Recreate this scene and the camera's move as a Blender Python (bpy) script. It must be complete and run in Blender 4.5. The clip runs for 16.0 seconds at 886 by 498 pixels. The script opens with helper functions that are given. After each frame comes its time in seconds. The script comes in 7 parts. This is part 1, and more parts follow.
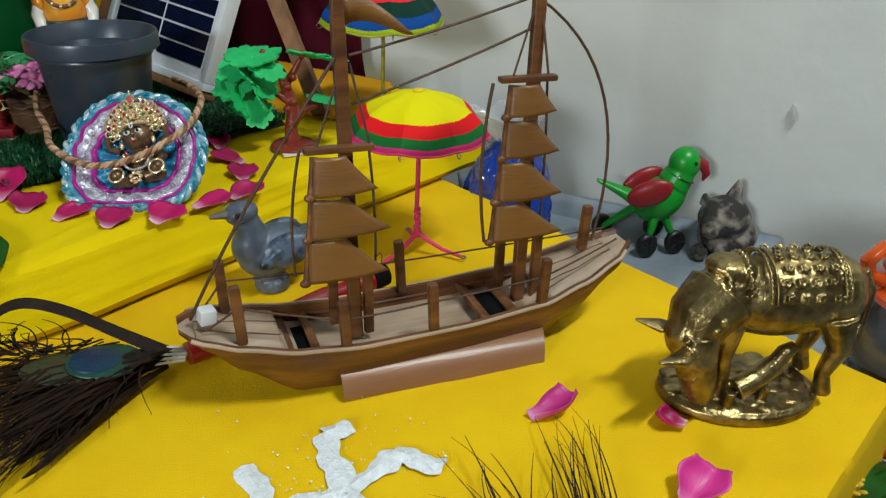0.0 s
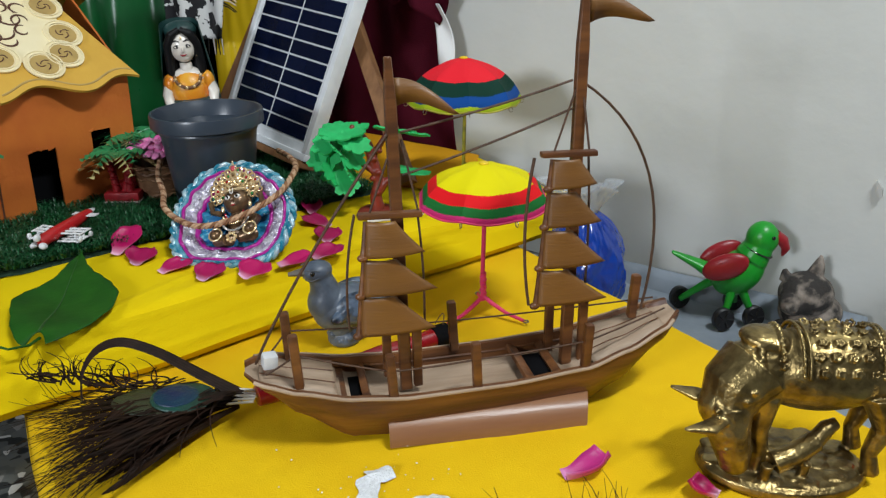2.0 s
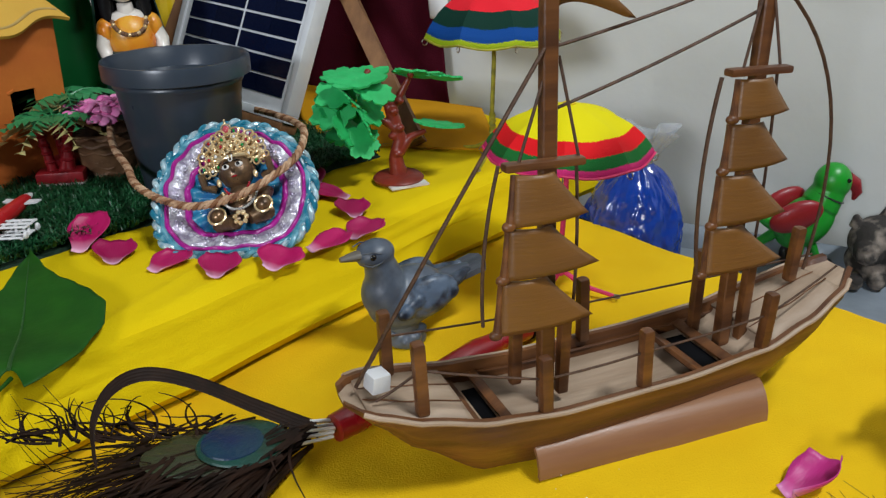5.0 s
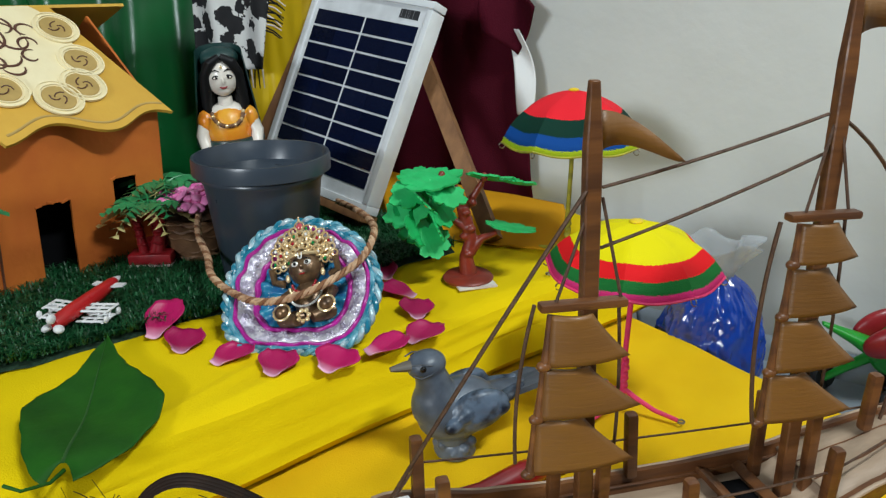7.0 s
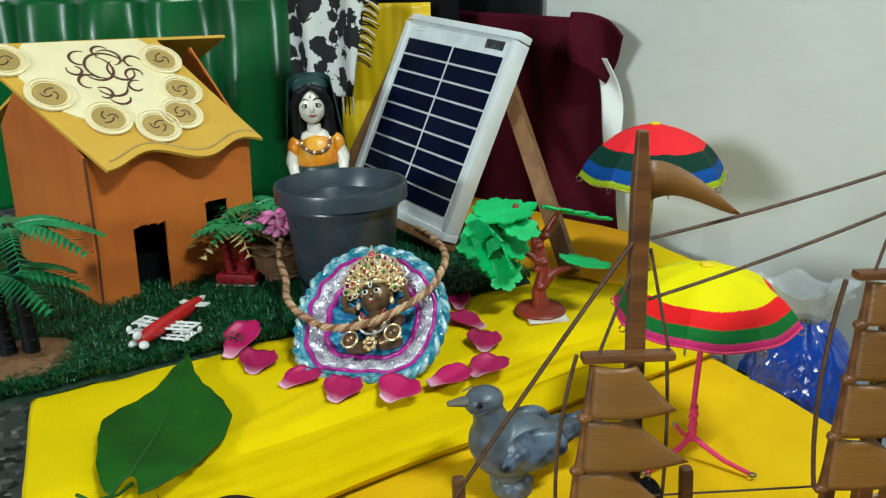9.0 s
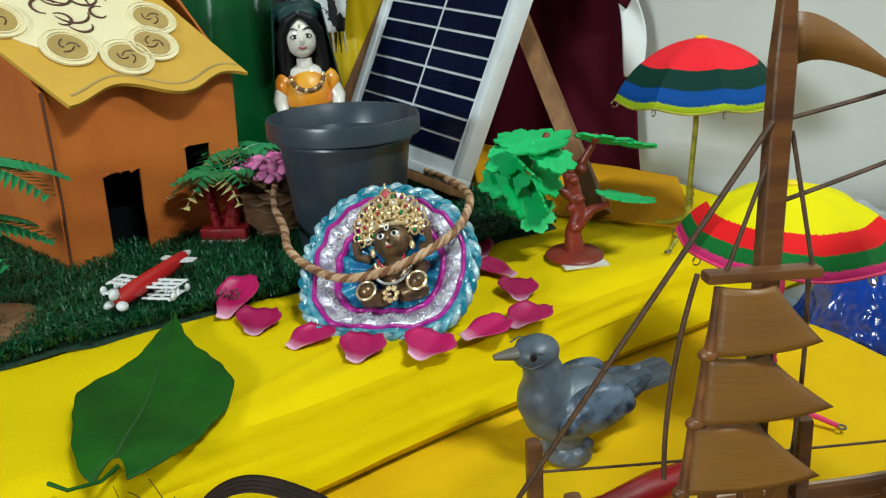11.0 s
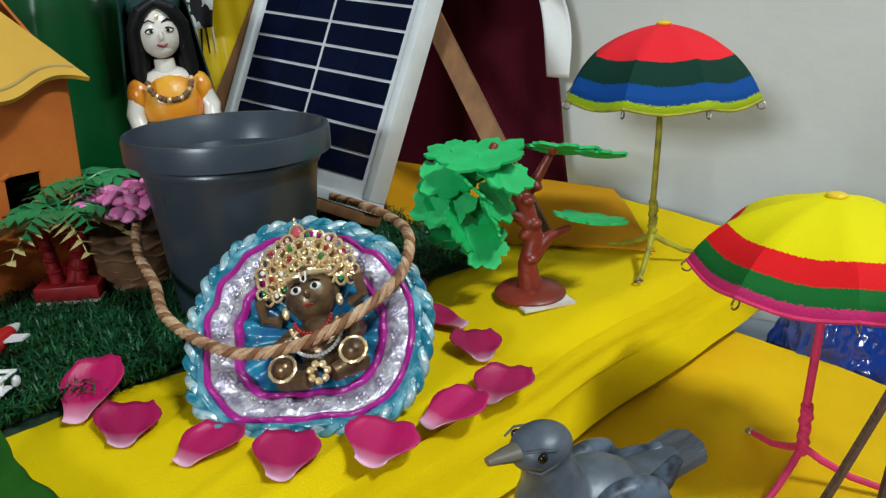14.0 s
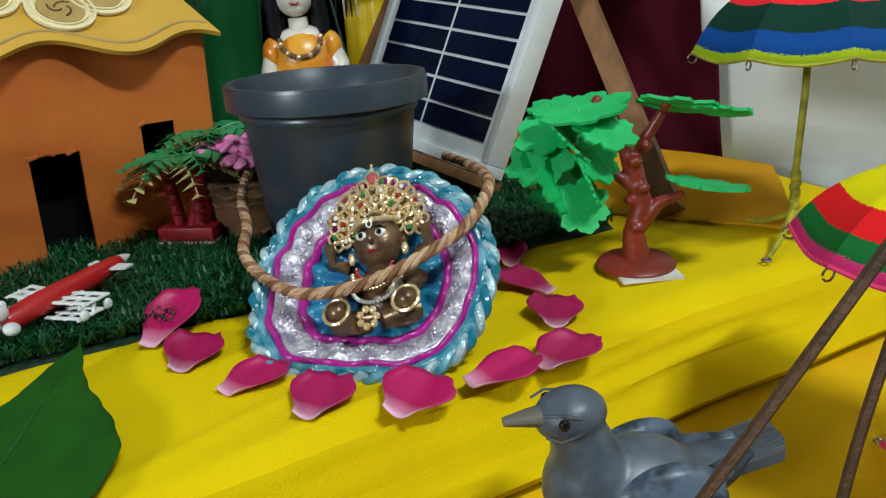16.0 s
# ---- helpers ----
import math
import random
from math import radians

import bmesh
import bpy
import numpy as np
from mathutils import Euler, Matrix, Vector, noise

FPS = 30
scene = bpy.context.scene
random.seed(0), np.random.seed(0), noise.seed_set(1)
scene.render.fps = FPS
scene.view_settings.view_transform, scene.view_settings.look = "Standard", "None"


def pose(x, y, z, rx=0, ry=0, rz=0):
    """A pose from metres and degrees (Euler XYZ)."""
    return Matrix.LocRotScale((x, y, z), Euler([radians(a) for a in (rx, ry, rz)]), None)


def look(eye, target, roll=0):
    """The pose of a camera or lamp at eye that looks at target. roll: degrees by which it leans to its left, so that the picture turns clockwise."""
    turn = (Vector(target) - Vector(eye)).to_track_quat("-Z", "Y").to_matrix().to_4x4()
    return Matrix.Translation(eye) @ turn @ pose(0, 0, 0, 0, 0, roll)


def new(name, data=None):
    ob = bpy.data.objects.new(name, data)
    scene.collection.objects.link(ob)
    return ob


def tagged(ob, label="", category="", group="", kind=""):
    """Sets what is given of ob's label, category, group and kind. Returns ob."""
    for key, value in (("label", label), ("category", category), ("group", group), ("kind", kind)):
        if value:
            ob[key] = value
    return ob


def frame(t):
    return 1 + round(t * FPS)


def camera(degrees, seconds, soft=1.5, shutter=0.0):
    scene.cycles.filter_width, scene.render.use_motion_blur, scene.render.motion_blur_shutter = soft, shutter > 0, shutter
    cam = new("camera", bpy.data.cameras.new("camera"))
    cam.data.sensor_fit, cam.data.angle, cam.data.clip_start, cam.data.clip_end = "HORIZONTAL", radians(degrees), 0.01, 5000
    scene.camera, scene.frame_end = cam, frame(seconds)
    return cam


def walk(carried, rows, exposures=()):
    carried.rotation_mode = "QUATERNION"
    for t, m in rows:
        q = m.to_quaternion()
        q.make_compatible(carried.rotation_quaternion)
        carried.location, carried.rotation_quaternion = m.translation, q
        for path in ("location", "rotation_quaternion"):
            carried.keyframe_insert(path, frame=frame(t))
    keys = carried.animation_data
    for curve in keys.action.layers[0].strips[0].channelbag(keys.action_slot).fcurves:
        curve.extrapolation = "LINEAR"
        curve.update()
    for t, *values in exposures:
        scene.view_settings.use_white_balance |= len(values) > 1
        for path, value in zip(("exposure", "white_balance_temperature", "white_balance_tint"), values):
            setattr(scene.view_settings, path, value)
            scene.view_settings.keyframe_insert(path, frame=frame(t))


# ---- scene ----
cam = camera(59.2, 16.0, 1.3)
PATH = [
    (0, (0.076, 0.042, 0.423), (0.042, 1.815, -0.503), 1.4),
    (0.5, (0.092, 0.013, 0.456), (0.061, 1.842, -0.353), 0.6),
    (1, (0.108, 0.001, 0.461), (-0.006, 1.843, -0.31), -0.5),
    (1.5, (0.131, 0.006, 0.451), (-0.135, 1.837, -0.308), -1.1),
    (2, (0.149, 0.001, 0.439), (-0.211, 1.813, -0.326), -0.9),
    (2.5, (0.125, 0.026, 0.408), (-0.285, 1.802, -0.415), -0.9),
    (3, (0.069, 0.061, 0.375), (-0.34, 1.828, -0.469), -1.3),
    (3.2, (0.037, 0.066, 0.365), (-0.324, 1.844, -0.477), -1.0),
    (5.3, (-0.068, 0.154, 0.362), (-0.106, 1.981, -0.45), -1.1),
    (5.5, (-0.066, 0.155, 0.37), (-0.127, 1.989, -0.425), -0.8),
    (6, (-0.059, 0.171, 0.38), (-0.221, 2.016, -0.374), -0.2),
    (6.5, (-0.042, 0.171, 0.392), (-0.288, 2.021, -0.326), -0.2),
    (7, (-0.027, 0.17, 0.401), (-0.342, 2.027, -0.272), -0.6),
    (7.5, (-0.007, 0.168, 0.415), (-0.384, 2.02, -0.24), -1.4),
    (8, (0.002, 0.161, 0.417), (-0.449, 2.005, -0.212), -1.5),
    (8.5, (0.008, 0.169, 0.422), (-0.532, 1.984, -0.22), -1.5),
    (8.7, (0.01, 0.172, 0.421), (-0.569, 1.979, -0.21), -1.2),
    (10.8, (-0.058, 0.252, 0.363), (-0.616, 2.047, -0.319), -2.2),
    (11, (-0.067, 0.252, 0.35), (-0.573, 2.061, -0.336), -2.4),
    (11.5, (-0.096, 0.273, 0.316), (-0.513, 2.103, -0.377), -3.2),
    (12, (-0.124, 0.31, 0.296), (-0.501, 2.14, -0.416), -3.5),
    (12.5, (-0.145, 0.355, 0.285), (-0.482, 2.187, -0.444), -3.3),
    (13, (-0.161, 0.393, 0.282), (-0.409, 2.238, -0.45), -2.4),
    (13.5, (-0.162, 0.406, 0.311), (-0.322, 2.265, -0.406), -2.1),
    (14, (-0.156, 0.399, 0.319), (-0.314, 2.278, -0.349), -2.1),
    (14.5, (-0.123, 0.421, 0.291), (-0.391, 2.289, -0.371), -2.9),
    (15, (-0.074, 0.416, 0.287), (-0.525, 2.249, -0.374), -3.8),
    (15.5, (-0.064, 0.416, 0.289), (-0.641, 2.211, -0.377), -4.0),
    (16, (-0.079, 0.433, 0.282), (-0.747, 2.199, -0.377), -3.8),
]
LOOKS = [(0.0, -0.28, 6500, 2), (1.5, -0.20, 6500, 6), (3.0, -0.13, 6500, 10), (5.5, -0.29, 6500, 9), (6.0, -0.13, 6500, 7), (7.0, -0.13, 6500, 4), (8.5, 0.05, 6500, -6), (11.0, 0.0, 6500, -4), (12.5, -0.20, 6500, 12), (14.0, -0.12, 6500, 2), (14.5, 0.03, 6500, -5), (15.0, -0.14, 6500, -7), (16.0, -0.18, 6500, 0)]
walk(cam, [(t, look(eye, target, roll)) for t, eye, target, roll in PATH], LOOKS)

# ---- world, lamps, exposure ----
world = bpy.data.worlds.new("world")
scene.world = world
world.use_nodes = True
world.node_tree.nodes["Background"].inputs[0].default_value = (0.9, 0.95, 1.0, 1)
world.node_tree.nodes["Background"].inputs[1].default_value = 0.012


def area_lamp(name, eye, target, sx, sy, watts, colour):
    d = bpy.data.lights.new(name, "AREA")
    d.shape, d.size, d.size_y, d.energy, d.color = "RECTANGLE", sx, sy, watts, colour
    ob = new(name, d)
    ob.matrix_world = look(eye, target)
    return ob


area_lamp("ceiling_tube_lamp", (0.92, 0.06, 2.15), (0.0, 0.85, 0.0), 0.62, 0.09, 46.0, (0.93, 0.99, 1.04))
# Fill from an unseen source at front left, sided by the wall shadows.
area_lamp("unseen_left_fill_lamp", (-1.05, -1.55, 0.95), (0.1, 0.95, 0.05), 0.5, 0.3, 41.0, (0.92, 0.98, 1.08))


# ---- materials ----
def rgb(c):
    return (*c, 1.0)


def mat(name, colour, rough=0.5, metal=0.0, second=None, scale=40.0, bump=0.1, bump_scale=200.0, mix=(0.35, 0.65),
        stretch=(1, 1, 1), random=0.0, coat=0.0, sheen=0.0, spec=0.5, transmission=0.0, rough_var=0.12, detail=5.0):
    m = bpy.data.materials.new(name)
    m.use_nodes = True
    nt = m.node_tree
    b = nt.nodes["Principled BSDF"]
    link, node = nt.links.new, nt.nodes.new
    b.inputs["Roughness"].default_value, b.inputs["Metallic"].default_value = rough, metal
    b.inputs["Coat Weight"].default_value, b.inputs["Sheen Weight"].default_value = coat, sheen
    b.inputs["Specular IOR Level"].default_value, b.inputs["Transmission Weight"].default_value = spec, transmission
    tc, mp = node("ShaderNodeTexCoord"), node("ShaderNodeMapping")
    link(tc.outputs["Object"], mp.inputs["Vector"])
    mp.inputs["Scale"].default_value = stretch
    n1 = node("ShaderNodeTexNoise")
    n1.inputs["Scale"].default_value, n1.inputs["Detail"].default_value = scale, detail
    link(mp.outputs[0], n1.inputs["Vector"])
    ramp = node("ShaderNodeValToRGB")
    ramp.color_ramp.elements[0].position, ramp.color_ramp.elements[1].position = mix
    ramp.color_ramp.elements[0].color = rgb(colour)
    ramp.color_ramp.elements[1].color = rgb(second or tuple(c * 0.82 for c in colour))
    link(n1.outputs["Fac"], ramp.inputs["Fac"])
    out = ramp.outputs["Color"]
    if random:
        oi, hs, mr = node("ShaderNodeObjectInfo"), node("ShaderNodeHueSaturation"), node("ShaderNodeMapRange")
        mr.inputs["To Min"].default_value, mr.inputs["To Max"].default_value = 1 - random, 1 + random
        link(oi.outputs["Random"], mr.inputs["Value"])
        link(mr.outputs["Result"], hs.inputs["Value"])
        link(out, hs.inputs["Color"])
        out = hs.outputs["Color"]
    link(out, b.inputs["Base Color"])
    rr = node("ShaderNodeMapRange")
    rr.inputs["To Min"].default_value, rr.inputs["To Max"].default_value = max(0.02, rough - rough_var), min(1, rough + rough_var)
    link(n1.outputs["Fac"], rr.inputs["Value"])
    link(rr.outputs["Result"], b.inputs["Roughness"])
    if bump:
        n2, bp = node("ShaderNodeTexNoise"), node("ShaderNodeBump")
        n2.inputs["Scale"].default_value, n2.inputs["Detail"].default_value = bump_scale, 4
        link(mp.outputs[0], n2.inputs["Vector"])
        bp.inputs["Strength"].default_value, bp.inputs["Distance"].default_value = bump, 0.002
        link(n2.outputs["Fac"], bp.inputs["Height"])
        link(bp.outputs["Normal"], b.inputs["Normal"])
    return m


def terrazzo_material():
    m = mat("terrazzo", (0.055, 0.06, 0.065), 0.35, bump=0.05)
    nt = m.node_tree
    b = nt.nodes["Principled BSDF"]
    tc = [n for n in nt.nodes if n.type == "TEX_COORD"][0]
    v = nt.nodes.new("ShaderNodeTexVoronoi")
    v.inputs["Scale"].default_value = 95
    nt.links.new(tc.outputs["Object"], v.inputs["Vector"])
    r = nt.nodes.new("ShaderNodeValToRGB")
    r.color_ramp.interpolation = "CONSTANT"
    e = r.color_ramp.elements
    e[0].position, e[0].color = 0.0, (0.022, 0.025, 0.026, 1)
    e[1].position, e[1].color = 0.22, (0.085, 0.092, 0.09, 1)
    for p, c in ((0.6, (0.11, 0.118, 0.112, 1)), (0.86, (0.22, 0.22, 0.21, 1)), (0.94, (0.46, 0.46, 0.44, 1))):
        x = e.new(p)
        x.color = c
    sep = nt.nodes.new("ShaderNodeSeparateColor")
    nt.links.new(v.outputs["Color"], sep.inputs["Color"])
    nt.links.new(sep.outputs["Red"], r.inputs["Fac"])
    nt.links.new(r.outputs["Color"], b.inputs["Base Color"])
    return m


def ring_material(name, rings, rough=0.7, spin=8):
    """Cloth of an umbrella: colour bands by distance from the pole along the straight-sided canopy."""
    m = mat(name, rings[0][1], rough, bump=0.25, bump_scale=900, spec=0.12)
    nt = m.node_tree
    b = nt.nodes["Principled BSDF"]
    uv = nt.nodes.new("ShaderNodeUVMap")
    sx = nt.nodes.new("ShaderNodeSeparateXYZ")
    nt.links.new(uv.outputs["UV"], sx.inputs[0])
    r = nt.nodes.new("ShaderNodeValToRGB")
    r.color_ramp.interpolation = "CONSTANT"
    e = r.color_ramp.elements
    e[0].position, e[0].color = 0.0, rgb(rings[0][1])
    e[1].position, e[1].color = rings[1][0], rgb(rings[1][1])
    for p, c in rings[2:]:
        e.new(p).color = rgb(c)
    nz, ad = nt.nodes.new("ShaderNodeTexNoise"), nt.nodes.new("ShaderNodeMath")
    nz.inputs["Scale"].default_value = 90
    mul = nt.nodes.new("ShaderNodeMath")
    mul.operation, mul.inputs[1].default_value = "MULTIPLY_ADD", 0.03
    mul.inputs[2].default_value = -0.015
    nt.links.new(nz.outputs["Fac"], mul.inputs[0])
    nt.links.new(sx.outputs["X"], ad.inputs[0])
    nt.links.new(mul.outputs[0], ad.inputs[1])
    nt.links.new(ad.outputs[0], r.inputs["Fac"])
    nt.links.new(r.outputs["Color"], b.inputs["Base Color"])
    return m


def spots_material():
    """White stole with black printed blotches and small black strokes."""
    m = mat("printed_stole", (0.7, 0.7, 0.66), 0.85, bump=0.3, bump_scale=500)
    nt = m.node_tree
    b = nt.nodes["Principled BSDF"]
    tc = [n for n in nt.nodes if n.type == "TEX_COORD"][0]
    v, n, r = nt.nodes.new("ShaderNodeTexVoronoi"), nt.nodes.new("ShaderNodeTexNoise"), nt.nodes.new("ShaderNodeValToRGB")
    v.inputs["Scale"].default_value, n.inputs["Scale"].default_value = 36, 150
    mx = nt.nodes.new("ShaderNodeMath")
    mx.operation, mx.inputs[1].default_value = "MULTIPLY_ADD", 0.5
    nt.links.new(tc.outputs["Object"], v.inputs["Vector"])
    nt.links.new(tc.outputs["Object"], n.inputs["Vector"])
    nt.links.new(n.outputs["Fac"], mx.inputs[0])
    nt.links.new(v.outputs["Distance"], mx.inputs[2])
    r.color_ramp.interpolation = "CONSTANT"
    r.color_ramp.elements[0].color = (0.008, 0.008, 0.01, 1)
    r.color_ramp.elements[1].position, r.color_ramp.elements[1].color = 0.80, (0.62, 0.62, 0.6, 1)
    nt.links.new(mx.outputs[0], r.inputs["Fac"])
    nt.links.new(r.outputs["Color"], b.inputs["Base Color"])
    return m


def petal_material(name, base, tip):
    """Petal: pale at its claw (local -y), deep pink towards the rim, with fine veins."""
    m = mat(name, tip, 0.45, bump=0.15, bump_scale=300, stretch=(3, 0.4, 1))
    nt = m.node_tree
    b = nt.nodes["Principled BSDF"]
    uv, sx, r, hs, oi = (nt.nodes.new("ShaderNode" + k) for k in ("UVMap", "SeparateXYZ", "ValToRGB", "HueSaturation", "ObjectInfo"))
    nt.links.new(uv.outputs["UV"], sx.inputs[0])
    e = r.color_ramp.elements
    e[0].position, e[0].color = 0.0, rgb(base)
    e[1].position, e[1].color = 0.34, rgb(tip)
    e.new(0.13).color = rgb(tuple(0.45 * a + 0.55 * c for a, c in zip(base, tip)))
    nt.links.new(sx.outputs["Y"], r.inputs["Fac"])
    mr = nt.nodes.new("ShaderNodeMapRange")
    mr.inputs["To Min"].default_value, mr.inputs["To Max"].default_value = 0.75, 1.15
    nt.links.new(oi.outputs["Random"], mr.inputs["Value"])
    nt.links.new(mr.outputs["Result"], hs.inputs["Value"])
    nt.links.new(r.outputs["Color"], hs.inputs["Color"])
    nt.links.new(hs.outputs["Color"], b.inputs["Base Color"])
    return m


M_TERRAZZO = terrazzo_material()
M_WALL = mat("plaster_wall", (0.65, 0.658, 0.625), 0.8, second=(0.565, 0.572, 0.54), scale=3.0, bump=0.5, bump_scale=35, mix=(0.3, 0.75))
# Room and ceiling greys are kept low to reduce bounced fill.
M_ROOM = mat("low_bounce_room_paint", (0.30, 0.31, 0.31), 0.9, bump=0.1)
M_CEIL = mat("low_bounce_ceiling_paint", (0.45, 0.45, 0.44), 0.9, bump=0.1)
M_YELLOWLOW = mat("warm_yellow_cloth", (0.77, 0.49, 0.006), 0.9, second=(0.72, 0.43, 0.005), scale=9, bump=0.35, bump_scale=700, spec=0.15)
# Orange-yellow of a separate cloth, with umbrella shade mixed into the colour.
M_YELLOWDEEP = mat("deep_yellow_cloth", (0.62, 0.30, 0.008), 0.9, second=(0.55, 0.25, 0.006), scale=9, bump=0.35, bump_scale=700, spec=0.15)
M_YELLOW = mat("yellow_cloth", (0.74, 0.54, 0.001), 0.9, second=(0.69, 0.49, 0.001), scale=9, bump=0.35, bump_scale=700, spec=0.15)
M_POWDER = mat("white_powder", (0.80, 0.82, 0.84), 0.95, scale=200, bump=0.9, bump_scale=500)
M_WOOD = mat("varnished_wood", (0.175, 0.066, 0.019), 0.42, second=(0.075, 0.026, 0.009), scale=30, stretch=(0.3, 3, 3), bump=0.25, bump_scale=80, random=0.12)
M_SAIL = mat("bamboo_sail", (0.188, 0.082, 0.019), 0.45, second=(0.155, 0.066, 0.015), scale=20, stretch=(0.4, 1, 4), bump=0.2, bump_scale=120, random=0.12)
M_DECK = mat("weathered_deck", (0.41, 0.30, 0.21), 0.6, second=(0.29, 0.20, 0.13), scale=22, stretch=(0.35, 3, 3), bump=0.3, bump_scale=90, random=0.1)
M_BAMBOO = mat("bamboo_tube", (0.33, 0.17, 0.085), 0.33, second=(0.22, 0.10, 0.05), scale=14, stretch=(0.3, 2, 2), bump=0.15, bump_scale=100)
M_ROPE = mat("waxed_cord", (0.09, 0.04, 0.018), 0.6, second=(0.05, 0.022, 0.01), scale=200, bump=0.4, bump_scale=900)
M_BRASS = mat("brass", (0.40, 0.295, 0.12), 0.32, 0.92, second=(0.13, 0.09, 0.036), scale=60, bump=0.6, bump_scale=160, rough_var=0.1)
M_POT = mat("grey_plastic", (0.036, 0.048, 0.066), 0.32, second=(0.026, 0.035, 0.050), scale=12, bump=0.05, bump_scale=90)
M_ALU = mat("aluminium_frame", (0.78, 0.80, 0.82), 0.4, 0.15, second=(0.70, 0.72, 0.74), scale=20, bump=0.05)
M_PANELWHITE = mat("panel_backsheet", (0.72, 0.74, 0.76), 0.2, scale=30, bump=0.0, coat=0.4)
M_CELL = mat("solar_cell", (0.002, 0.004, 0.018), 0.22, second=(0.003, 0.006, 0.024), scale=300, bump=0.0, spec=0.12, random=0.25)
M_DARK = mat("dark_print", (0.03, 0.03, 0.035), 0.6, bump=0.0)
M_GREENLEAF = mat("foam_leaf_green", (0.022, 0.48, 0.13), 0.55, second=(0.015, 0.38, 0.095), scale=60, bump=0.1)
M_TRUNK = mat("red_brown_plastic", (0.23, 0.028, 0.014), 0.4, second=(0.16, 0.02, 0.01), scale=60, bump=0.3, bump_scale=140)
M_PINK = mat("pink_wrapped_wire", (0.72, 0.03, 0.14), 0.6, scale=100, bump=0.3, bump_scale=600)
M_LIME = mat("lime_wrapped_wire", (0.42, 0.38, 0.02), 0.6, second=(0.22, 0.2, 0.02), scale=80, bump=0.3, bump_scale=600)
M_WIRE = mat("steel_wire", (0.35, 0.31, 0.25), 0.35, 1.0, bump=0.0)
M_BLUEBAG = mat("blue_polythene", (0.008, 0.05, 0.36), 0.18, second=(0.006, 0.035, 0.26), scale=20, bump=0.9, bump_scale=45, coat=0.6)
M_CLEARBAG = mat("crumpled_clear_film", (0.75, 0.79, 0.84), 0.12, scale=20, bump=1.0, bump_scale=60, rough_var=0.04)
M_CLEARBAG.node_tree.nodes["Principled BSDF"].inputs["Alpha"].default_value = 0.28
M_GRASS = mat("artificial_grass", (0.005, 0.044, 0.014), 0.42, second=(0.012, 0.095, 0.030), scale=90, bump=0.0, spec=0.3)
M_GRASSBACK = mat("grass_backing", (0.006, 0.03, 0.012), 0.8, bump=0.5)
M_ORANGE = mat("orange_card", (0.55, 0.145, 0.016), 0.7, second=(0.47, 0.108, 0.012), scale=14, bump=0.3, bump_scale=150)
M_ROOF = mat("ochre_card", (0.64, 0.37, 0.045), 0.6, second=(0.58, 0.32, 0.035), scale=16, bump=0.15)
M_CREAM = mat("cream_card", (0.84, 0.73, 0.46), 0.6, second=(0.79, 0.67, 0.40), scale=30, bump=0.15)
M_GOLDPRINT = mat("gold_print", (0.55, 0.37, 0.12), 0.45, 0.3, scale=40, bump=0.1)
M_BROWNLINE = mat("brown_raised_line", (0.10, 0.035, 0.018), 0.5, bump=0.1)
# Black of the cloth and handle end; also stands in for shade in openings.
M_BLACK = mat("black_and_shade_fill", (0.004, 0.004, 0.005), 0.9, bump=0.0, spec=0.1)
M_GREENCLOTH = mat("green_satin", (0.005, 0.105, 0.024), 0.30, second=(0.003, 0.065, 0.014), scale=8, bump=0.1, bump_scale=500, spec=0.5)
M_WHITECLOTH = mat("white_satin", (0.75, 0.75, 0.74), 0.5, scale=8, bump=0.1)
M_MAROON = mat("maroon_cloth", (0.060, 0.004, 0.012), 0.9, second=(0.042, 0.003, 0.008), spec=0.08, scale=10, bump=0.4, bump_scale=500)
M_YELLOWSATIN = mat("yellow_satin", (0.75, 0.52, 0.01), 0.35, second=(0.65, 0.42, 0.008), scale=8, bump=0.1)
M_STOLE = spots_material()
M_EASEL = mat("easel_wood", (0.26, 0.125, 0.05), 0.55, second=(0.16, 0.07, 0.028), scale=20, stretch=(3, 3, 0.4), bump=0.2)
M_GULLGREY = mat("painted_grey_rubber", (0.118, 0.142, 0.176), 0.40, second=(0.050, 0.062, 0.084), scale=48, bump=0.3, bump_scale=70)
M_GULLWING = mat("painted_blue_grey_wing", (0.095, 0.130, 0.182), 0.4, second=(0.010, 0.015, 0.026), scale=70, bump=0.6, bump_scale=80, mix=(0.42, 0.6))
M_GULLTAIL = mat("painted_dark_tail", (0.04, 0.045, 0.055), 0.45, second=(0.09, 0.1, 0.115), scale=60, stretch=(0.5, 3, 1), bump=0.4)
M_BEAK = mat("tan_beak", (0.13, 0.11, 0.085), 0.45, bump=0.1)
M_EYE = mat("black_gloss", (0.008, 0.007, 0.007), 0.15, bump=0.0)
M_PARROT = mat("green_plastic", (0.012, 0.30, 0.022), 0.35, second=(0.010, 0.25, 0.018), scale=30, bump=0.05)
M_PARROTRED = mat("red_plastic", (0.30, 0.012, 0.018), 0.35, bump=0.1)
M_TYRE = mat("black_plastic", (0.01, 0.01, 0.011), 0.4, bump=0.1)
M_FUR = mat("painted_fur", (0.27, 0.225, 0.185), 0.85, second=(0.025, 0.021, 0.018), scale=42, bump=0.9, bump_scale=170, mix=(0.36, 0.54))
M_PEACOCK = mat("feather_barb_brown", (0.026, 0.012, 0.007), 0.6, second=(0.012, 0.007, 0.005), scale=60, bump=0.0, spec=0.15)
M_PEAGREEN = mat("feather_green", (0.028, 0.042, 0.014), 0.5, second=(0.040, 0.032, 0.014), scale=60, stretch=(1, 6, 1), bump=0.5, bump_scale=300)
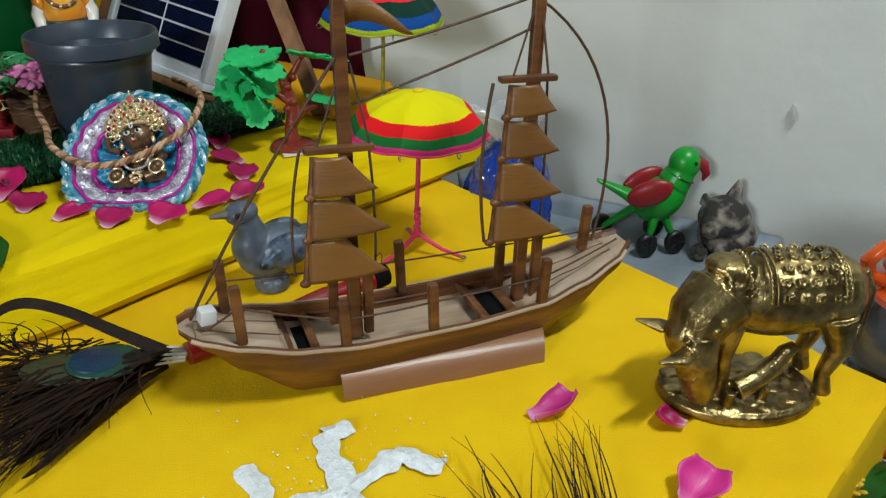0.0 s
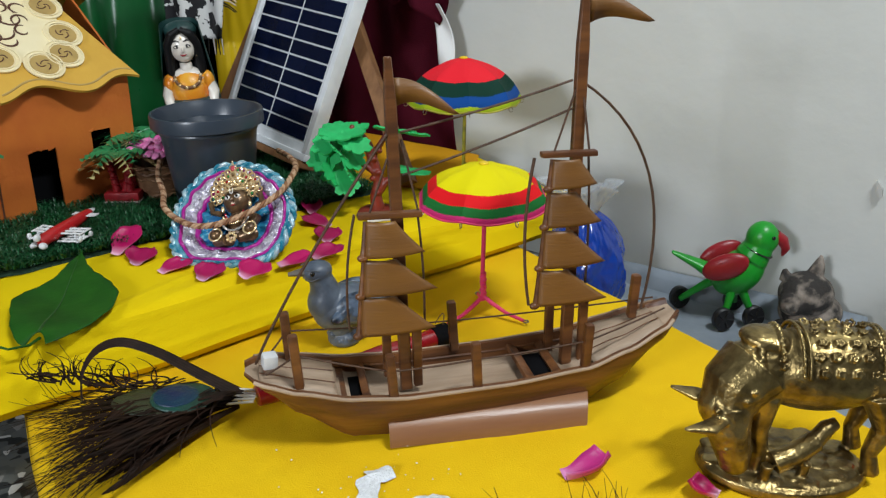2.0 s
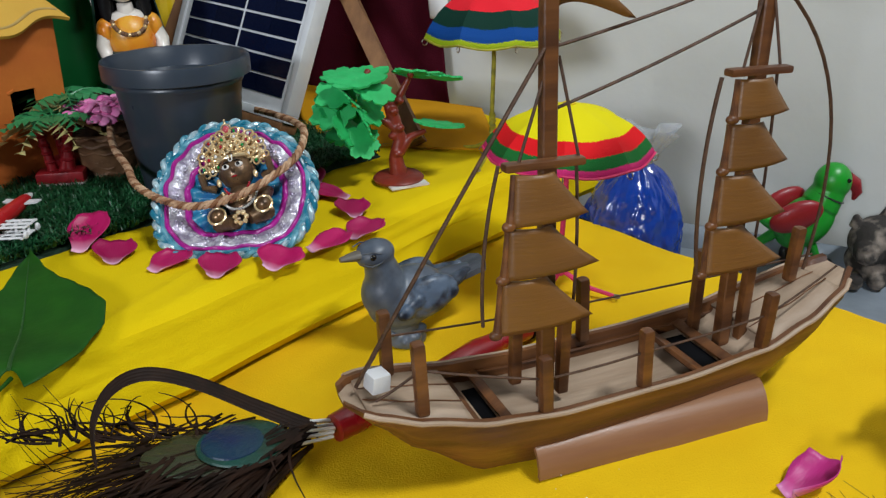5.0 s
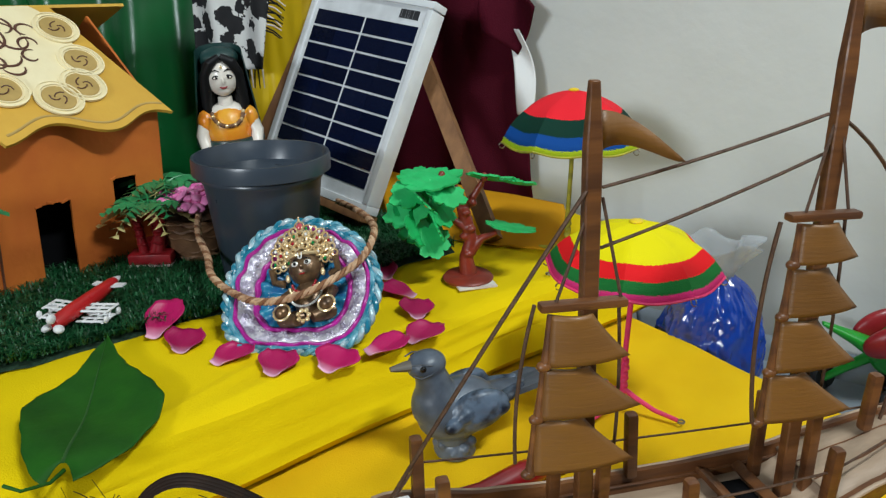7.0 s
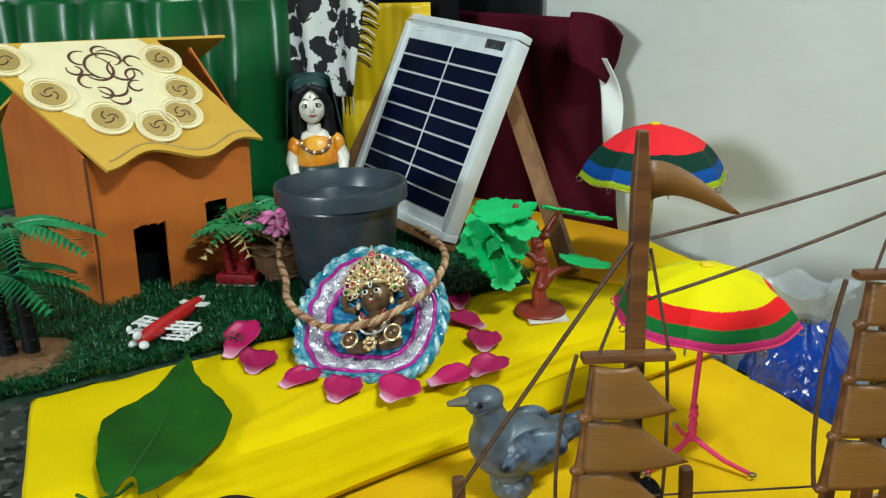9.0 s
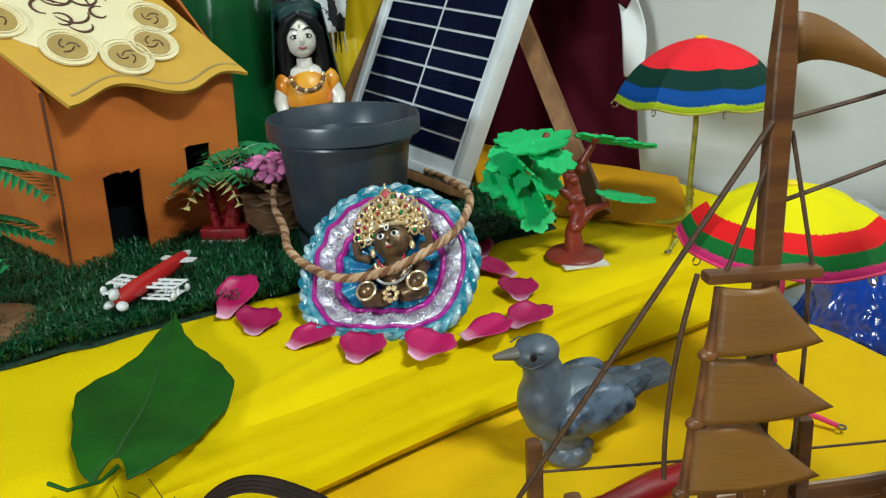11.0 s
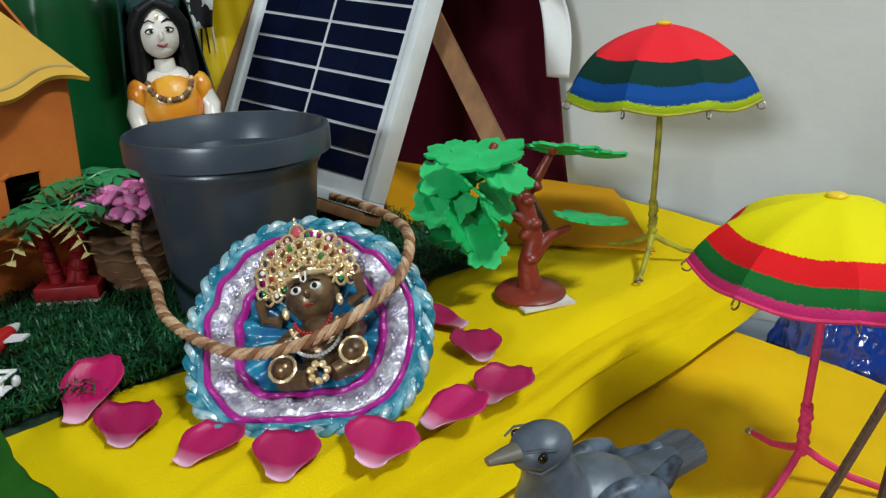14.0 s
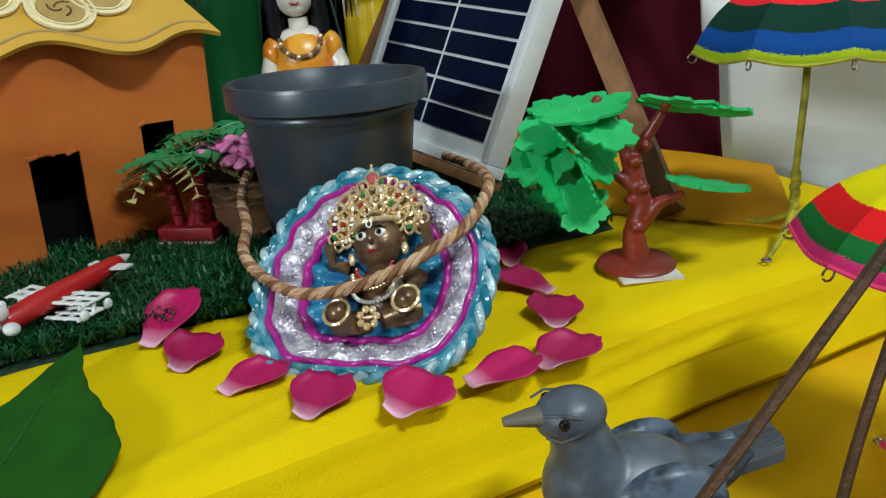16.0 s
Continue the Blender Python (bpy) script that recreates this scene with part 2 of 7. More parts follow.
M_PEABLUE = mat("feather_blue", (0.003, 0.014, 0.060), 0.4, second=(0.003, 0.035, 0.055), scale=40, bump=0.5, bump_scale=300)
M_PEATEAL = mat("feather_teal", (0.004, 0.060, 0.045), 0.45, second=(0.008, 0.035, 0.02), scale=40, bump=0.5, bump_scale=300)
M_REDWRAP = mat("red_foil_wrap", (0.28, 0.006, 0.012), 0.3, second=(0.2, 0.004, 0.008), scale=20, bump=0.7, bump_scale=50, coat=0.4)
M_LEAF = mat("peepal_leaf", (0.014, 0.088, 0.006), 0.6, second=(0.009, 0.062, 0.005), scale=30, bump=0.2, bump_scale=160, spec=0.2)
M_PETAL = petal_material("rose_petal", (0.72, 0.40, 0.54), (0.40, 0.003, 0.088))
M_PETALPALE = petal_material("rose_petal_pale", (0.70, 0.25, 0.5), (0.55, 0.03, 0.22))
M_JUTE = mat("jute_rope", (0.30, 0.15, 0.075), 0.6, second=(0.58, 0.38, 0.23), scale=90, bump=0.6, bump_scale=500)
M_JUTEDARK = mat("jute_rope_dark", (0.15, 0.055, 0.022), 0.7, second=(0.26, 0.12, 0.05), scale=90, bump=0.6, bump_scale=500)
M_TEAL = mat("teal_sequin_satin", (0.010, 0.15, 0.23), 0.26, second=(0.16, 0.38, 0.46), scale=75, mix=(0.42, 0.66), stretch=(1, 1, 3), bump=0.3, bump_scale=120)
M_PALETEAL = mat("pale_teal_sequin_cord", (0.22, 0.44, 0.52), 0.24, 0.3, second=(0.55, 0.66, 0.70), scale=140, bump=0.5, bump_scale=300)
M_SILVER = mat("silver_lace", (0.66, 0.64, 0.70), 0.22, 0.45, second=(0.34, 0.30, 0.40), scale=170, bump=1.0, bump_scale=220, mix=(0.4, 0.6))
M_MAGENTA = mat("magenta_satin", (0.42, 0.012, 0.26), 0.3, second=(0.3, 0.01, 0.2), scale=80, bump=0.4)
M_BLUESATIN = mat("blue_satin", (0.02, 0.10, 0.26), 0.25, second=(0.02, 0.22, 0.34), scale=70, bump=0.5)
M_IDOL = mat("dark_bronze", (0.22, 0.125, 0.06), 0.30, 0.45, second=(0.07, 0.042, 0.024), scale=120, bump=0.3)
M_GOLD = mat("gold_filigree", (0.92, 0.74, 0.44), 0.22, 0.55, second=(0.66, 0.44, 0.20), scale=200, bump=0.4)
M_RUBY = mat("ruby_stone", (0.35, 0.01, 0.02), 0.1, bump=0.0, coat=0.8)
M_PINKSTONE = mat("pink_stone", (0.55, 0.08, 0.10), 0.15, bump=0.0, coat=0.7)
M_EMERALD = mat("emerald_stone", (0.01, 0.22, 0.05), 0.1, bump=0.0, coat=0.8)
M_PEARL = mat("pearl", (0.75, 0.73, 0.68), 0.15, bump=0.0, coat=0.5)
M_SKIN = mat("porcelain_cream", (0.78, 0.72, 0.64), 0.28, scale=40, bump=0.05, coat=0.4)
M_HAIR = mat("black_paint", (0.005, 0.005, 0.006), 0.5, bump=0.3, spec=0.25)
M_VEIL = mat("dark_green_paint", (0.012, 0.045, 0.042), 0.4, bump=0.3, bump_scale=60)
M_ORANGEDRESS = mat("orange_glazed_paint", (0.75, 0.20, 0.012), 0.3, second=(0.75, 0.36, 0.03), scale=35, bump=0.2, coat=0.4)
M_FLOWER = mat("pink_flower", (0.62, 0.10, 0.34), 0.6, second=(0.75, 0.28, 0.5), scale=90, bump=0.2)
M_BASKET = mat("cane_basket", (0.11, 0.05, 0.022), 0.6, second=(0.2, 0.1, 0.045), scale=80, bump=0.5)
M_PALMLEAF = mat("plastic_palm_green", (0.02, 0.16, 0.055), 0.4, second=(0.03, 0.24, 0.08), scale=60, bump=0.1)
M_PALMYELLOW = mat("plastic_palm_cream", (0.60, 0.52, 0.22), 0.45, second=(0.46, 0.38, 0.14), scale=60, bump=0.1)
M_PLANERED = mat("red_toy_plastic", (0.46, 0.014, 0.016), 0.3, bump=0.05)
M_WHITEPLASTIC = mat("white_toy_plastic", (0.74, 0.74, 0.74), 0.4, bump=0.05)
M_LANTERN = mat("orange_enamel", (0.72, 0.10, 0.012), 0.3, second=(0.62, 0.08, 0.01), scale=15, bump=0.1, coat=0.4)
M_SMOKE = mat("smoked_glass", (0.06, 0.065, 0.08), 0.15, bump=0.05, coat=0.6)
M_PAPER = mat("paper", (0.66, 0.64, 0.58), 0.8, second=(0.5, 0.4, 0.38), scale=60, bump=0.2)
M_FLOWERYELLOW = mat("marigold_yellow", (0.65, 0.42, 0.01), 0.6, bump=0.3)
C_UMB_Y = ring_material("umbrella_yellow_red_green", [(0, (0.72, 0.62, 0.004)), (0.73, (0.68, 0.010, 0.014)), (0.875, (0.012, 0.13, 0.025)), (0.955, (0.66, 0.035, 0.19))])
C_UMB_R = ring_material("umbrella_red_green_blue", [(0, (0.70, 0.60, 0.01)), (0.06, (0.74, 0.018, 0.030)), (0.70, (0.005, 0.034, 0.022)), (0.875, (0.006, 0.06, 0.26)), (0.962, (0.42, 0.55, 0.02))])


# ---- building helpers ----
def bag():
    return bmesh.new()


def mesh_of(bm, name, materials, smooth=True):
    me = bpy.data.meshes.new(name)
    bmesh.ops.recalc_face_normals(bm, faces=bm.faces)
    bm.to_mesh(me)
    bm.free()
    for m in materials if isinstance(materials, (list, tuple)) else [materials]:
        me.materials.append(m)
    if smooth:
        me.polygons.foreach_set("use_smooth", [True] * len(me.polygons))
        me.set_sharp_from_angle(angle=radians(38))
    return me


def thing(name, m, label, category, group="", kind=""):
    ob = new(name)
    ob.empty_display_size = 0.02
    ob.matrix_world = m if isinstance(m, Matrix) else pose(*m)
    return tagged(ob, label, category, group, kind)


def part(name, bm, material, parent, label="", smooth=True):
    ob = new(name, bm if isinstance(bm, bpy.types.Mesh) else mesh_of(bm, name, material, smooth))
    ob.parent = parent
    return tagged(ob, label)


def single(name, bm, material, m, label, category, group="", kind="", smooth=True):
    ob = new(name, mesh_of(bm, name, material, smooth))
    ob.matrix_world = m if isinstance(m, Matrix) else pose(*m)
    return tagged(ob, label, category, group, kind)


def box(bm, c, s, rot=(0, 0, 0), bevel=0.0, mi=0):
    m = pose(*c, *rot) @ Matrix.Diagonal((*s, 1))
    r = bmesh.ops.create_cube(bm, size=1, matrix=m)
    fs = {f for v in r["verts"] for f in v.link_faces}
    if bevel:
        es = list({e for f in fs for e in f.edges})
        r = bmesh.ops.bevel(bm, geom=es, offset=bevel, segments=2, affect="EDGES", profile=0.6)
        fs = set(r["faces"]) | {f for f in fs if f.is_valid}
    for f in fs:
        f.material_index = mi
    return bm


def ball(bm, c, r, rot=(0, 0, 0), seg=20, mi=0):
    r = (r, r, r) if isinstance(r, (int, float)) else r
    q = bmesh.ops.create_uvsphere(bm, u_segments=seg, v_segments=max(6, seg * 2 // 3), radius=1, matrix=pose(*c, *rot) @ Matrix.Diagonal((*r, 1)))
    for f in {f for v in q["verts"] for f in v.link_faces}:
        f.material_index = mi
    return bm


def tube(bm, pts, radii, seg=10, caps=True, mi=0, flat=1.0):
    """A round bar along points, with a radius for each point (or one)."""
    pts = [Vector(p) for p in pts]
    n = len(pts)
    rs = [radii] * n if isinstance(radii, (int, float)) else radii
    rings, ref = [], None
    for i, p in enumerate(pts):
        d = (pts[min(i + 1, n - 1)] - pts[max(i - 1, 0)]).normalized()
        if ref is None:
            ref = Vector((0, 0, 1)) if abs(d.z) < 0.9 else Vector((1, 0, 0))
        a = d.cross(ref).normalized()
        b = a.cross(d).normalized()
        ref = b
        rings.append([bm.verts.new(p + rs[i] * (math.cos(t) * a + flat * math.sin(t) * b)) for t in (2 * math.pi * k / seg for k in range(seg))])
    for r0, r1 in zip(rings, rings[1:]):
        for k in range(seg):
            bm.faces.new((r0[k], r0[(k + 1) % seg], r1[(k + 1) % seg], r1[k])).material_index = mi
    if caps:
        bm.faces.new(rings[0][::-1]).material_index = mi
        bm.faces.new(rings[-1]).material_index = mi
    return bm


def lathe(bm, profile, seg=48, centre=(0, 0, 0), mi=0, close=False):
    """Turn a profile of (radius, height) round z."""
    rings = []
    for r, z in profile:
        rings.append([bm.verts.new((centre[0] + r * math.cos(2 * math.pi * k / seg), centre[1] + r * math.sin(2 * math.pi * k / seg), centre[2] + z)) for k in range(seg)])
    for a, b in zip(rings, rings[1:]):
        for k in range(seg):
            bm.faces.new((a[k], a[(k + 1) % seg], b[(k + 1) % seg], b[k])).material_index = mi
    if profile[0][0] > 1e-4:
        bm.faces.new(rings[0][::-1]).material_index = mi
    if profile[-1][0] > 1e-4:
        bm.faces.new(rings[-1]).material_index = mi
    bmesh.ops.remove_doubles(bm, verts=[v for r in (rings[0], rings[-1]) for v in r], dist=1e-5)
    return bm


def slab(bm, outline, thick, lift=None, mi=0):
    """A flat piece with the given (x, y) outline, thick along z; lift(x, y) bends it."""
    lift = lift or (lambda x, y: 0.0)
    top = [bm.verts.new((x, y, lift(x, y) + thick)) for x, y in outline]
    bot = [bm.verts.new((x, y, lift(x, y))) for x, y in outline]
    n = len(outline)
    bm.faces.new(top).material_index = mi
    bm.faces.new(bot[::-1]).material_index = mi
    for k in range(n):
        bm.faces.new((bot[k], bot[(k + 1) % n], top[(k + 1) % n], top[k])).material_index = mi
    return bm


def sheet(bm, nu, nv, fn, mi=0, uv=False):
    """A grid of nu x nv faces through fn(u, v)."""
    vs = [[bm.verts.new(fn(i / nu, j / nv)) for j in range(nv + 1)] for i in range(nu + 1)]
    lay = bm.loops.layers.uv.verify() if uv else None
    for i in range(nu):
        for j in range(nv):
            f = bm.faces.new((vs[i][j], vs[i + 1][j], vs[i + 1][j + 1], vs[i][j + 1]))
            f.material_index = mi
            if uv:
                for lp, (a, b) in zip(f.loops, ((i, j), (i + 1, j), (i + 1, j + 1), (i, j + 1))):
                    lp[lay].uv = (a / nu, b / nv)
    return bm


def thicken(ob, t, offset=0.0):
    s = ob.modifiers.new("thickness", "SOLIDIFY")
    s.thickness, s.offset = t, offset
    return ob


def organic(ob, voxel, smooth=6):
    """Fuse overlapping lumps into one skin."""
    r = ob.modifiers.new("fuse", "REMESH")
    r.mode, r.voxel_size, r.use_smooth_shade = "VOXEL", voxel, True
    s = ob.modifiers.new("soften", "SMOOTH")
    s.factor, s.iterations = 0.5, smooth
    return ob


def arc(p0, p1, sag, n=14):
    """Points of a hanging or bowed line; sag is a vector at its middle."""
    p0, p1, sag = Vector(p0), Vector(p1), Vector(sag)
    return [p0.lerp(p1, t) + sag * (4 * t * (1 - t)) for t in (i / n for i in range(n + 1))]


def smooth01(x):
    x = max(0.0, min(1.0, x))
    return x * x * (3 - 2 * x)


def fbm(x, y, z=0.0, s=1.0):
    return noise.noise((x * s, y * s, z)) + 0.5 * noise.noise((2 * x * s, 2 * y * s, z + 3.1))


# ---- setting: floor, walls, ceiling ----
FLOOR = -0.09
UP = 0.07
CORNER, AX, BX = Vector((0.472, 0.616)), Vector((-0.680, 0.733)), Vector((-0.650, -0.760))


def ab(a, b, z=0.0):
    p = CORNER + a * AX + b * BX
    return Vector((p.x, p.y, z))


WALL_DIR = Vector((-0.9100, 0.4146))


def on_wall(s, off, z):
    """A place s metres along the plaster wall from (0.519, 1.058), off metres in front of it."""
    return Vector((0.519 + s * WALL_DIR.x - off * WALL_DIR.y, 1.058 + s * WALL_DIR.y + off * WALL_DIR.x, z))


bm = bag()
box(bm, (0, 0, FLOOR - 0.05), (7, 7, 0.1))
single("floor", bm, M_TERRAZZO, (0, 0, 0), "dark grey polished terrazzo floor with pale stone chips", "floor", kind="structure")

bm = bag()
angle = math.degrees(math.atan2(WALL_DIR.y, WALL_DIR.x))


def wall_lift(u, v):
    s, z = -3 + 5.2 * u, FLOOR + 2.7 * v
    return on_wall(s, 0.004 * fbm(s, z, 0, 2.2) + 0.0012 * fbm(s, z, 5, 14), z)


sheet(bm, 260, 120, wall_lift)
for s0, s1 in ((-3, 2.2),):
    a, b = on_wall(s0, -0.06, 0), on_wall(s1, -0.06, 0)
    box(bm, (*((a + b) / 2).xy, FLOOR + 1.35), ((b - a).length, 0.08, 2.7), (0, 0, angle))
wall = single("wall_north", bm, M_WALL, (0, 0, 0), "off-white uneven plastered wall with small chips", "wall", kind="structure")
M_CHIP = mat("chipped_plaster", (0.54, 0.53, 0.50), 0.9, bump=0.3)
rng = random.Random(31)
for s, z, w, h in ((-0.001, 0.116, 0.007, 0.022),):
    bm = bag()
    ring = []
    for k in range(14):
        t = 2 * math.pi * k / 14
        r = 0.5 * (0.7 + 0.5 * rng.random())
        ring.append(bm.verts.new(on_wall(s + w * r * math.cos(t) + 0.3 * h * r * math.sin(t), 0.0085, z + h * r * math.sin(t))))
    back = [bm.verts.new(v.co + Vector((WALL_DIR.y, -WALL_DIR.x, 0)) * 0.010) for v in ring]
    bm.faces.new(ring)
    for k in range(14):
        bm.faces.new((ring[k], back[k], back[(k + 1) % 14], ring[(k + 1) % 14]))
    part("plaster_chip", bm, M_CHIP, wall)
# Unseen walls close the room; their grey is dimmed against bounced light.
for nm, c, s in (("wall_west", (-2.2, 0, FLOOR + 1.35), (0.1, 6.6, 2.7)), ("wall_south", (0.3, -2.6, FLOOR + 1.35), (5.6, 0.1, 2.7)),
                 ("wall_east", (3.2, -0.6, FLOOR + 1.35), (0.1, 4.5, 2.7)), ("wall_back", (-1.4, 2.2, FLOOR + 1.35), (1.8, 0.1, 2.7))):
    bm = bag()
    box(bm, c, s)
    single(nm, bm, M_ROOM, (0, 0, 0), "unseen grey room wall, dimmed to cut bounced light", "wall", kind="structure")
# Unseen ceiling, greyed for the same reason as the walls.
bm = bag()
box(bm, (0.3, -0.2, FLOOR + 2.76), (6.6, 6.6, 0.1))
single("ceiling", bm, M_CEIL, (0, 0, 0), "unseen ceiling, greyed to cut bounced light", "ceiling", kind="structure")


# ---- display platform: two boards under yellow cloth ----
def lower_cloth(u, v):
    a, b = -0.05 + 0.73 * u, -0.05 + 0.79 * v
    z = 0.0035 * fbm(a, b, 1, 6) * smooth01((0.6 - a) * 8) + 0.0007 * fbm(a, b, 2, 40)
    over = max(-a, 0.0) + max(-b, 0.0) + max(b - 0.665 - 0.012 * fbm(a, 1, 4, 9), 0.0)
    aa, bb = max(a, -0.004), min(max(b, -0.004), 0.671)
    if over > 0:
        z -= 1.75 * over - 0.004 * fbm(a, b, 9, 20)
    return ab(aa + 0.15 * (a - aa), bb + 0.15 * (b - bb), z - 0.006 * smooth01(1 - abs(b - 0.645) * 20))


bm = bag()
sheet(bm, 150, 150, lower_cloth)
thicken(single("yellow_cloth", bm, M_YELLOWLOW, (0, 0, 0), "bright yellow cloth spread over the lower board, lightly wrinkled", "cloth"), 0.0012)
bm = bag()
box(bm, ab(0.37, 0.332, (FLOOR - 0.006) / 2), (0.66, 0.585, -FLOOR - 0.008), (0, 0, math.degrees(math.atan2(AX.y, AX.x))), 0.003)
single("lower_board", bm, M_EASEL, (0, 0, 0), "low wooden board platform under the yellow cloth", "platform")


def upper_cloth(u, v):
    b = -0.09 + 0.85 * v
    run = 0.93 * u - 0.075
    edge = 0.606 + 0.006 * fbm(b, 0.3, 7, 7)
    h = UP - 0.004
    if run < 0:
        k = min(1.0, -run / 0.07)
        a, z = edge - 0.006 + 0.024 * (1 - k) ** 1.5 + 0.006 * math.sin(k * math.pi), h * (1 - k) ** 0.85 + 0.004
        z += 0.002 * fbm(b, k, 8, 6) * math.sin(k * math.pi)
        a += 0.003 * fbm(b * 0.6, k, 12, 6) * math.sin(k * math.pi) + 0.014 * smooth01((k - 0.86) / 0.14)
    else:
        a = edge + 0.018 + run
        z = h + 0.004 - 0.010 * smooth01(1 - run / 0.035) ** 2
        z += 0.0045 * fbm(a, b, 3, 7) + 0.0016 * math.exp(-((a - 0.72 + 0.25 * (b - 0.3)) / 0.006) ** 2) * smooth01((b - 0.18) * 8)
        z += 0.0013 * math.exp(-((a - 0.665 + 0.12 * (b - 0.3)) / 0.005) ** 2) * smooth01((b - 0.3) * 8)
    over = max(b - 0.715 - 0.006 * fbm(a, 2, 5, 8), 0.0) + 0.3 * max(-0.075 - b, 0.0)
    bb = min(max(b, -0.079), 0.719)
    return ab(a, bb + 0.2 * (b - bb), max(z - 1.9 * over, FLOOR + 0.002))


bm = bag()
sheet(bm, 260, 170, upper_cloth)
thicken(single("raised_yellow_cloth", bm, M_YELLOW, (0, 0, 0), "bright yellow cloth draped over the raised back board with soft folds", "cloth"), 0.0012)
bm = bag()
box(bm, ab(1.06, 0.318, (FLOOR + UP - 0.008) / 2), (0.76, 0.66, UP - FLOOR - 0.012), (0, 0, math.degrees(math.atan2(AX.y, AX.x))), 0.004)
single("raised_board", bm, M_EASEL, (0, 0, 0), "raised board platform under the yellow cloth", "platform")

# ---- artificial grass ----
G0, GU, GV = Vector((-0.578, 0.633)), Vector((0.690, 0.724)), Vector((-0.724, 0.690))
GRASS = UP + 0.012


def on_grass(s, d, z=0.0):
    p = G0 + s * GU + d * GV
    return Vector((p.x, p.y, GRASS + z))


bm = bag()
sheet(bm, 60, 50, lambda u, v: on_grass(0.60 * u, 0.50 * v + (0.008 * fbm(u, 3, 0, 14) if v < 0.5 else 0), -0.004 + 0.003 * fbm(u, v, 2, 6) - 0.006 * smooth01(1 - v * 30)))
single("grass_mat", bm, M_GRASSBACK, (0, 0, 0), "dark green backing of an artificial grass mat", "grass mat")
rng = random.Random(5)
verts, faces = [], []
for i in range(52000):
    s, d = rng.random() * 0.6, 0.50 * rng.random() ** 1.25
    p = on_grass(s, d + 0.008 * fbm(s / 0.6, 3, 0, 14) * (d < 0.25), -0.003 + 0.003 * fbm(s / 0.6, d / 0.5, 2, 6))
    t, l = rng.random() * 6.283, 0.008 + 0.012 * rng.random()
    lean = 0.3 + 1.1 * rng.random()
    dx, dy = math.cos(t), math.sin(t)
    w = 0.0004 + 0.0004 * rng.random()
    k = len(verts)
    verts += [(p.x - w * dy, p.y + w * dx, p.z), (p.x + w * dy, p.y - w * dx, p.z),
              (p.x + 0.45 * lean * l * dx + w * dy, p.y + 0.45 * lean * l * dy - w * dx, p.z + 0.55 * l), (p.x + 0.45 * lean * l * dx - w * dy, p.y + 0.45 * lean * l * dy + w * dx, p.z + 0.55 * l),
              (p.x + lean * l * dx, p.y + lean * l * dy, p.z + l * (0.95 - 0.35 * lean))]
    faces += [(k, k + 1, k + 2, k + 3), (k + 3, k + 2, k + 4)]
me = bpy.data.meshes.new("grass_blades")
me.from_pydata(verts, [], faces)
me.materials.append(M_GRASS)
tagged(new("grass_blades", me), "dark green plastic grass blades, glossy and tangled", "artificial grass", kind="stuff")

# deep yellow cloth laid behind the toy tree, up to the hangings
# Its deep tone is part own orange, part the red umbrella's shade.
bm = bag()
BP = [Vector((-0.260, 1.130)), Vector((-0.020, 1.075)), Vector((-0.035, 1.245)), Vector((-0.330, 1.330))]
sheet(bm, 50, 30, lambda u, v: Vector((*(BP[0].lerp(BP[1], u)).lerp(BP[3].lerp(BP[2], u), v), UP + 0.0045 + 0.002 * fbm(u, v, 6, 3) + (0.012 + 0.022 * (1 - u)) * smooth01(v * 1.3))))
thicken(single("deep_yellow_cloth", bm, M_YELLOWDEEP, (0, 0, 0), "orange-yellow cloth laid behind the toy tree, umbrella shade mixed into its colour", "cloth"), 0.0012)

# pale plastic sheet on the floor between the boards and the wall
M_FILM = mat("blue_grey_plastic", (0.25, 0.285, 0.33), 0.4, second=(0.17, 0.20, 0.23), scale=14, bump=0.6, bump_scale=40)
bm = bag()
FP = [ab(-0.02, -0.012), ab(0.50, -0.012), on_wall(0.48, 0.02, 0), on_wall(-0.02, 0.02, 0)]
sheet(bm, 60, 30, lambda u, v: FP[0].lerp(FP[1], u).lerp(FP[3].lerp(FP[2], u), v).xy.to_3d() + Vector((0, 0, FLOOR + 0.0015 + 0.0012 * abs(fbm(u * 3, v * 2, 4, 2)) + 0.03 * smooth01((v - 0.93) / 0.07))))
thicken(single("plastic_floor_sheet", bm, M_FILM, (0, 0, 0), "pale blue-grey plastic sheet on the floor along the wall", "plastic sheet"), 0.0006)


# ---- wooden sailing boat ----
BOAT = pose(-0.013, 0.614, 0.0, 0, 0, 23.5) @ Matrix.Diagonal((1.033, 1.033, 0.969, 1))
boat = thing("model_sailing_boat", BOAT, "brown varnished wooden two-masted model sailing boat on the yellow cloth", "model boat")


def table(rows, u):
    """Piecewise smooth values of rows (u, a, b, ...) at u."""
    if u <= rows[0][0]:
        return rows[0][1:]
    for r0, r1 in zip(rows, rows[1:]):
        if u <= r1[0]:
            k = smooth01((u - r0[0]) / (r1[0] - r0[0])) * 0.5 + 0.5 * (u - r0[0]) / (r1[0] - r0[0])
            return tuple(p + (q - p) * k for p, q in zip(r0[1:], r1[1:]))
    return rows[-1][1:]


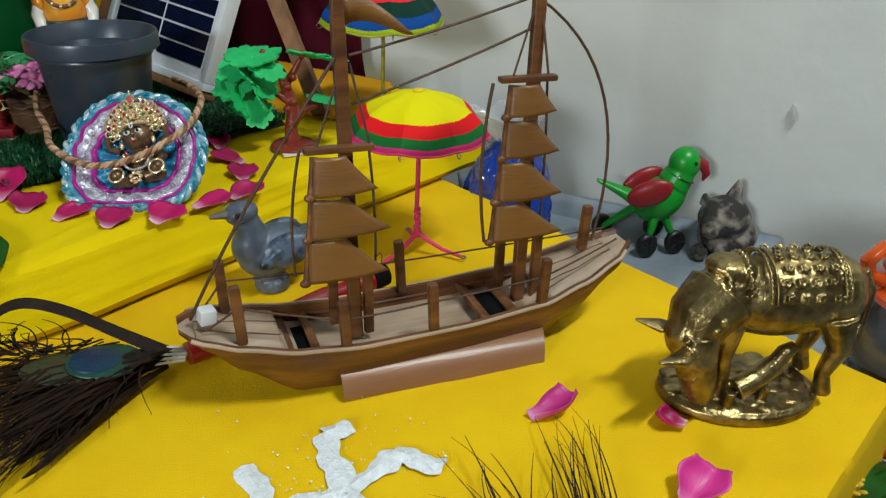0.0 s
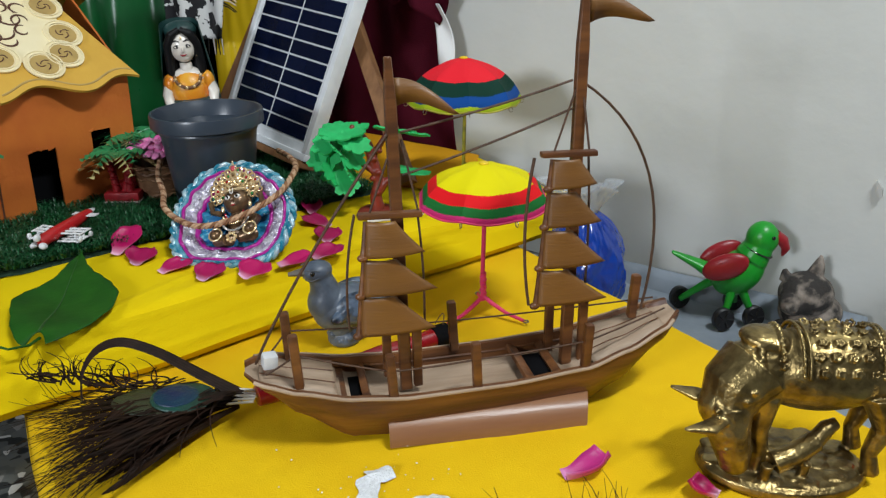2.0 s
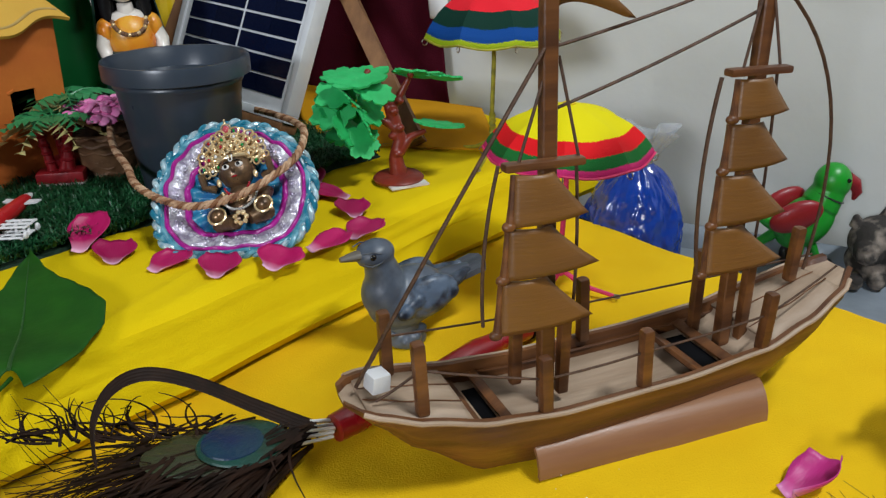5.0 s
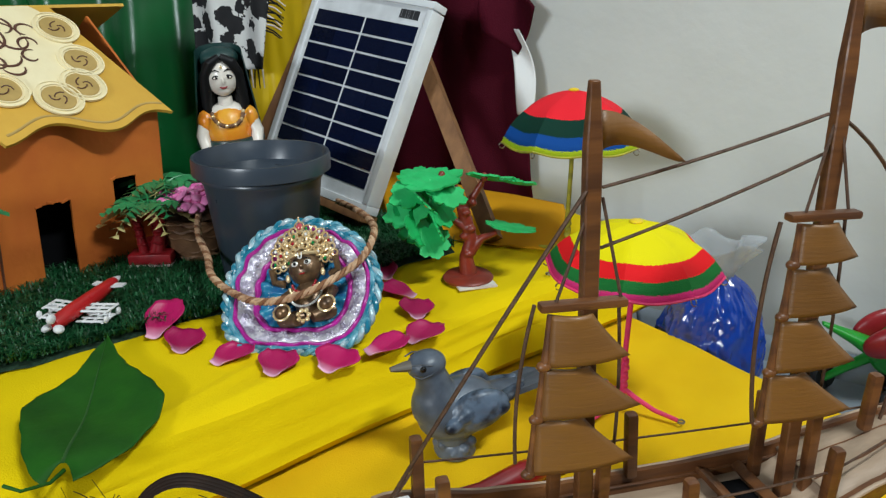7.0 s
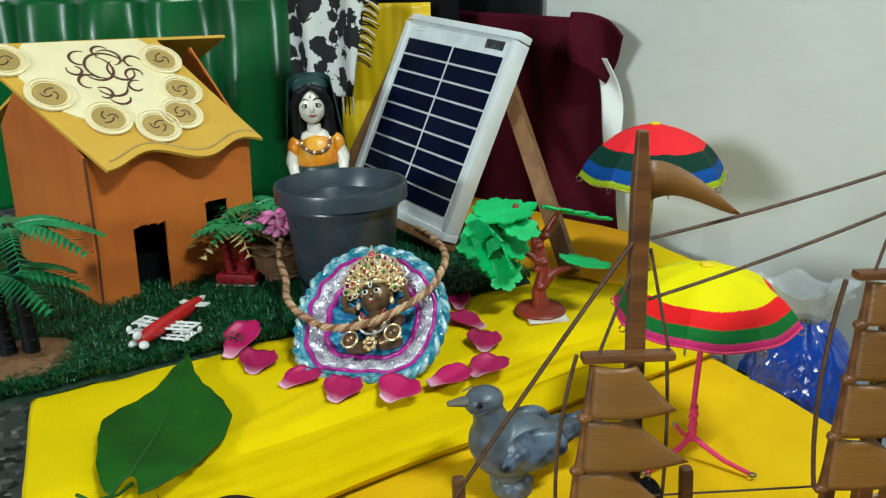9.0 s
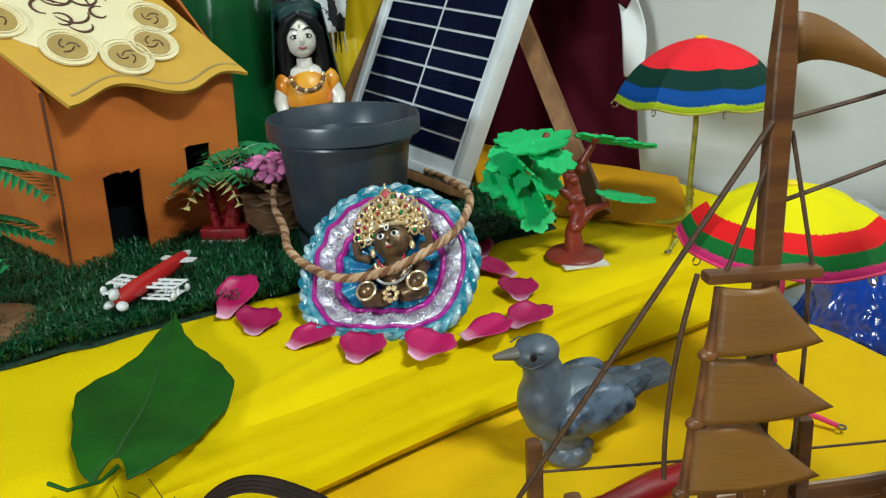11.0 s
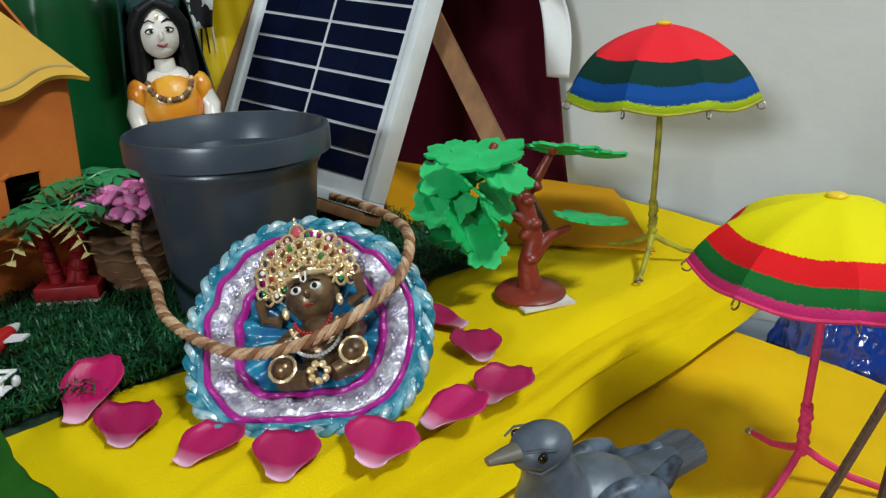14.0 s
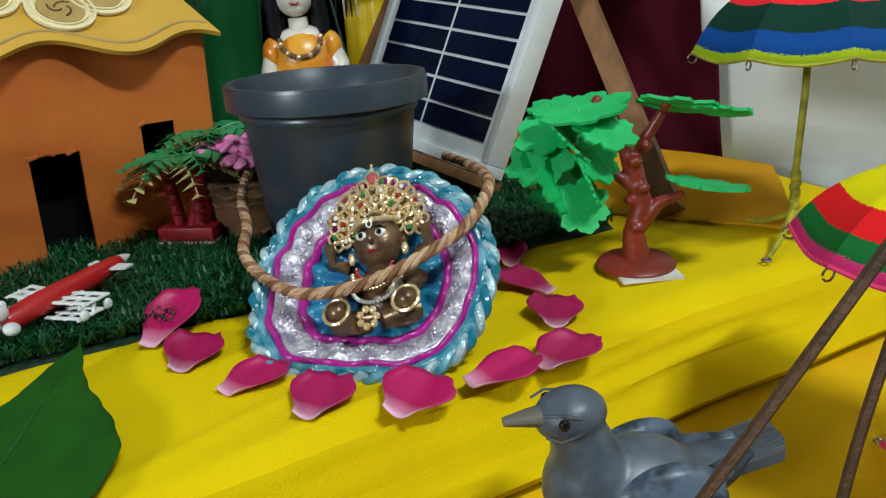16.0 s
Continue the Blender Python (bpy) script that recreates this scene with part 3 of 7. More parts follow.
# u, bottom, rim height, half beam at rim, half beam at bottom
HULL = [(-0.138, 0.075, 0.081, 0.012, 0.006), (-0.131, 0.069, 0.079, 0.022, 0.010), (-0.118, 0.056, 0.076, 0.029, 0.012), (-0.095, 0.034, 0.069, 0.034, 0.015), (-0.050, 0.004, 0.058, 0.038, 0.020),
        (0.00, 0.002, 0.053, 0.040, 0.024), (0.09, 0.002, 0.053, 0.040, 0.024), (0.165, 0.004, 0.058, 0.038, 0.020), (0.205, 0.022, 0.070, 0.035, 0.015),
        (0.242, 0.054, 0.083, 0.027, 0.011), (0.268, 0.080, 0.096, 0.012, 0.006)]


def hull_section(u, deck):
    zb, zr, wr, wb = table(HULL, u)
    zd = zr - deck
    t = 0.0045
    pts = [(-wr, zr), (-wr * 0.98, zr - 0.35 * (zr - zb)), (-(wr + wb) / 2, zb + 0.3 * (zr - zb)), (-wb, zb), (wb, zb), ((wr + wb) / 2, zb + 0.3 * (zr - zb)), (wr * 0.98, zr - 0.35 * (zr - zb)), (wr, zr),
           (max(wr - t, 0.001), zr), (max(wr - t - 0.002, 0.0008), zd), (-max(wr - t - 0.002, 0.0008), zd), (-max(wr - t, 0.001), zr)]
    return [Vector((u, y, z)) for y, z in pts]


bm = bag()
us = [-0.138 + 0.400 * i / 50 for i in range(51)]
rings = [[bm.verts.new(p) for p in hull_section(u, 0.004 + 0.012 * smooth01((u + 0.075) / 0.03) * smooth01((0.185 - u) / 0.03))] for u in us]
for r0, r1 in zip(rings, rings[1:]):
    for k in range(12):
        bm.faces.new((r0[k], r0[(k + 1) % 12], r1[(k + 1) % 12], r1[k])).material_index = 1 if k == 9 else 0
bm.faces.new(rings[0])
bm.faces.new(rings[-1][::-1])
hull = part("hull", bm, [M_WOOD, M_DECK], boat, "carved wooden hull with upswept bow and stern")
# side strakes, lighter inner planks
for side in (-1, 1):
    for k, (dz, gap) in enumerate(((0.0090, 0.0012),)):
        bm = bag()
        tube(bm, [(u, side * (table(HULL, u)[2] - 0.0066), table(HULL, u)[1] - dz) for u in us[3:-3]], 0.0012, 6)
        part("inner_plank_edge", bm, M_WOOD, hull)
    bm = bag()
    tube(bm, [(u, side * (table(HULL, u)[2] + 0.0005), table(HULL, u)[1] - 0.0012) for u in us[1:-1]], 0.0018, 8, flat=1.0)
    part("gunwale", bm, M_DECK, boat, "pale worn wooden rim rail")
# decks fore and aft
for name, u0, u1 in (("fore_deck", -0.126, -0.062), ("aft_deck", 0.172, 0.246)):
    bm = bag()
    n = 16
    top = []
    for i in range(n + 1):
        u = u0 + (u1 - u0) * i / n
        _, zr, wr, _ = table(HULL, u)
        top.append([bm.verts.new((u, y * (wr - 0.006), zr - 0.0025 + 0.001 * (1 - y * y))) for y in (-1, -0.5, 0, 0.5, 1)])
    for r0, r1 in zip(top, top[1:]):
        for k in range(4):
            bm.faces.new((r0[k], r1[k], r1[k + 1], r0[k + 1]))
    thicken(part(name, bm, M_DECK, boat, "pale weathered planked deck"), 0.003, -1)
    for y in (-0.33, 0.33):
        bm = bag()
        tube(bm, [(u0 + (u1 - u0) * i / n, y * (table(HULL, u0 + (u1 - u0) * i / n)[2] - 0.006), table(HULL, u0 + (u1 - u0) * i / n)[1] - 0.0009) for i in range(n + 1)], 0.0005, 5)
        part("deck_seam", bm, M_WOOD, boat)
# thwarts and hatches across the well
for u, w, lean in ((-0.058, 0.010, 18), (-0.036, 0.007, -20), (0.112, 0.010, 22), (0.140, 0.008, -24)):
    bm = bag()
    box(bm, (u, 0, 0.047), (w, 0.066, 0.004), (0, lean, 0), 0.0008)
    part("thwart", bm, M_WOOD, boat)
# Black slabs stand in for the shade inside the open hatches.
for u, w in ((-0.047, 0.016), (0.126, 0.022)):
    bm = bag()
    box(bm, (u, -0.004, 0.0405), (w, 0.05, 0.0045), (0, 0, 0), 0.0006)
    part("hatch", bm, M_BLACK, boat, "black slab standing in for the shade of an open hatch")
bm = bag()
box(bm, (-0.066, -0.004, 0.048), (0.016, 0.034, 0.006), (0, 12, 0), 0.001)
part("hatch_cover", bm, M_DECK, boat)
# posts along the sides
POSTS = [(-0.094, -0.022, 0.066, 0.121), (-0.015, -0.035, 0.050, 0.097), (0.060, -0.035, 0.050, 0.099), (0.163, -0.034, 0.054, 0.103),
         (-0.100, 0.026, 0.068, 0.119), (0.055, 0.035, 0.050, 0.106), (0.227, 0.010, 0.078, 0.126)]
for u, y, z0, z1 in POSTS:
    bm = bag()
    box(bm, (u, y, (z0 + z1) / 2), (0.0085, 0.0085, z1 - z0), (0, 3 * math.sin(u * 90), 0), 0.0028)
    part("post", bm, M_WOOD, boat)
# rail cords from post to post
for y, hs in ((-1, (0.62,)), (1, (0.6,))):
    row = sorted(p for p in POSTS if p[1] * y > 0 and p[0] < 0.22)
    for h in hs:
        bm = bag()
        pts = [(u, yy, z0 + h * (z1 - z0)) for u, yy, z0, z1 in row]
        end = (0.248, y * 0.012, 0.097 if h > 0.3 else 0.09)
        line = []
        for p, q in zip([(-0.120, y * 0.014, 0.079)] + pts, pts + [end]):
            line += arc(p, q, (0, 0, -0.001), 5)[:-1]
        tube(bm, line + [Vector(end)], 0.0009, 6)
        part("rail_cord", bm, M_ROPE, boat)
# masts
MAST_A, MAST_B = (0.002, 0.004), (0.156, 0.010)
masts = []
for (u, y), top, lean in ((MAST_A, 0.354, -0.004), (MAST_B, 0.402, 0.006)):
    bm = bag()
    n = 8
    ring = []
    for i in range(n + 1):
        k = i / n
        w = 0.0052 - 0.0004 * k
        z = 0.040 + (top - 0.040) * k
        w = w if i < n else 0.003
        ring.append([bm.verts.new((u + lean * k + sx * w, y - 0.010 + sy * w * 0.8 + 0.010 * k, z)) for sx, sy in ((-1, -1), (1, -1), (1, 1), (-1, 1))])
    for a, b in zip(ring, ring[1:]):
        for k in range(4):
            bm.faces.new((a[k], a[(k + 1) % 4], b[(k + 1) % 4], b[k]))
    bm.faces.new(ring[0][::-1])
    bm.faces.new(ring[-1])
    bmesh.ops.bevel(bm, geom=[e for e in bm.edges], offset=0.0008, segments=1, affect="EDGES")
    masts.append(part("mast", bm, M_WOOD, boat, "square brown wooden mast"))
for u, y, z0, z1 in ((0.012, -0.010, 0.045, 0.115), (0.170, -0.004, 0.045, 0.120), (-0.012, 0.012, 0.045, 0.110), (0.146, 0.02, 0.045, 0.118)):
    bm = bag()
    box(bm, (u, y, (z0 + z1) / 2), (0.008, 0.007, z1 - z0), (0, 0, 0), 0.0015)
    part("mast_prop", bm, M_WOOD, boat)


def flag(u0, y0, z0, length, drop, h):
    bm = bag()
    n = 10
    for side in (0,):
        top, bot = [], []
        for i in range(n + 1):
            k = i / n
            wave = 0.006 * math.sin(k * 5.2)
            top.append((u0 + length * k, y0 + wave * 0.7, z0 - drop * k ** 1.3 + 0.003 * math.sin(k * 4)))
            bot.append((u0 + length * k, y0 + wave * 0.7, z0 - drop * k ** 1.3 + 0.003 * math.sin(k * 4) - h * (1 - k) ** 0.75 - 0.0005))
        vt, vb = [bm.verts.new(p) for p in top], [bm.verts.new(p) for p in bot]
        for i in range(n):
            bm.faces.new((vt[i], vt[i + 1], vb[i + 1], vb[i]))
    return thicken(part("pennant", bm, M_SAIL, boat, "carved wooden pennant"), 0.004)


flag(0.002, 0.004, 0.336, 0.052, 0.030, 0.023)
flag(0.166, 0.011, 0.400, 0.056, 0.024, 0.026)


def sail(u_left, u_right, tip, z_top, z_bot, y):
    """A bent bamboo leaf: straight head, swept foot with a point, bulging forward."""
    bm = bag()
    n, m = 10, 10

    def fn(k, j):
        z = z_top + (z_bot - z_top) * j
        left = u_left - 0.003 * j
        right = u_right + (tip - u_right) * j ** 1.15
        u = left + (right - left) * k
        bulge = -0.006 * math.sin(k * math.pi * 0.8) - 0.004 * j * (1 - 0.3 * k)
        return Vector((u, y + bulge + 0.006, z + 0.003 * k * j))

    sheet(bm, n, m, fn)
    s = thicken(part("sail", bm, M_SAIL, boat, "curved brown bamboo sail"), 0.0028)
    bm = bag()
    tube(bm, [fn(-0.03, j / 8) for j in range(9)], [0.002 + 0.0012 * (j / 8) ** 3 for j in range(9)], 8)
    part("sail_edge", bm, M_WOOD, s)
    bm = bag()
    ball(bm, fn(-0.04, 0.98), (0.0046, 0.0036, 0.0036))
    part("sail_knob", bm, M_WOOD, s)


for zt, zb, ul, ur, tip in ((0.216, 0.183, -0.027, -0.004, 0.020), (0.180, 0.146, -0.030, -0.004, 0.030), (0.144, 0.106, -0.034, -0.006, 0.028)):
    sail(ul, ur, tip, zt, zb, -0.016)
for zt, zb, ul, ur, tip in ((0.258, 0.231, 0.134, 0.156, 0.172), (0.227, 0.194, 0.132, 0.154, 0.178), (0.190, 0.153, 0.129, 0.152, 0.184), (0.150, 0.114, 0.126, 0.150, 0.188)):
    sail(ul, ur, tip, zt, zb, -0.012)
for u0, u1, z in ((-0.034, 0.020, 0.220), (0.122, 0.172, 0.263)):
    bm = bag()
    box(bm, ((u0 + u1) / 2, -0.008, z), (u1 - u0, 0.009, 0.0055), (0, 2, 0), 0.002)
    part("spar", bm, M_WOOD, boat)
# standing rigging
bow, stern = (-0.128, 0.000, 0.083), (0.250, 0.0, 0.100)
A_TOP, B_TOP = (0.003, 0.004, 0.288), (0.160, 0.009, 0.325)
ROPES = [
    ("stay", arc(bow, (-0.006, -0.002, 0.290), (-0.010, -0.013, 0.0)), 0.0013), ("stay", arc((0.006, 0.003, 0.290), (0.154, 0.009, 0.325), (0, 0, -0.002)), 0.0011),
    ("stay", arc((0.006, 0.001, 0.252), (0.154, 0.007, 0.300), (0, 0, -0.002)), 0.0011), ("backstay", arc(B_TOP, (0.232, 0.004, 0.090), (0.034, 0, 0.024)), 0.0013),
    ("shroud", arc((0.000, 0.002, 0.284), (-0.024, -0.008, 0.222), (0, 0, 0)), 0.0010), ("shroud", arc((0.006, 0.002, 0.284), (0.017, -0.008, 0.220), (0, 0, 0)), 0.0010),
    ("shroud", arc((0.016, -0.006, 0.222), (0.020, -0.006, 0.108), (0.002, 0, 0)), 0.0011), ("shroud", arc((-0.036, -0.006, 0.222), (-0.046, -0.008, 0.112), (-0.004, 0, 0)), 0.0012),
    ("shroud", arc((0.158, 0.007, 0.322), (0.134, -0.008, 0.266), (0, 0, 0)), 0.0010), ("shroud", arc((0.162, 0.007, 0.322), (0.166, -0.006, 0.264), (0, 0, 0)), 0.0010),
    ("shroud", arc((0.166, -0.004, 0.264), (0.170, -0.004, 0.120), (0.002, 0, 0)), 0.0011), ("shroud_rod", arc((0.116, -0.010, 0.262), (0.114, -0.012, 0.118), (-0.006, 0, 0)), 0.0014),
]
for name, pts, r in ROPES:
    bm = bag()
    tube(bm, pts, r, 6)
    part(name, bm, M_ROPE, boat)
bm = bag()
box(bm, (-0.116, -0.006, 0.0885), (0.0125, 0.0125, 0.0125), (0, 6, 12), 0.0012)
single("white_cube", bm, M_WHITEPLASTIC, BOAT, "small white cube resting on the boat's bow", "cube")
# split bamboo tube
bm = bag()
n = 24
outer = []
for i in range(2):
    x = 0.192 * i
    for rad in (0.021, 0.0175):
        outer.append([bm.verts.new((x + (0.006 * math.cos(t) if i else 0), rad * math.cos(t), 1.05 * rad * math.sin(t))) for t in (math.radians(-8 + 196 * k / n) for k in range(n + 1))])
for k in range(n):
    bm.faces.new((outer[0][k], outer[0][k + 1], outer[2][k + 1], outer[2][k]))
    bm.faces.new((outer[1][k], outer[3][k], outer[3][k + 1], outer[1][k + 1]))
    bm.faces.new((outer[0][k], outer[1][k], outer[1][k + 1], outer[0][k + 1]))
    bm.faces.new((outer[2][k], outer[2][k + 1], outer[3][k + 1], outer[3][k]))
for k in (0, n):
    bm.faces.new((outer[0][k], outer[2][k], outer[3][k], outer[1][k]))
single("split_bamboo_tube", bm, M_BAMBOO, (-0.022, 0.586, 0.0035, 0, 0, 19.9), "polished brown split bamboo tube lying beside the boat", "bamboo tube")


# ---- card house ----
HO = Vector((-0.610, 0.842, GRASS - 0.002))
house = thing("card_house", Matrix.Translation(HO) @ Matrix.Rotation(radians(2.5), 4, "Y") @ Matrix.Rotation(radians(63), 4, "Z"), "orange cardboard toy house with an ochre scalloped roof on grass", "toy house")
# local x along the door wall, y away from it into the house
HL, HW, HZ = 0.200, 0.250, 0.176


def wall_with_holes(length, height, holes, thick=0.003, gable=0.0):
    """A wall in the x-z plane with real rectangular openings."""
    bm = bag()
    xs = sorted({0, length, *[h[0] for h in holes], *[h[1] for h in holes]})
    zs = sorted({0, height, *[h[2] for h in holes], *[h[3] for h in holes]})
    vs = {}

    def v(x, z):
        if (x, z) not in vs:
            vs[x, z] = bm.verts.new((x, 0, z))
        return vs[x, z]

    for x0, x1 in zip(xs, xs[1:]):
        for z0, z1 in zip(zs, zs[1:]):
            cx, cz = (x0 + x1) / 2, (z0 + z1) / 2
            if any(h[0] < cx < h[1] and h[2] < cz < h[3] for h in holes):
                continue
            bm.faces.new((v(x0, z0), v(x1, z0), v(x1, z1), v(x0, z1)))
    if gable:
        t = bm.verts.new((length / 2, 0, height + gable))
        bm.faces.new([vs[x, height] for x in xs] + [t])
    return bm


bm = wall_with_holes(HL, HZ, [(0.044, 0.083, -0.0, 0.090), (0.135, 0.165, 0.069, 0.103)])
thicken(part("front_wall", bm, M_ORANGE, house, "orange card wall with a cut door and window", smooth=False), 0.003)
for nm, x, g in (("gable_wall", 0.0, 0.096), ("gable_wall", HL, 0.096)):
    bm = wall_with_holes(HW, HZ, [(0.10, 0.135, 0.07, 0.11)] if x else [], gable=g)
    o = thicken(part(nm, bm, M_ORANGE, house, smooth=False), 0.003)
    o.matrix_basis = pose(x, 0.0, 0, 0, 0, 90)
bm = wall_with_holes(HL, HZ, [])
o = thicken(part("back_wall", bm, M_ORANGE, house, smooth=False), 0.003)
o.matrix_basis = pose(0, HW, 0)
# Black block inside the house stands in for shade behind door and window.
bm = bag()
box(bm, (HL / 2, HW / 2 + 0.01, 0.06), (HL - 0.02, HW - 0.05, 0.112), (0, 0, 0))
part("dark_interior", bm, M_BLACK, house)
# torn card nibs round the openings
rng = random.Random(8)
for x, z in ((0.047, 0.090), (0.060, 0.0915), (0.076, 0.090), (0.137, 0.070), (0.136, 0.1035)):
    bm = bag()
    box(bm, (x, -0.001, z), (0.008, 0.003, 0.003), (0, rng.uniform(-25, 25), 0), 0.0006)
    part("torn_edge", bm, M_ORANGE, house)
bm = bag()
tube(bm, [(0.0, -0.002, 0.0), (0.0015, -0.0025, 0.07), (0.0, -0.002, HZ)], 0.0013, 6)
part("corner_seam", bm, M_BROWNLINE, house)
# roof: front slope, local frame with x along the eave, y up the slope
RIDGE_Y, RIDGE_Z, EAVE_Y, EAVE_Z = 0.135, 0.282, -0.022, 0.166
slope_len = math.hypot(RIDGE_Y - EAVE_Y, RIDGE_Z - EAVE_Z)
slope_deg = math.degrees(math.atan2(RIDGE_Z - EAVE_Z, RIDGE_Y - EAVE_Y))
X0, X1 = 0.012, 0.210
for nm, m in (("front_roof", pose(0, EAVE_Y, EAVE_Z, slope_deg, 0, 0)), ("back_roof", pose(HL, 2 * RIDGE_Y - EAVE_Y, EAVE_Z, slope_deg, 0, 180))):
    bm = bag()
    out = []
    n = 60
    for i in range(n + 1):
        k = i / n
        x = X0 + (X1 - X0) * k
        out.append((x, 0.004 + 0.010 * math.cos(2 * math.pi * (x - 0.187) / 0.118)))
    out += [(X1 - 0.027, slope_len * 0.5), (X1 - 0.054, slope_len), (X0 - 0.070, slope_len), (X0 - 0.052, slope_len * 0.72), (X0 - 0.022, slope_len * 0.28)]
    slab(bm, out, 0.004)
    roof = part(nm, bm, M_ROOF, house, "ochre card roof slope with a wavy eave", smooth=False)
    roof.matrix_basis = m
    # raised wavy border
    bm = bag()
    tube(bm, [(x, y + 0.011, 0.0042) for x, y in out[2:n - 1]], 0.0016, 6, flat=0.6)
    part("wavy_border", bm, M_GOLDPRINT, roof)
    if nm == "back_roof":
        continue
    bm = bag()
    cx, cy = 0.076, 0.138
    oval = [(cx - 0.010 + 0.086 * math.cos(t) * (1.04 if math.sin(t) > 0 else 1), min(cy + 0.082 * math.sin(t), slope_len - 0.002)) for t in (2 * math.pi * k / 60 for k in range(60))]
    slab(bm, oval, 0.0012, lambda x, y: 0.0042)
    part("cream_panel", bm, M_CREAM, roof, "cream card panel on the roof", smooth=False)
    for k, (mu, mv) in enumerate(((0.097, 0.885), (0.155, 0.593), (0.322, 0.369), (0.538, 0.266), (0.727, 0.345), (0.852, 0.535), (0.905, 0.818))):
        mx, my = X0 - 0.014 - 0.056 * mv + mu * (X1 - X0 + 0.018 * mv), mv * slope_len - 0.006
        t = k * 0.9
        bm = bag()
        for r0, r1, z in ((0.0256, 0.0240, 0.0078), (0.0205, 0.0192, 0.0084)):
            lathe(bm, [(r1, 0.0054), (r0, 0.0054), (r0, z), (r1, z), (r1, 0.0054)], 36, (mx, my, 0))
        lathe(bm, [(0.0248, 0.0054), (0.0240, 0.0066), (0.0, 0.0066)], 36, (mx, my, 0))
        med = part("medallion", bm, M_CREAM, roof, "round cream medallion with a gold print")
        bm = bag()
        lathe(bm, [(0.0178, 0.0064), (0.0172, 0.0074), (0.0, 0.0074)], 32, (mx, my, 0))
        part("gold_disc", bm, M_GOLDPRINT, med)
        bm = bag()
        for j in range(3):
            a = t + j * 2.1
            tube(bm, [(mx + 0.010 * math.cos(a + s * 0.5) * (1 - 0.12 * s), my + 0.010 * math.sin(a + s * 0.5) * (1 - 0.2 * s), 0.0076) for s in range(5)], 0.0008, 5)
        part("printed_mark", bm, M_BROWNLINE, med)
    # curling brown line ornament
    bm = bag()
    ox, oy = cx - 0.004, cy + 0.000
    curls = [(0, 0.006, 0.024, 0.0, 4.6, 1), (-0.010, 0.004, 0.020, 1.2, 3.8, -1), (0.016, 0.0, 0.016, 2.0, 4.4, 1), (0.0, -0.018, 0.018, 3.4, 2.6, 1),
             (-0.022, -0.012, 0.012, 0.4, 4.2, 1), (0.026, -0.006, 0.011, 4.0, 4.2, -1), (0.004, 0.028, 0.010, 0.5, 3.6, 1), (0.020, -0.022, 0.009, 1.0, 4.5, 1), (-0.014, -0.028, 0.009, 2.0, 4.5, -1)]
    curls += [(0.010, 0.018, 0.014, 2.2, 3.6, -1), (-0.018, 0.020, 0.012, 1.0, 4.0, 1), (0.030, 0.012, 0.010, 0.2, 4.2, 1), (0.0, -0.034, 0.012, 3.3, 2.8, 1), (-0.028, 0.006, 0.008, 2.6, 5.0, 1)]
    for px, py, r, a0, sweep, sgn in curls:
        px, py, r = 1.2 * px, 1.2 * py, 1.2 * r
        bm = bag()
        tube(bm, [(ox + px + r * (1 - 0.4 * s / 14) * math.cos(a0 + sgn * sweep * s / 14), oy + py + r * (1 - 0.4 * s / 14) * math.sin(a0 + sgn * sweep * s / 14), 0.0058) for s in range(15)],
             [0.0006 + 0.0011 * math.sin(math.pi * s / 14) for s in range(15)], 6, flat=0.6)
        part("ornament_line", bm, M_BROWNLINE, roof, "curling brown drawn line")

# ---- grey pot with jute rope ----
POT = Vector((-0.355, 0.946, GRASS - 0.004))
pot = thing("plastic_pot", Matrix.Translation(POT) @ Matrix.Diagonal((0.94, 0.94, 1.0, 1)), "dark grey plastic flower pot standing on the grass mat", "flower pot")
PH = 0.141
bm = bag()
lathe(bm, [(0.0, 0.0), (0.051, 0.0), (0.053, 0.003), (0.0675, PH - 0.020), (0.0685, PH - 0.018), (0.0780, PH - 0.017), (0.0780, PH - 0.003), (0.0770, PH),
           (0.0740, PH), (0.0722, PH - 0.004), (0.063, PH - 0.022), (0.050, 0.006), (0.0, 0.005)], 72)
part("pot_body", bm, M_POT, pot)
bm = bag()
lathe(bm, [(0.0682, PH - 0.026), (0.0692, PH - 0.024), (0.0692, PH - 0.022), (0.0682, PH - 0.020)], 72)
part("rim_ridge", bm, M_POT, pot)
ROPE_KNOTS = [Vector(p) for p in ((-0.452, 1.010, 0.148), (-0.444, 0.965, 0.142), (-0.412, 0.925, 0.132), (-0.398, 0.884, 0.122), (-0.374, 0.842, 0.118), (-0.340, 0.814, 0.113), (-0.304, 0.800, 0.112),
                                  (-0.262, 0.806, 0.122), (-0.224, 0.842, 0.140), (-0.220, 0.892, 0.152), (-0.242, 0.958, 0.146), (-0.278, 1.022, 0.138), (-0.310, 1.062, 0.134))]


def spline(knots, n):
    """Catmull-Rom points through the knots."""
    out = []
    k = [knots[0] * 2 - knots[1], *knots, knots[-1] * 2 - knots[-2]]
    for i in range(n + 1):
        t = i / n * (len(knots) - 1)
        j = min(int(t), len(knots) - 2)
        t -= j
        a, b, c, d = k[j:j + 4]
        out.append(0.5 * (2 * b + (c - a) * t + (2 * a - 5 * b + 4 * c - d) * t * t + (3 * b - a - 3 * c + d) * t ** 3))
    return out


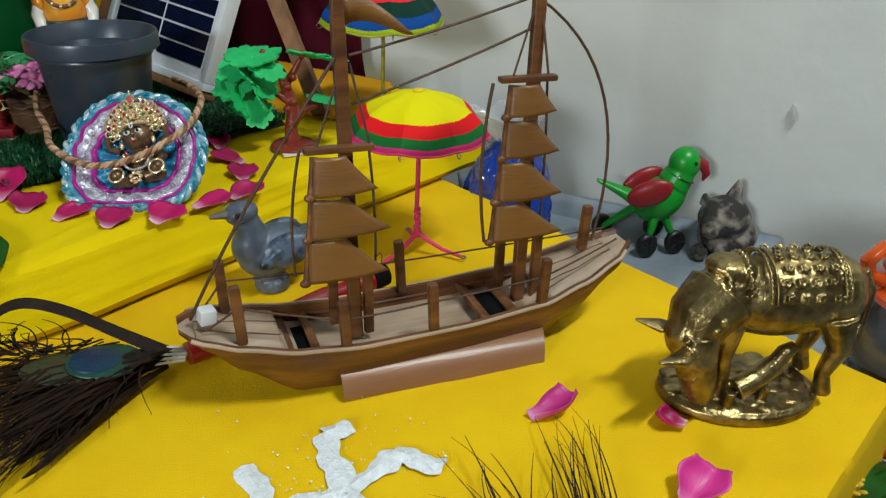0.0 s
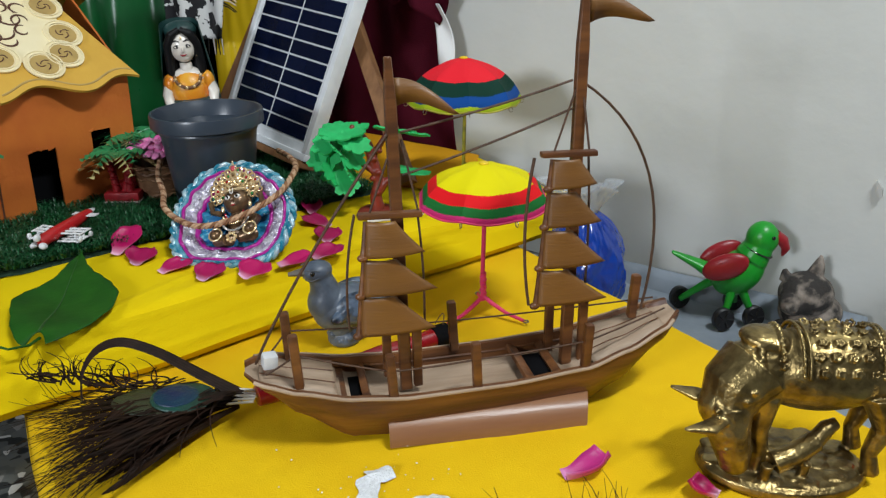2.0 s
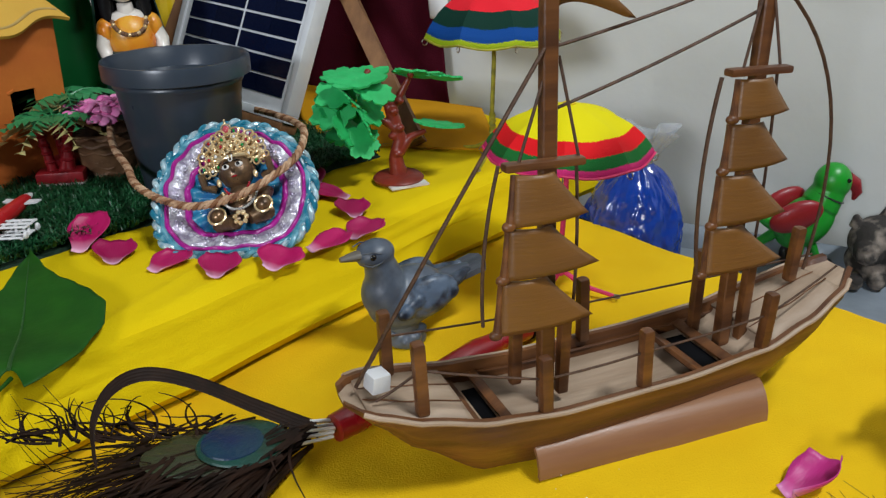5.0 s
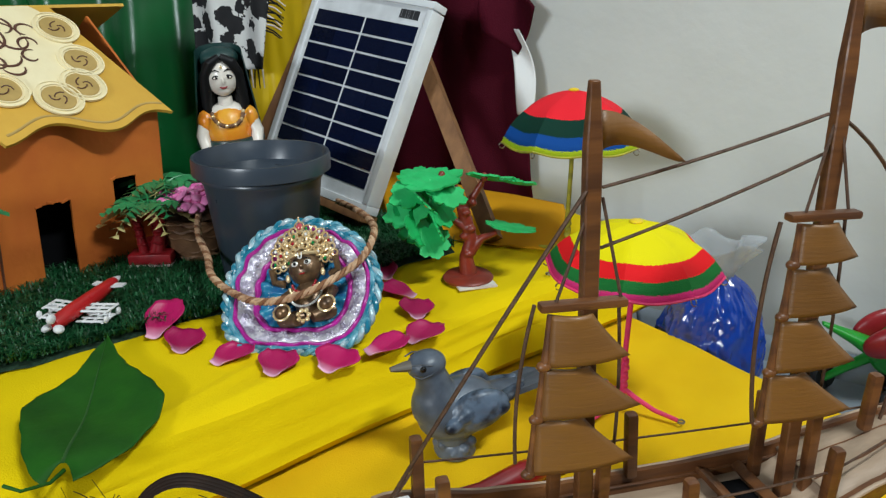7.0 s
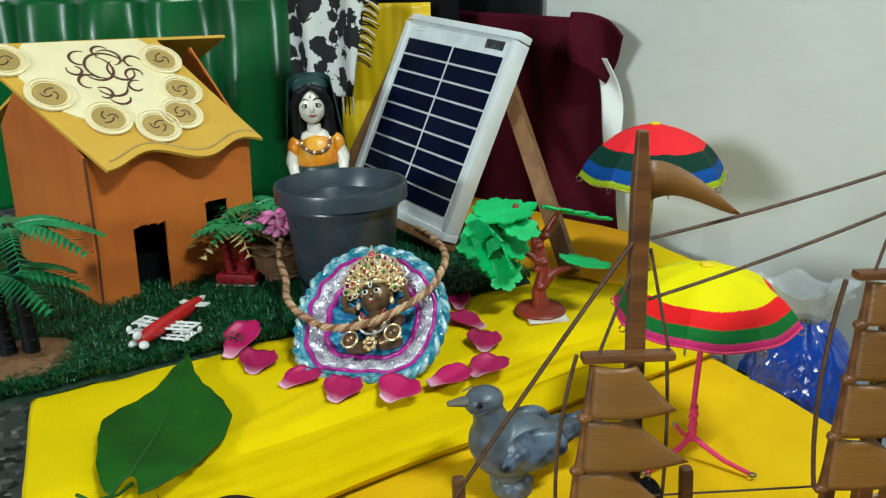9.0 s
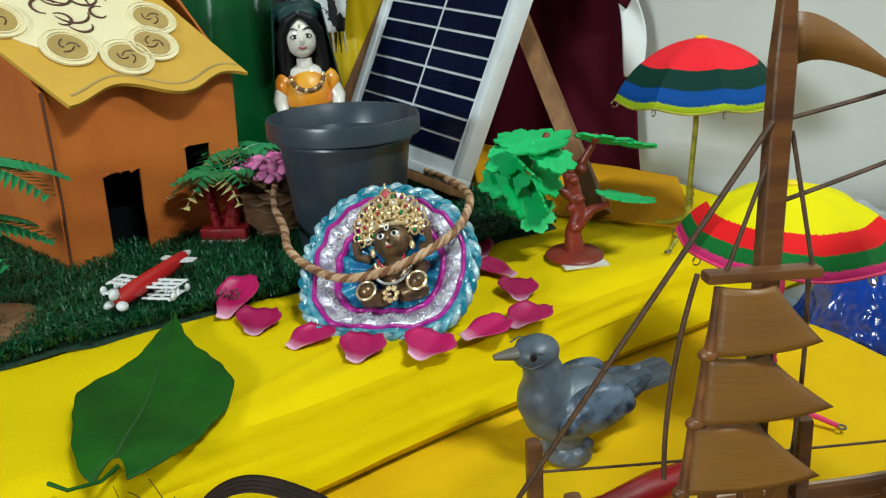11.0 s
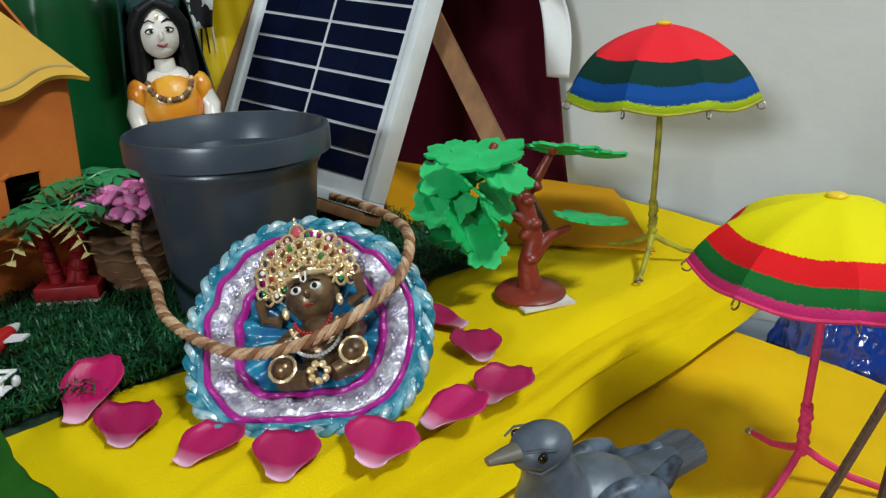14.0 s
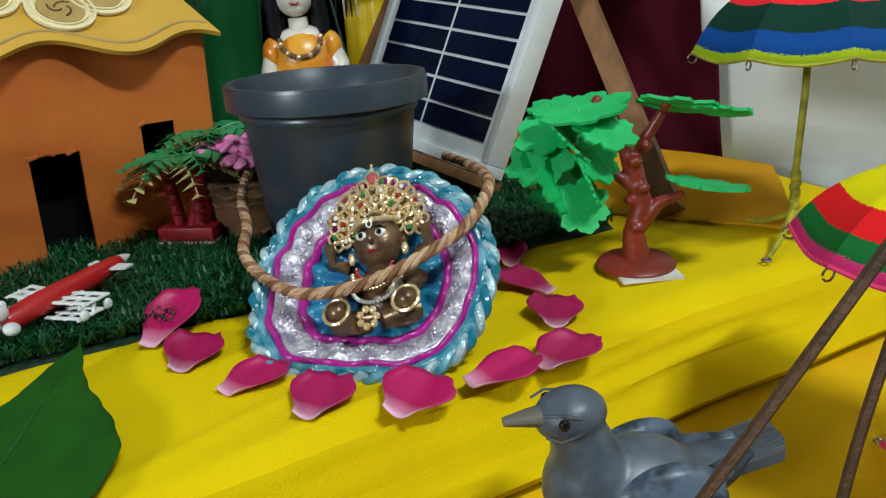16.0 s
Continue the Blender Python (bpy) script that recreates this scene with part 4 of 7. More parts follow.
for p in ROPE_KNOTS:
    # the rope keeps clear of the pot's side
    d = p.xy - POT.xy
    if d.length < 0.074:
        d *= 0.074 / d.length
        p.x, p.y = POT.x + d.x, POT.y + d.y
rope_pts = spline(ROPE_KNOTS, 96)
rope = thing("jute_rope", (rope_pts[0].x, rope_pts[0].y, GRASS), "twisted brown jute rope looped round the pot and the idol", "rope")
inv = rope.matrix_world.inverted()
for strand in range(3):
    bm = bag()
    pts = []
    n = 480
    for i in range(n + 1):
        t = i / n * 95.999
        k = int(t)
        p = rope_pts[k].lerp(rope_pts[k + 1], t - k)
        d = (rope_pts[k + 1] - rope_pts[k]).normalized()
        a = d.cross(Vector((0, 0, 1))).normalized()
        b = a.cross(d)
        th = i / n * 2 * math.pi * 30 + strand * 2 * math.pi / 3
        pts.append(inv @ (p + 0.0019 * (math.cos(th) * a + math.sin(th) * b)))
    tube(bm, pts, 0.0021, 7)
    part("strand", bm, M_JUTE if strand else M_JUTEDARK, rope)

# ---- solar panel on an easel leg ----
PW, PHT = 0.254, 0.308
PBR, PTH, PTI = Vector((-0.287, 1.100, 0.107)), -30.6, 23.6
pan_m = Matrix.Translation(PBR) @ Matrix.Rotation(radians(PTH), 4, "Z") @ Matrix.Rotation(radians(-PTI), 4, "X") @ Matrix.Rotation(radians(6), 4, "Y") @ Matrix.Scale(0.917, 4)
panel = thing("solar_panel", pan_m, "small solar panel in an aluminium frame leaning on a wooden easel", "solar panel")
T = 0.027
# local: x to the left is negative, z up the panel, y is the thickness backwards
for nm, c, s in (("frame_bar", (-PW / 2, T / 2, 0.006), (PW, T, 0.012)), ("frame_bar", (-PW / 2, T / 2, PHT - 0.005), (PW, T, 0.010)),
                 ("frame_bar", (-0.005, T / 2, PHT / 2), (0.010, T, PHT - 0.0245)), ("frame_bar", (-PW + 0.005, T / 2, PHT / 2), (0.010, T, PHT - 0.0245))):
    bm = bag()
    box(bm, c, s, (0, 0, 0), 0.0010)
    part(nm, bm, M_ALU, panel, "brushed aluminium frame bar")
bm = bag()
box(bm, (-PW / 2, 0.006, PHT / 2), (PW - 0.018, 0.004, PHT - 0.02))
sheet_part = part("back_sheet", bm, M_PANELWHITE, panel, "white panel sheet between the cells")
cw, ch = (PW - 0.034) / 4, 0.0268
for c in range(4):
    for r in range(9):
        bm = bag()
        box(bm, (-PW + 0.017 + cw * (c + 0.5) + (0.0009 if c % 2 == 0 else -0.0009), 0.0036, 0.030 + ch * (r + 0.5)), (cw - 0.0026, 0.0012, ch - 0.0032))
        part("cell", bm, M_CELL, panel)
bm = bag()
rng = random.Random(3)
x = -0.062
for k in range(16):
    w = rng.choice((0.0008, 0.0014, 0.002))
    box(bm, (x + w / 2, 0.0034, PHT - 0.023), (1.1 * w, 0.0006, 0.013))
    x += w + rng.choice((0.0007, 0.0012))
part("barcode_bars", bm, M_DARK, panel)
bm = bag()
for k, w in enumerate((0.022, 0.018)):
    box(bm, (-PW + 0.030 + w / 2, 0.0035, PHT - 0.017 - 0.006 * k), (w, 0.0005, 0.0022))
part("label_bars", bm, M_ALU, panel)
easel = thing("wooden_easel", (-0.14, 1.13, GRASS), "brown wooden easel strut behind the solar panel", "easel")
inv = easel.matrix_world.inverted()
for p0, p1, w in (((-0.120, 1.098, GRASS - 0.002), (-0.262, 1.284, 0.335), 0.011), ((-0.52, 1.24, GRASS - 0.002), (-0.40, 1.31, 0.34), 0.011)):
    bm = bag()
    tube(bm, [inv @ Vector(p0), inv @ (Vector(p0) * 0.5 + Vector(p1) * 0.5), inv @ Vector(p1)], w * 1.3, 4)
    part("strut", bm, M_EASEL, easel, smooth=False)

bm = bag()
box(bm, (0, 0, 0), (0.250, 0.034, 0.012), (0, 0, 0), 0.002)
ledge = part("ledge", bm, M_EASEL, easel, "dark wooden ledge under the panel")
ledge.matrix_basis = inv @ pan_m @ pose(-0.128, 0.016, -0.007)
for x in (-0.235, -0.020):
    foot = pan_m @ Vector((x, 0.018, -0.010))
    bm = bag()
    tube(bm, [inv @ foot, inv @ Vector((foot.x, foot.y + 0.004, GRASS - 0.003))], 0.010, 4)
    part("ledge_foot", bm, M_EASEL, easel, smooth=False)


# ---- umbrellas ----
def umbrella(name, loc, rim, rim_z, top_z, cloth, wire, label, tilt=(0, 0), spin=0.0, base=0.0):
    u = thing(name, (*loc, base, 0, 0, spin), label, "toy umbrella", "paper and cloth toy umbrellas")
    top, rz = top_z - base, rim_z - base
    bm = bag()
    seg, n = 8, 14
    lay = bm.loops.layers.uv.verify()
    sub = 6

    def pt(k, s):
        a = 2 * math.pi * s / (seg * sub)
        f = (s % sub) / sub
        chord = math.cos(math.pi / seg) / math.cos((f - 0.5) * 2 * math.pi / seg)
        r = rim * k * (1 + (chord - 1) * 0.95)
        sag = 0.0045 * math.sin(f * math.pi) * k ** 2
        prof = (top - rz) * (1 - 0.62 * k ** 1.6 - 0.38 * k ** 6)
        return Vector((r * math.cos(a), r * math.sin(a), rz + prof - sag + math.tan(radians(tilt[0])) * r * math.cos(a) + math.tan(radians(tilt[1])) * r * math.sin(a)))

    vs = [[bm.verts.new(pt(0.02 + 0.98 * i / n, s)) for s in range(seg * sub)] for i in range(n + 1)]
    for i in range(n):
        for s in range(seg * sub):
            f = bm.faces.new((vs[i][s], vs[i + 1][s], vs[i + 1][(s + 1) % (seg * sub)], vs[i][(s + 1) % (seg * sub)]))
            for lp, q in zip(f.loops, (i, i + 1, i + 1, i)):
                lp[lay].uv = (0.02 + 0.98 * q / n, 0.5)
    bm.faces.new([vs[0][s] for s in range(seg * sub)])
    canopy = part("canopy", bm, cloth, u, "banded cloth canopy with straight sides")
    thicken(canopy, 0.0012)
    # hem and ribs
    bm = bag()
    tube(bm, [pt(1.0, s % (seg * sub)) for s in range(seg * sub + 1)], 0.0013, 6, caps=False)
    part("hem", bm, M_LIME if wire is M_LIME else M_PINK, canopy)
    for s in range(seg):
        bm = bag()
        tube(bm, [pt(0.05 + 0.95 * i / 8, s * sub) - Vector((0, 0, 0.0016)) for i in range(9)], 0.0008, 6)
        rib = part("rib", bm, M_WIRE, u)
        bm = bag()
        c = pt(1.0, s * sub) + Vector((0, 0, -0.004))
        tube(bm, [c + 0.0032 * Vector((math.cos(2 * math.pi * s / seg) * math.cos(q), math.sin(2 * math.pi * s / seg) * math.cos(q), math.sin(q))) for q in (k * math.pi / 6 for k in range(12))], 0.0006, 5)
        part("rib_loop", bm, M_WIRE, rib)
    bm = bag()
    tube(bm, [(0, 0, 0.022), (0.001, 0, 0.05), (-0.0008, 0.0006, 0.5 * (top + 0.03)), (0, 0, top - 0.001)], [0.0030, 0.0026, 0.0026, 0.0024], 10)
    part("pole", bm, wire, u, "wrapped wire pole")
    bm = bag()
    ball(bm, (0, 0, top + 0.001), (0.006, 0.006, 0.0022))
    part("finial", bm, M_YELLOWSATIN, u)
    bm = bag()
    tube(bm, [(0.0008 * math.cos(k), 0.0008 * math.sin(k), 0.022 + 0.0009 * k) for k in range(40)], [0.0034 + 0.0006 * math.sin(k * 1.6) for k in range(40)], 10)
    part("wire_twist", bm, wire, u)
    for k in range(3):
        a = radians(k * 120 + 55)
        bm = bag()
        tube(bm, [(0, 0, 0.026), (0.012 * math.cos(a), 0.012 * math.sin(a), 0.018), (0.030 * math.cos(a), 0.030 * math.sin(a), 0.009), (0.052 * math.cos(a), 0.052 * math.sin(a), 0.0035)], [0.0026, 0.0026, 0.0023, 0.0021], 8)
        leg = part("leg", bm, wire, u)
        bm = bag()
        c = Vector((0.055 * math.cos(a), 0.055 * math.sin(a), 0.0030))
        tube(bm, [c + Vector((0.003 * math.cos(q), 0.003 * math.sin(q), 0)) for q in (j * math.pi / 6 for j in range(13))], 0.0010, 6)
        part("wire_loop", bm, M_WIRE, leg)
    return u


umbrella("toy_umbrella", (0.031, 0.838), 0.078, 0.150, 0.192, C_UMB_Y, M_PINK, "yellow, red and green cloth toy umbrella on a pink wire tripod", spin=170, base=0.002)
umbrella("toy_umbrella", (-0.028, 1.055), 0.080, 0.219, 0.274, C_UMB_R, M_LIME, "red, green and blue cloth toy umbrella on a lime wire tripod", spin=195, base=UP + 0.002)


# ---- foam tree ----
tree = thing("toy_tree", pose(-0.136, 0.980, UP + 0.003) @ Matrix.Scale(1.06, 4), "toy tree with green foam leaves on a red-brown trunk", "toy tree")
bm = bag()
lathe(bm, [(0.0, 0.0), (0.026, 0.0), (0.027, 0.003), (0.024, 0.006), (0.012, 0.0075), (0.0, 0.008)], 40)
part("tree_base", bm, M_TRUNK, tree)
bm = bag()
tube(bm, [(0, 0, 0.004), (-0.002, 0, 0.025), (0.003, 0.002, 0.045), (-0.004, 0.002, 0.070), (-0.010, 0.004, 0.090), (-0.020, 0.004, 0.106)], [0.010, 0.0075, 0.0068, 0.0068, 0.006, 0.004], 12)
tube(bm, [(0.002, 0, 0.030), (0.014, 0.002, 0.046), (0.030, 0.004, 0.052)], [0.006, 0.0045, 0.0028], 10)
tube(bm, [(-0.006, 0.002, 0.074), (0.006, 0.004, 0.092), (0.014, 0.006, 0.106)], [0.0055, 0.004, 0.003], 10)
tube(bm, [(0.0, 0.0, 0.055), (-0.016, -0.002, 0.066), (-0.034, -0.002, 0.068)], [0.005, 0.0035, 0.0025], 10)
for k in range(9):
    ball(bm, (0.004 * math.cos(k * 2.4), 0.004 * math.sin(k * 2.4), 0.012 + 0.009 * k), (0.0055, 0.0052, 0.004), seg=10)
organic(part("trunk", bm, M_TRUNK, tree, "knobbly red-brown plastic trunk"), 0.0011, 3)


def foam_leaf(parent, c, r, rot, seed):
    rg = random.Random(seed)
    bm = bag()
    out = []
    lobes = 7
    for k in range(84):
        t = 2 * math.pi * k / 84
        lob = abs(math.sin(lobes * t / 2 + 0.4)) ** 0.55
        rad = r * (0.70 + 0.30 * lob) * (1 + 0.10 * math.sin(2 * t + seed)) + 0.0008 * math.sin(19 * t + seed)
        out.append((rad * math.cos(t), 0.82 * rad * math.sin(t)))
    slab(bm, out, 0.0020, lambda x, y: 0.10 * (x * x + y * y) / r)
    o = part("leaf", bm, M_GREENLEAF, parent, smooth=False)
    o.matrix_basis = pose(*c, *rot)


LEAVES = [((-0.034, -0.016, 0.109), 0.030, (14, -6, 10)), ((-0.056, -0.006, 0.094), 0.025, (30, -24, 40)), ((-0.062, -0.012, 0.074), 0.024, (48, -24, 10)), ((-0.050, -0.020, 0.060), 0.024, (58, -12, 80)),
          ((-0.034, -0.022, 0.048), 0.021, (64, -4, 30)), ((-0.026, -0.018, 0.078), 0.022, (52, 10, 60)), ((0.024, 0.004, 0.108), 0.026, (-22, 4, 0)), ((0.050, 0.006, 0.104), 0.018, (-22, 6, 0)),
          ((0.044, 0.004, 0.056), 0.026, (-6, 6, 0)), ((-0.056, 0.016, 0.106), 0.022, (8, -10, 20)), ((-0.042, 0.022, 0.082), 0.024, (-20, -14, 50)), ((-0.044, -0.020, 0.090), 0.022, (44, -14, 120)),
          ((-0.066, 0.004, 0.084), 0.024, (36, -34, 70)), ((-0.052, 0.006, 0.054), 0.023, (40, -30, 20)), ((-0.030, -0.024, 0.064), 0.022, (66, 6, 100)), ((-0.020, -0.022, 0.098), 0.022, (36, 8, 30))]
for k, (c, r, rot) in enumerate(LEAVES):
    foam_leaf(tree, c, r, rot, k + 1)
for c in ((-0.026, -0.008, 0.114), (0.016, 0.004, 0.111)):
    bm = bag()
    ball(bm, c, (0.0038, 0.0038, 0.005), seg=12)
    part("bud", bm, M_TRUNK, tree)
bm = bag()
box(bm, (-0.130, 0.973, UP + 0.0035), (0.044, 0.044, 0.0022), (0, 0, 25), 0.0004)
single("paper_tag", bm, M_PAPER, (0, 0, 0), "white printed paper slip under the toy tree", "paper")


def surface(x, y):
    """Height of the yellow cloth under a place."""
    d = Vector((x, y)) - CORNER
    a = (d.x * BX.y - d.y * BX.x) / (AX.x * BX.y - AX.y * BX.x)
    return UP * smooth01((a - 0.600) / 0.035)


# ---- idol in a frilled dress ----
DC = Vector((-0.279, 0.838, 0.114))
dress = thing("frilled_doll_dress", Matrix.Translation(DC) @ Matrix.Rotation(radians(6), 4, "Z") @ Matrix.Rotation(radians(40), 4, "X"), "round teal, magenta and silver frilled idol dress leaning on the pot", "doll dress")


def frill(r, a, z0, amp, waves, ph):
    """A place on the dress: a shallow cone whose hollow holds the idol."""
    sink = -0.036 * (1 - min(1.0, r / 0.074) ** 1.25)
    full = 1 + 0.10 * math.exp(-((math.sin(a) + 0.66) / 0.30) ** 2) - 0.05 * max(0.0, math.sin(a)) * abs(math.cos(a)) * 2
    return Vector((0.92 * full * r * math.cos(a), 0.92 * r * math.sin(a) if math.sin(a) > 0 else 1.04 * r * max(math.sin(a), -0.86 + 0.10 * (1 + math.sin(a))), sink + z0 + amp * math.sin(waves * a + ph)))


for name, r0, r1, z0, z1, amp0, amp1, material, label in (
        ("outer_frill", 0.0705, 0.0795, 0.004, 0.001, 0.0012, 0.0014, M_TEAL, "teal sequinned outer frill"),
        ("magenta_band", 0.0672, 0.0715, 0.0058, 0.0042, 0.0015, 0.0018, M_MAGENTA, ""),
        ("silver_lace", 0.0515, 0.0680, 0.0085, 0.0062, 0.0012, 0.0016, M_SILVER, "crinkled silver lace frill"),
        ("magenta_band", 0.0465, 0.0525, 0.0095, 0.0085, 0.0008, 0.0012, M_MAGENTA, ""),
        ("inner_skirt", 0.004, 0.0475, 0.0150, 0.0095, 0.0010, 0.0022, M_BLUESATIN, "blue satin inner skirt")):
    bm = bag()
    waves = 17

    def fn(u, v, r0=r0, r1=r1, z0=z0, z1=z1, amp0=amp0, amp1=amp1):
        a = 2 * math.pi * u
        r = r0 + (r1 - r0) * v
        wob = 1 + 0.022 * math.sin(3 * a + 1) + (0.005 * math.sin(waves * a) if r1 > 0.075 else 0.034 * abs(math.sin(6.5 * a)) - 0.020) * v
        return frill(r * wob, a, z0 + (z1 - z0) * v + 0.003 * math.sin(v * math.pi), amp0 + (amp1 - amp0) * v, waves, 0.6 * math.sin(2 * a))

    sheet(bm, 170, 6, fn)
    bmesh.ops.remove_doubles(bm, verts=bm.verts, dist=1e-6)
    thicken(part(name, bm, material, dress, label), 0.0012)
# two twisted strands of piping run round the hem
n = 420
for strand, material in enumerate((M_TEAL, M_PALETEAL)):
    pts = []
    for k in range(n + 1):
        a = 2 * math.pi * k / n
        p = frill(0.0795 * (1 + 0.022 * math.sin(3 * a + 1) + 0.005 * math.sin(17 * a)), a, 0.0022, 0.0014, 17, 0.6 * math.sin(2 * a))
        q = 22 * a + strand * math.pi
        pts.append(p + 0.0023 * Vector((math.cos(q) * math.cos(a), math.cos(q) * math.sin(a), math.sin(q))))
    bm = bag()
    tube(bm, pts, 0.0029, 8, caps=False)
    part("piping", bm, material, dress, "twisted teal and silver piping")
# lace motifs and glitter
rng = random.Random(2)
for k in range(24):
    a = 2 * math.pi * (k + 0.3) / 24
    p = frill(0.0600, a, 0.0098, 0.0014, 17, 0.6 * math.sin(2 * a))
    bm = bag()
    for j in range(6):
        ball(bm, p + 0.0030 * Vector((math.cos(j * 1.047), math.sin(j * 1.047), 0.1)), (0.0016, 0.0016, 0.0011), seg=8)
    ball(bm, p + Vector((0, 0, 0.0006)), 0.0016, seg=8)
    part("lace_motif", bm, M_SILVER, dress)
bm = bag()
for k in range(240):
    a, r = rng.random() * 6.283, rng.choice((0.075, 0.062, 0.078, 0.058, 0.036, 0.030)) + rng.uniform(-0.003, 0.003)
    p = frill(r * (1 + 0.022 * math.sin(3 * a + 1)), a, 0.0065 if r > 0.06 else (0.0105 if r > 0.05 else 0.0135), 0.0024, 17, 0.6 * math.sin(2 * a))
    box(bm, p, (0.0009, 0.0009, 0.0003), (rng.uniform(-40, 40), rng.uniform(-40, 40), rng.uniform(0, 90)))
tagged(part("sequins", bm, M_PEARL, dress, "loose silver sequins"), kind="stuff")

IDOL = Matrix.Translation((-0.268, 0.824, 0.097)) @ Matrix.Rotation(radians(-36), 4, "X") @ Matrix.Rotation(radians(-16), 4, "Y") @ Matrix.Scale(1.24, 4)
bm = bag()
ball(bm, (0, 0.006, 0.008), (0.013, 0.011, 0.017))
ball(bm, (0, 0.004, 0.034), (0.0132, 0.0120, 0.0142))
ball(bm, (0, -0.0075, 0.0325), (0.0018, 0.0028, 0.0030), seg=10)
ball(bm, (0, 0.008, 0.020), (0.006, 0.006, 0.006), seg=12)
for s in (-1, 1):
    ball(bm, (s * 0.0125, 0.006, 0.034), (0.002, 0.003, 0.004), seg=10)
    tube(bm, [(s * 0.012, 0.004, 0.016), (s * 0.021, -0.002, 0.010), (s * 0.018, -0.012, 0.000)], [0.0050, 0.0042, 0.0036], 10)
    ball(bm, (s * 0.0175, -0.0145, -0.003), 0.0058, seg=14)
    tube(bm, [(s * 0.008, 0.0, -0.006), (s * 0.018, -0.010, -0.008), (s * 0.006, -0.018, -0.012)], [0.0066, 0.0058, 0.0042], 10)
    tube(bm, [(s * 0.019, 0.008, 0.026), (s * 0.026, 0.004, 0.028), (s * 0.026, 0.0, 0.038)], [0.0034, 0.003, 0.0028], 8)
single("bronze_idol", bm, M_IDOL, IDOL, "small dark bronze seated idol statue in the frilled dress", "statue")
jewels = thing("idol_jewellery", IDOL, "gold bangles, red and pearl necklaces and painted eyes of the idol", "jewellery")
for s in (-1, 1):
    bm = bag()
    ball(bm, (s * 0.0050, -0.0068, 0.0355), (0.0031, 0.0017, 0.0022), seg=12)
    eye = part("eye_white", bm, M_PEARL, jewels)
    bm = bag()
    ball(bm, (s * 0.0049, -0.0083, 0.0355), (0.0014, 0.0008, 0.0015), seg=10)
    part("pupil", bm, M_EYE, eye)
    bm = bag()
    tube(bm, [(s * 0.0022, -0.0078, 0.0385), (s * 0.0048, -0.0070, 0.0392), (s * 0.0076, -0.0050, 0.0382)], 0.0005, 5)
    part("brow", bm, M_EYE, jewels)
    bm = bag()
    cx, cz, r = s * 0.0175, -0.003, 0.0064
    tube(bm, [(cx + r * math.cos(q), -0.016 + 0.002 * math.sin(q), cz + r * math.sin(q)) for q in (j * math.pi / 12 for j in range(25))], [0.0008 + 0.0003 * (j % 2) for j in range(25)], 6, caps=False)
    part("bangle", bm, M_GOLD, jewels)
    bm = bag()
    ball(bm, (s * 0.0142, 0.001, 0.0275), (0.0020, 0.0020, 0.0034), seg=10)
    part("earring", bm, M_GOLD, jewels)
bm = bag()
tube(bm, [(-0.0016, -0.0080, 0.0440), (-0.0012, -0.0084, 0.0395), (0, -0.0086, 0.0385), (0.0012, -0.0084, 0.0395), (0.0016, -0.0080, 0.0440)], 0.0005, 5)
part("forehead_mark", bm, M_PEARL, jewels)
bm = bag()
ball(bm, (0, -0.0082, 0.0265), (0.0026, 0.0010, 0.0007), seg=10)
part("mouth", bm, M_RUBY, jewels)
for rad, zz, count, material in ((0.0095, 0.021, 15, M_RUBY), (0.0120, 0.019, 19, M_GOLD), (0.0135, 0.014, 21, M_PEARL)):
    for k in range(count):
        q = math.pi * (0.06 + 0.88 * k / (count - 1))
        bm = bag()
        ball(bm, (rad * math.cos(q), -0.0050 - 0.006 * math.sin(q), zz - 1.05 * rad * math.sin(q)), 0.0011, seg=6)
        part("bead", bm, material, jewels)
for k in range(7):
    bm = bag()
    ball(bm, (0.0042 * math.cos(k * 0.9), -0.0205, -0.010 + 0.0042 * math.sin(k * 0.9)), (0.0019, 0.0014, 0.0019), seg=8)
    part("pendant_bead", bm, M_GOLD, jewels)
crown = thing("gold_crown", IDOL @ pose(0, 0.003, 0.0435, -2, 0, 0) @ Matrix.Scale(0.93, 4), "gold filigree crown with red and green stones on the idol", "crown")
bm = bag()
tube(bm, [(0.0135 * math.cos(q), 0.0005 - 0.010 * math.sin(q) * 0.9, 0.0) for q in (j * math.pi / 14 for j in range(-1, 16))], 0.0017, 8)
part("crown_band", bm, M_GOLD, crown)
for row, (rr, sz, count) in enumerate(((0.0080, 0.0026, 9), (0.0130, 0.0030, 12), (0.0185, 0.0034, 15), (0.0240, 0.0034, 17))):
    for k in range(count):
        a = radians(-20 + 220 * k / (count - 1))
        bm = bag()
        c = Vector((rr * math.cos(a) * 1.06, 0.001 - 0.0020 * math.sin(a) - 0.0012 * (3 - row), max(rr * math.sin(a), -0.007) + 0.001))
        tube(bm, [c + sz * Vector((math.cos(q + a) * (1.25 if k % 2 else 0.8), 0.15 * math.sin(3 * q), math.sin(q + a))) for q in (j * math.pi / 7 for j in range(15))], 0.0009, 5, caps=False)
        loop_part = part("filigree_loop", bm, M_GOLD, crown)
        if row > 0 and (k + row) % 2 == 0:
            bm = bag()
            ball(bm, c + Vector((0, -0.0012, 0)), (0.0013, 0.0009, 0.0016), seg=8)
            part("stone", bm, (M_RUBY, M_PEARL, M_EMERALD, M_GOLD)[(k // 2 + row) % 4], loop_part)
bm = bag()
ball(bm, (0, -0.001, 0.028), (0.0030, 0.0018, 0.0032), seg=14)
part("crest", bm, M_PINKSTONE, crown, "pink stone crest")
bm = bag()
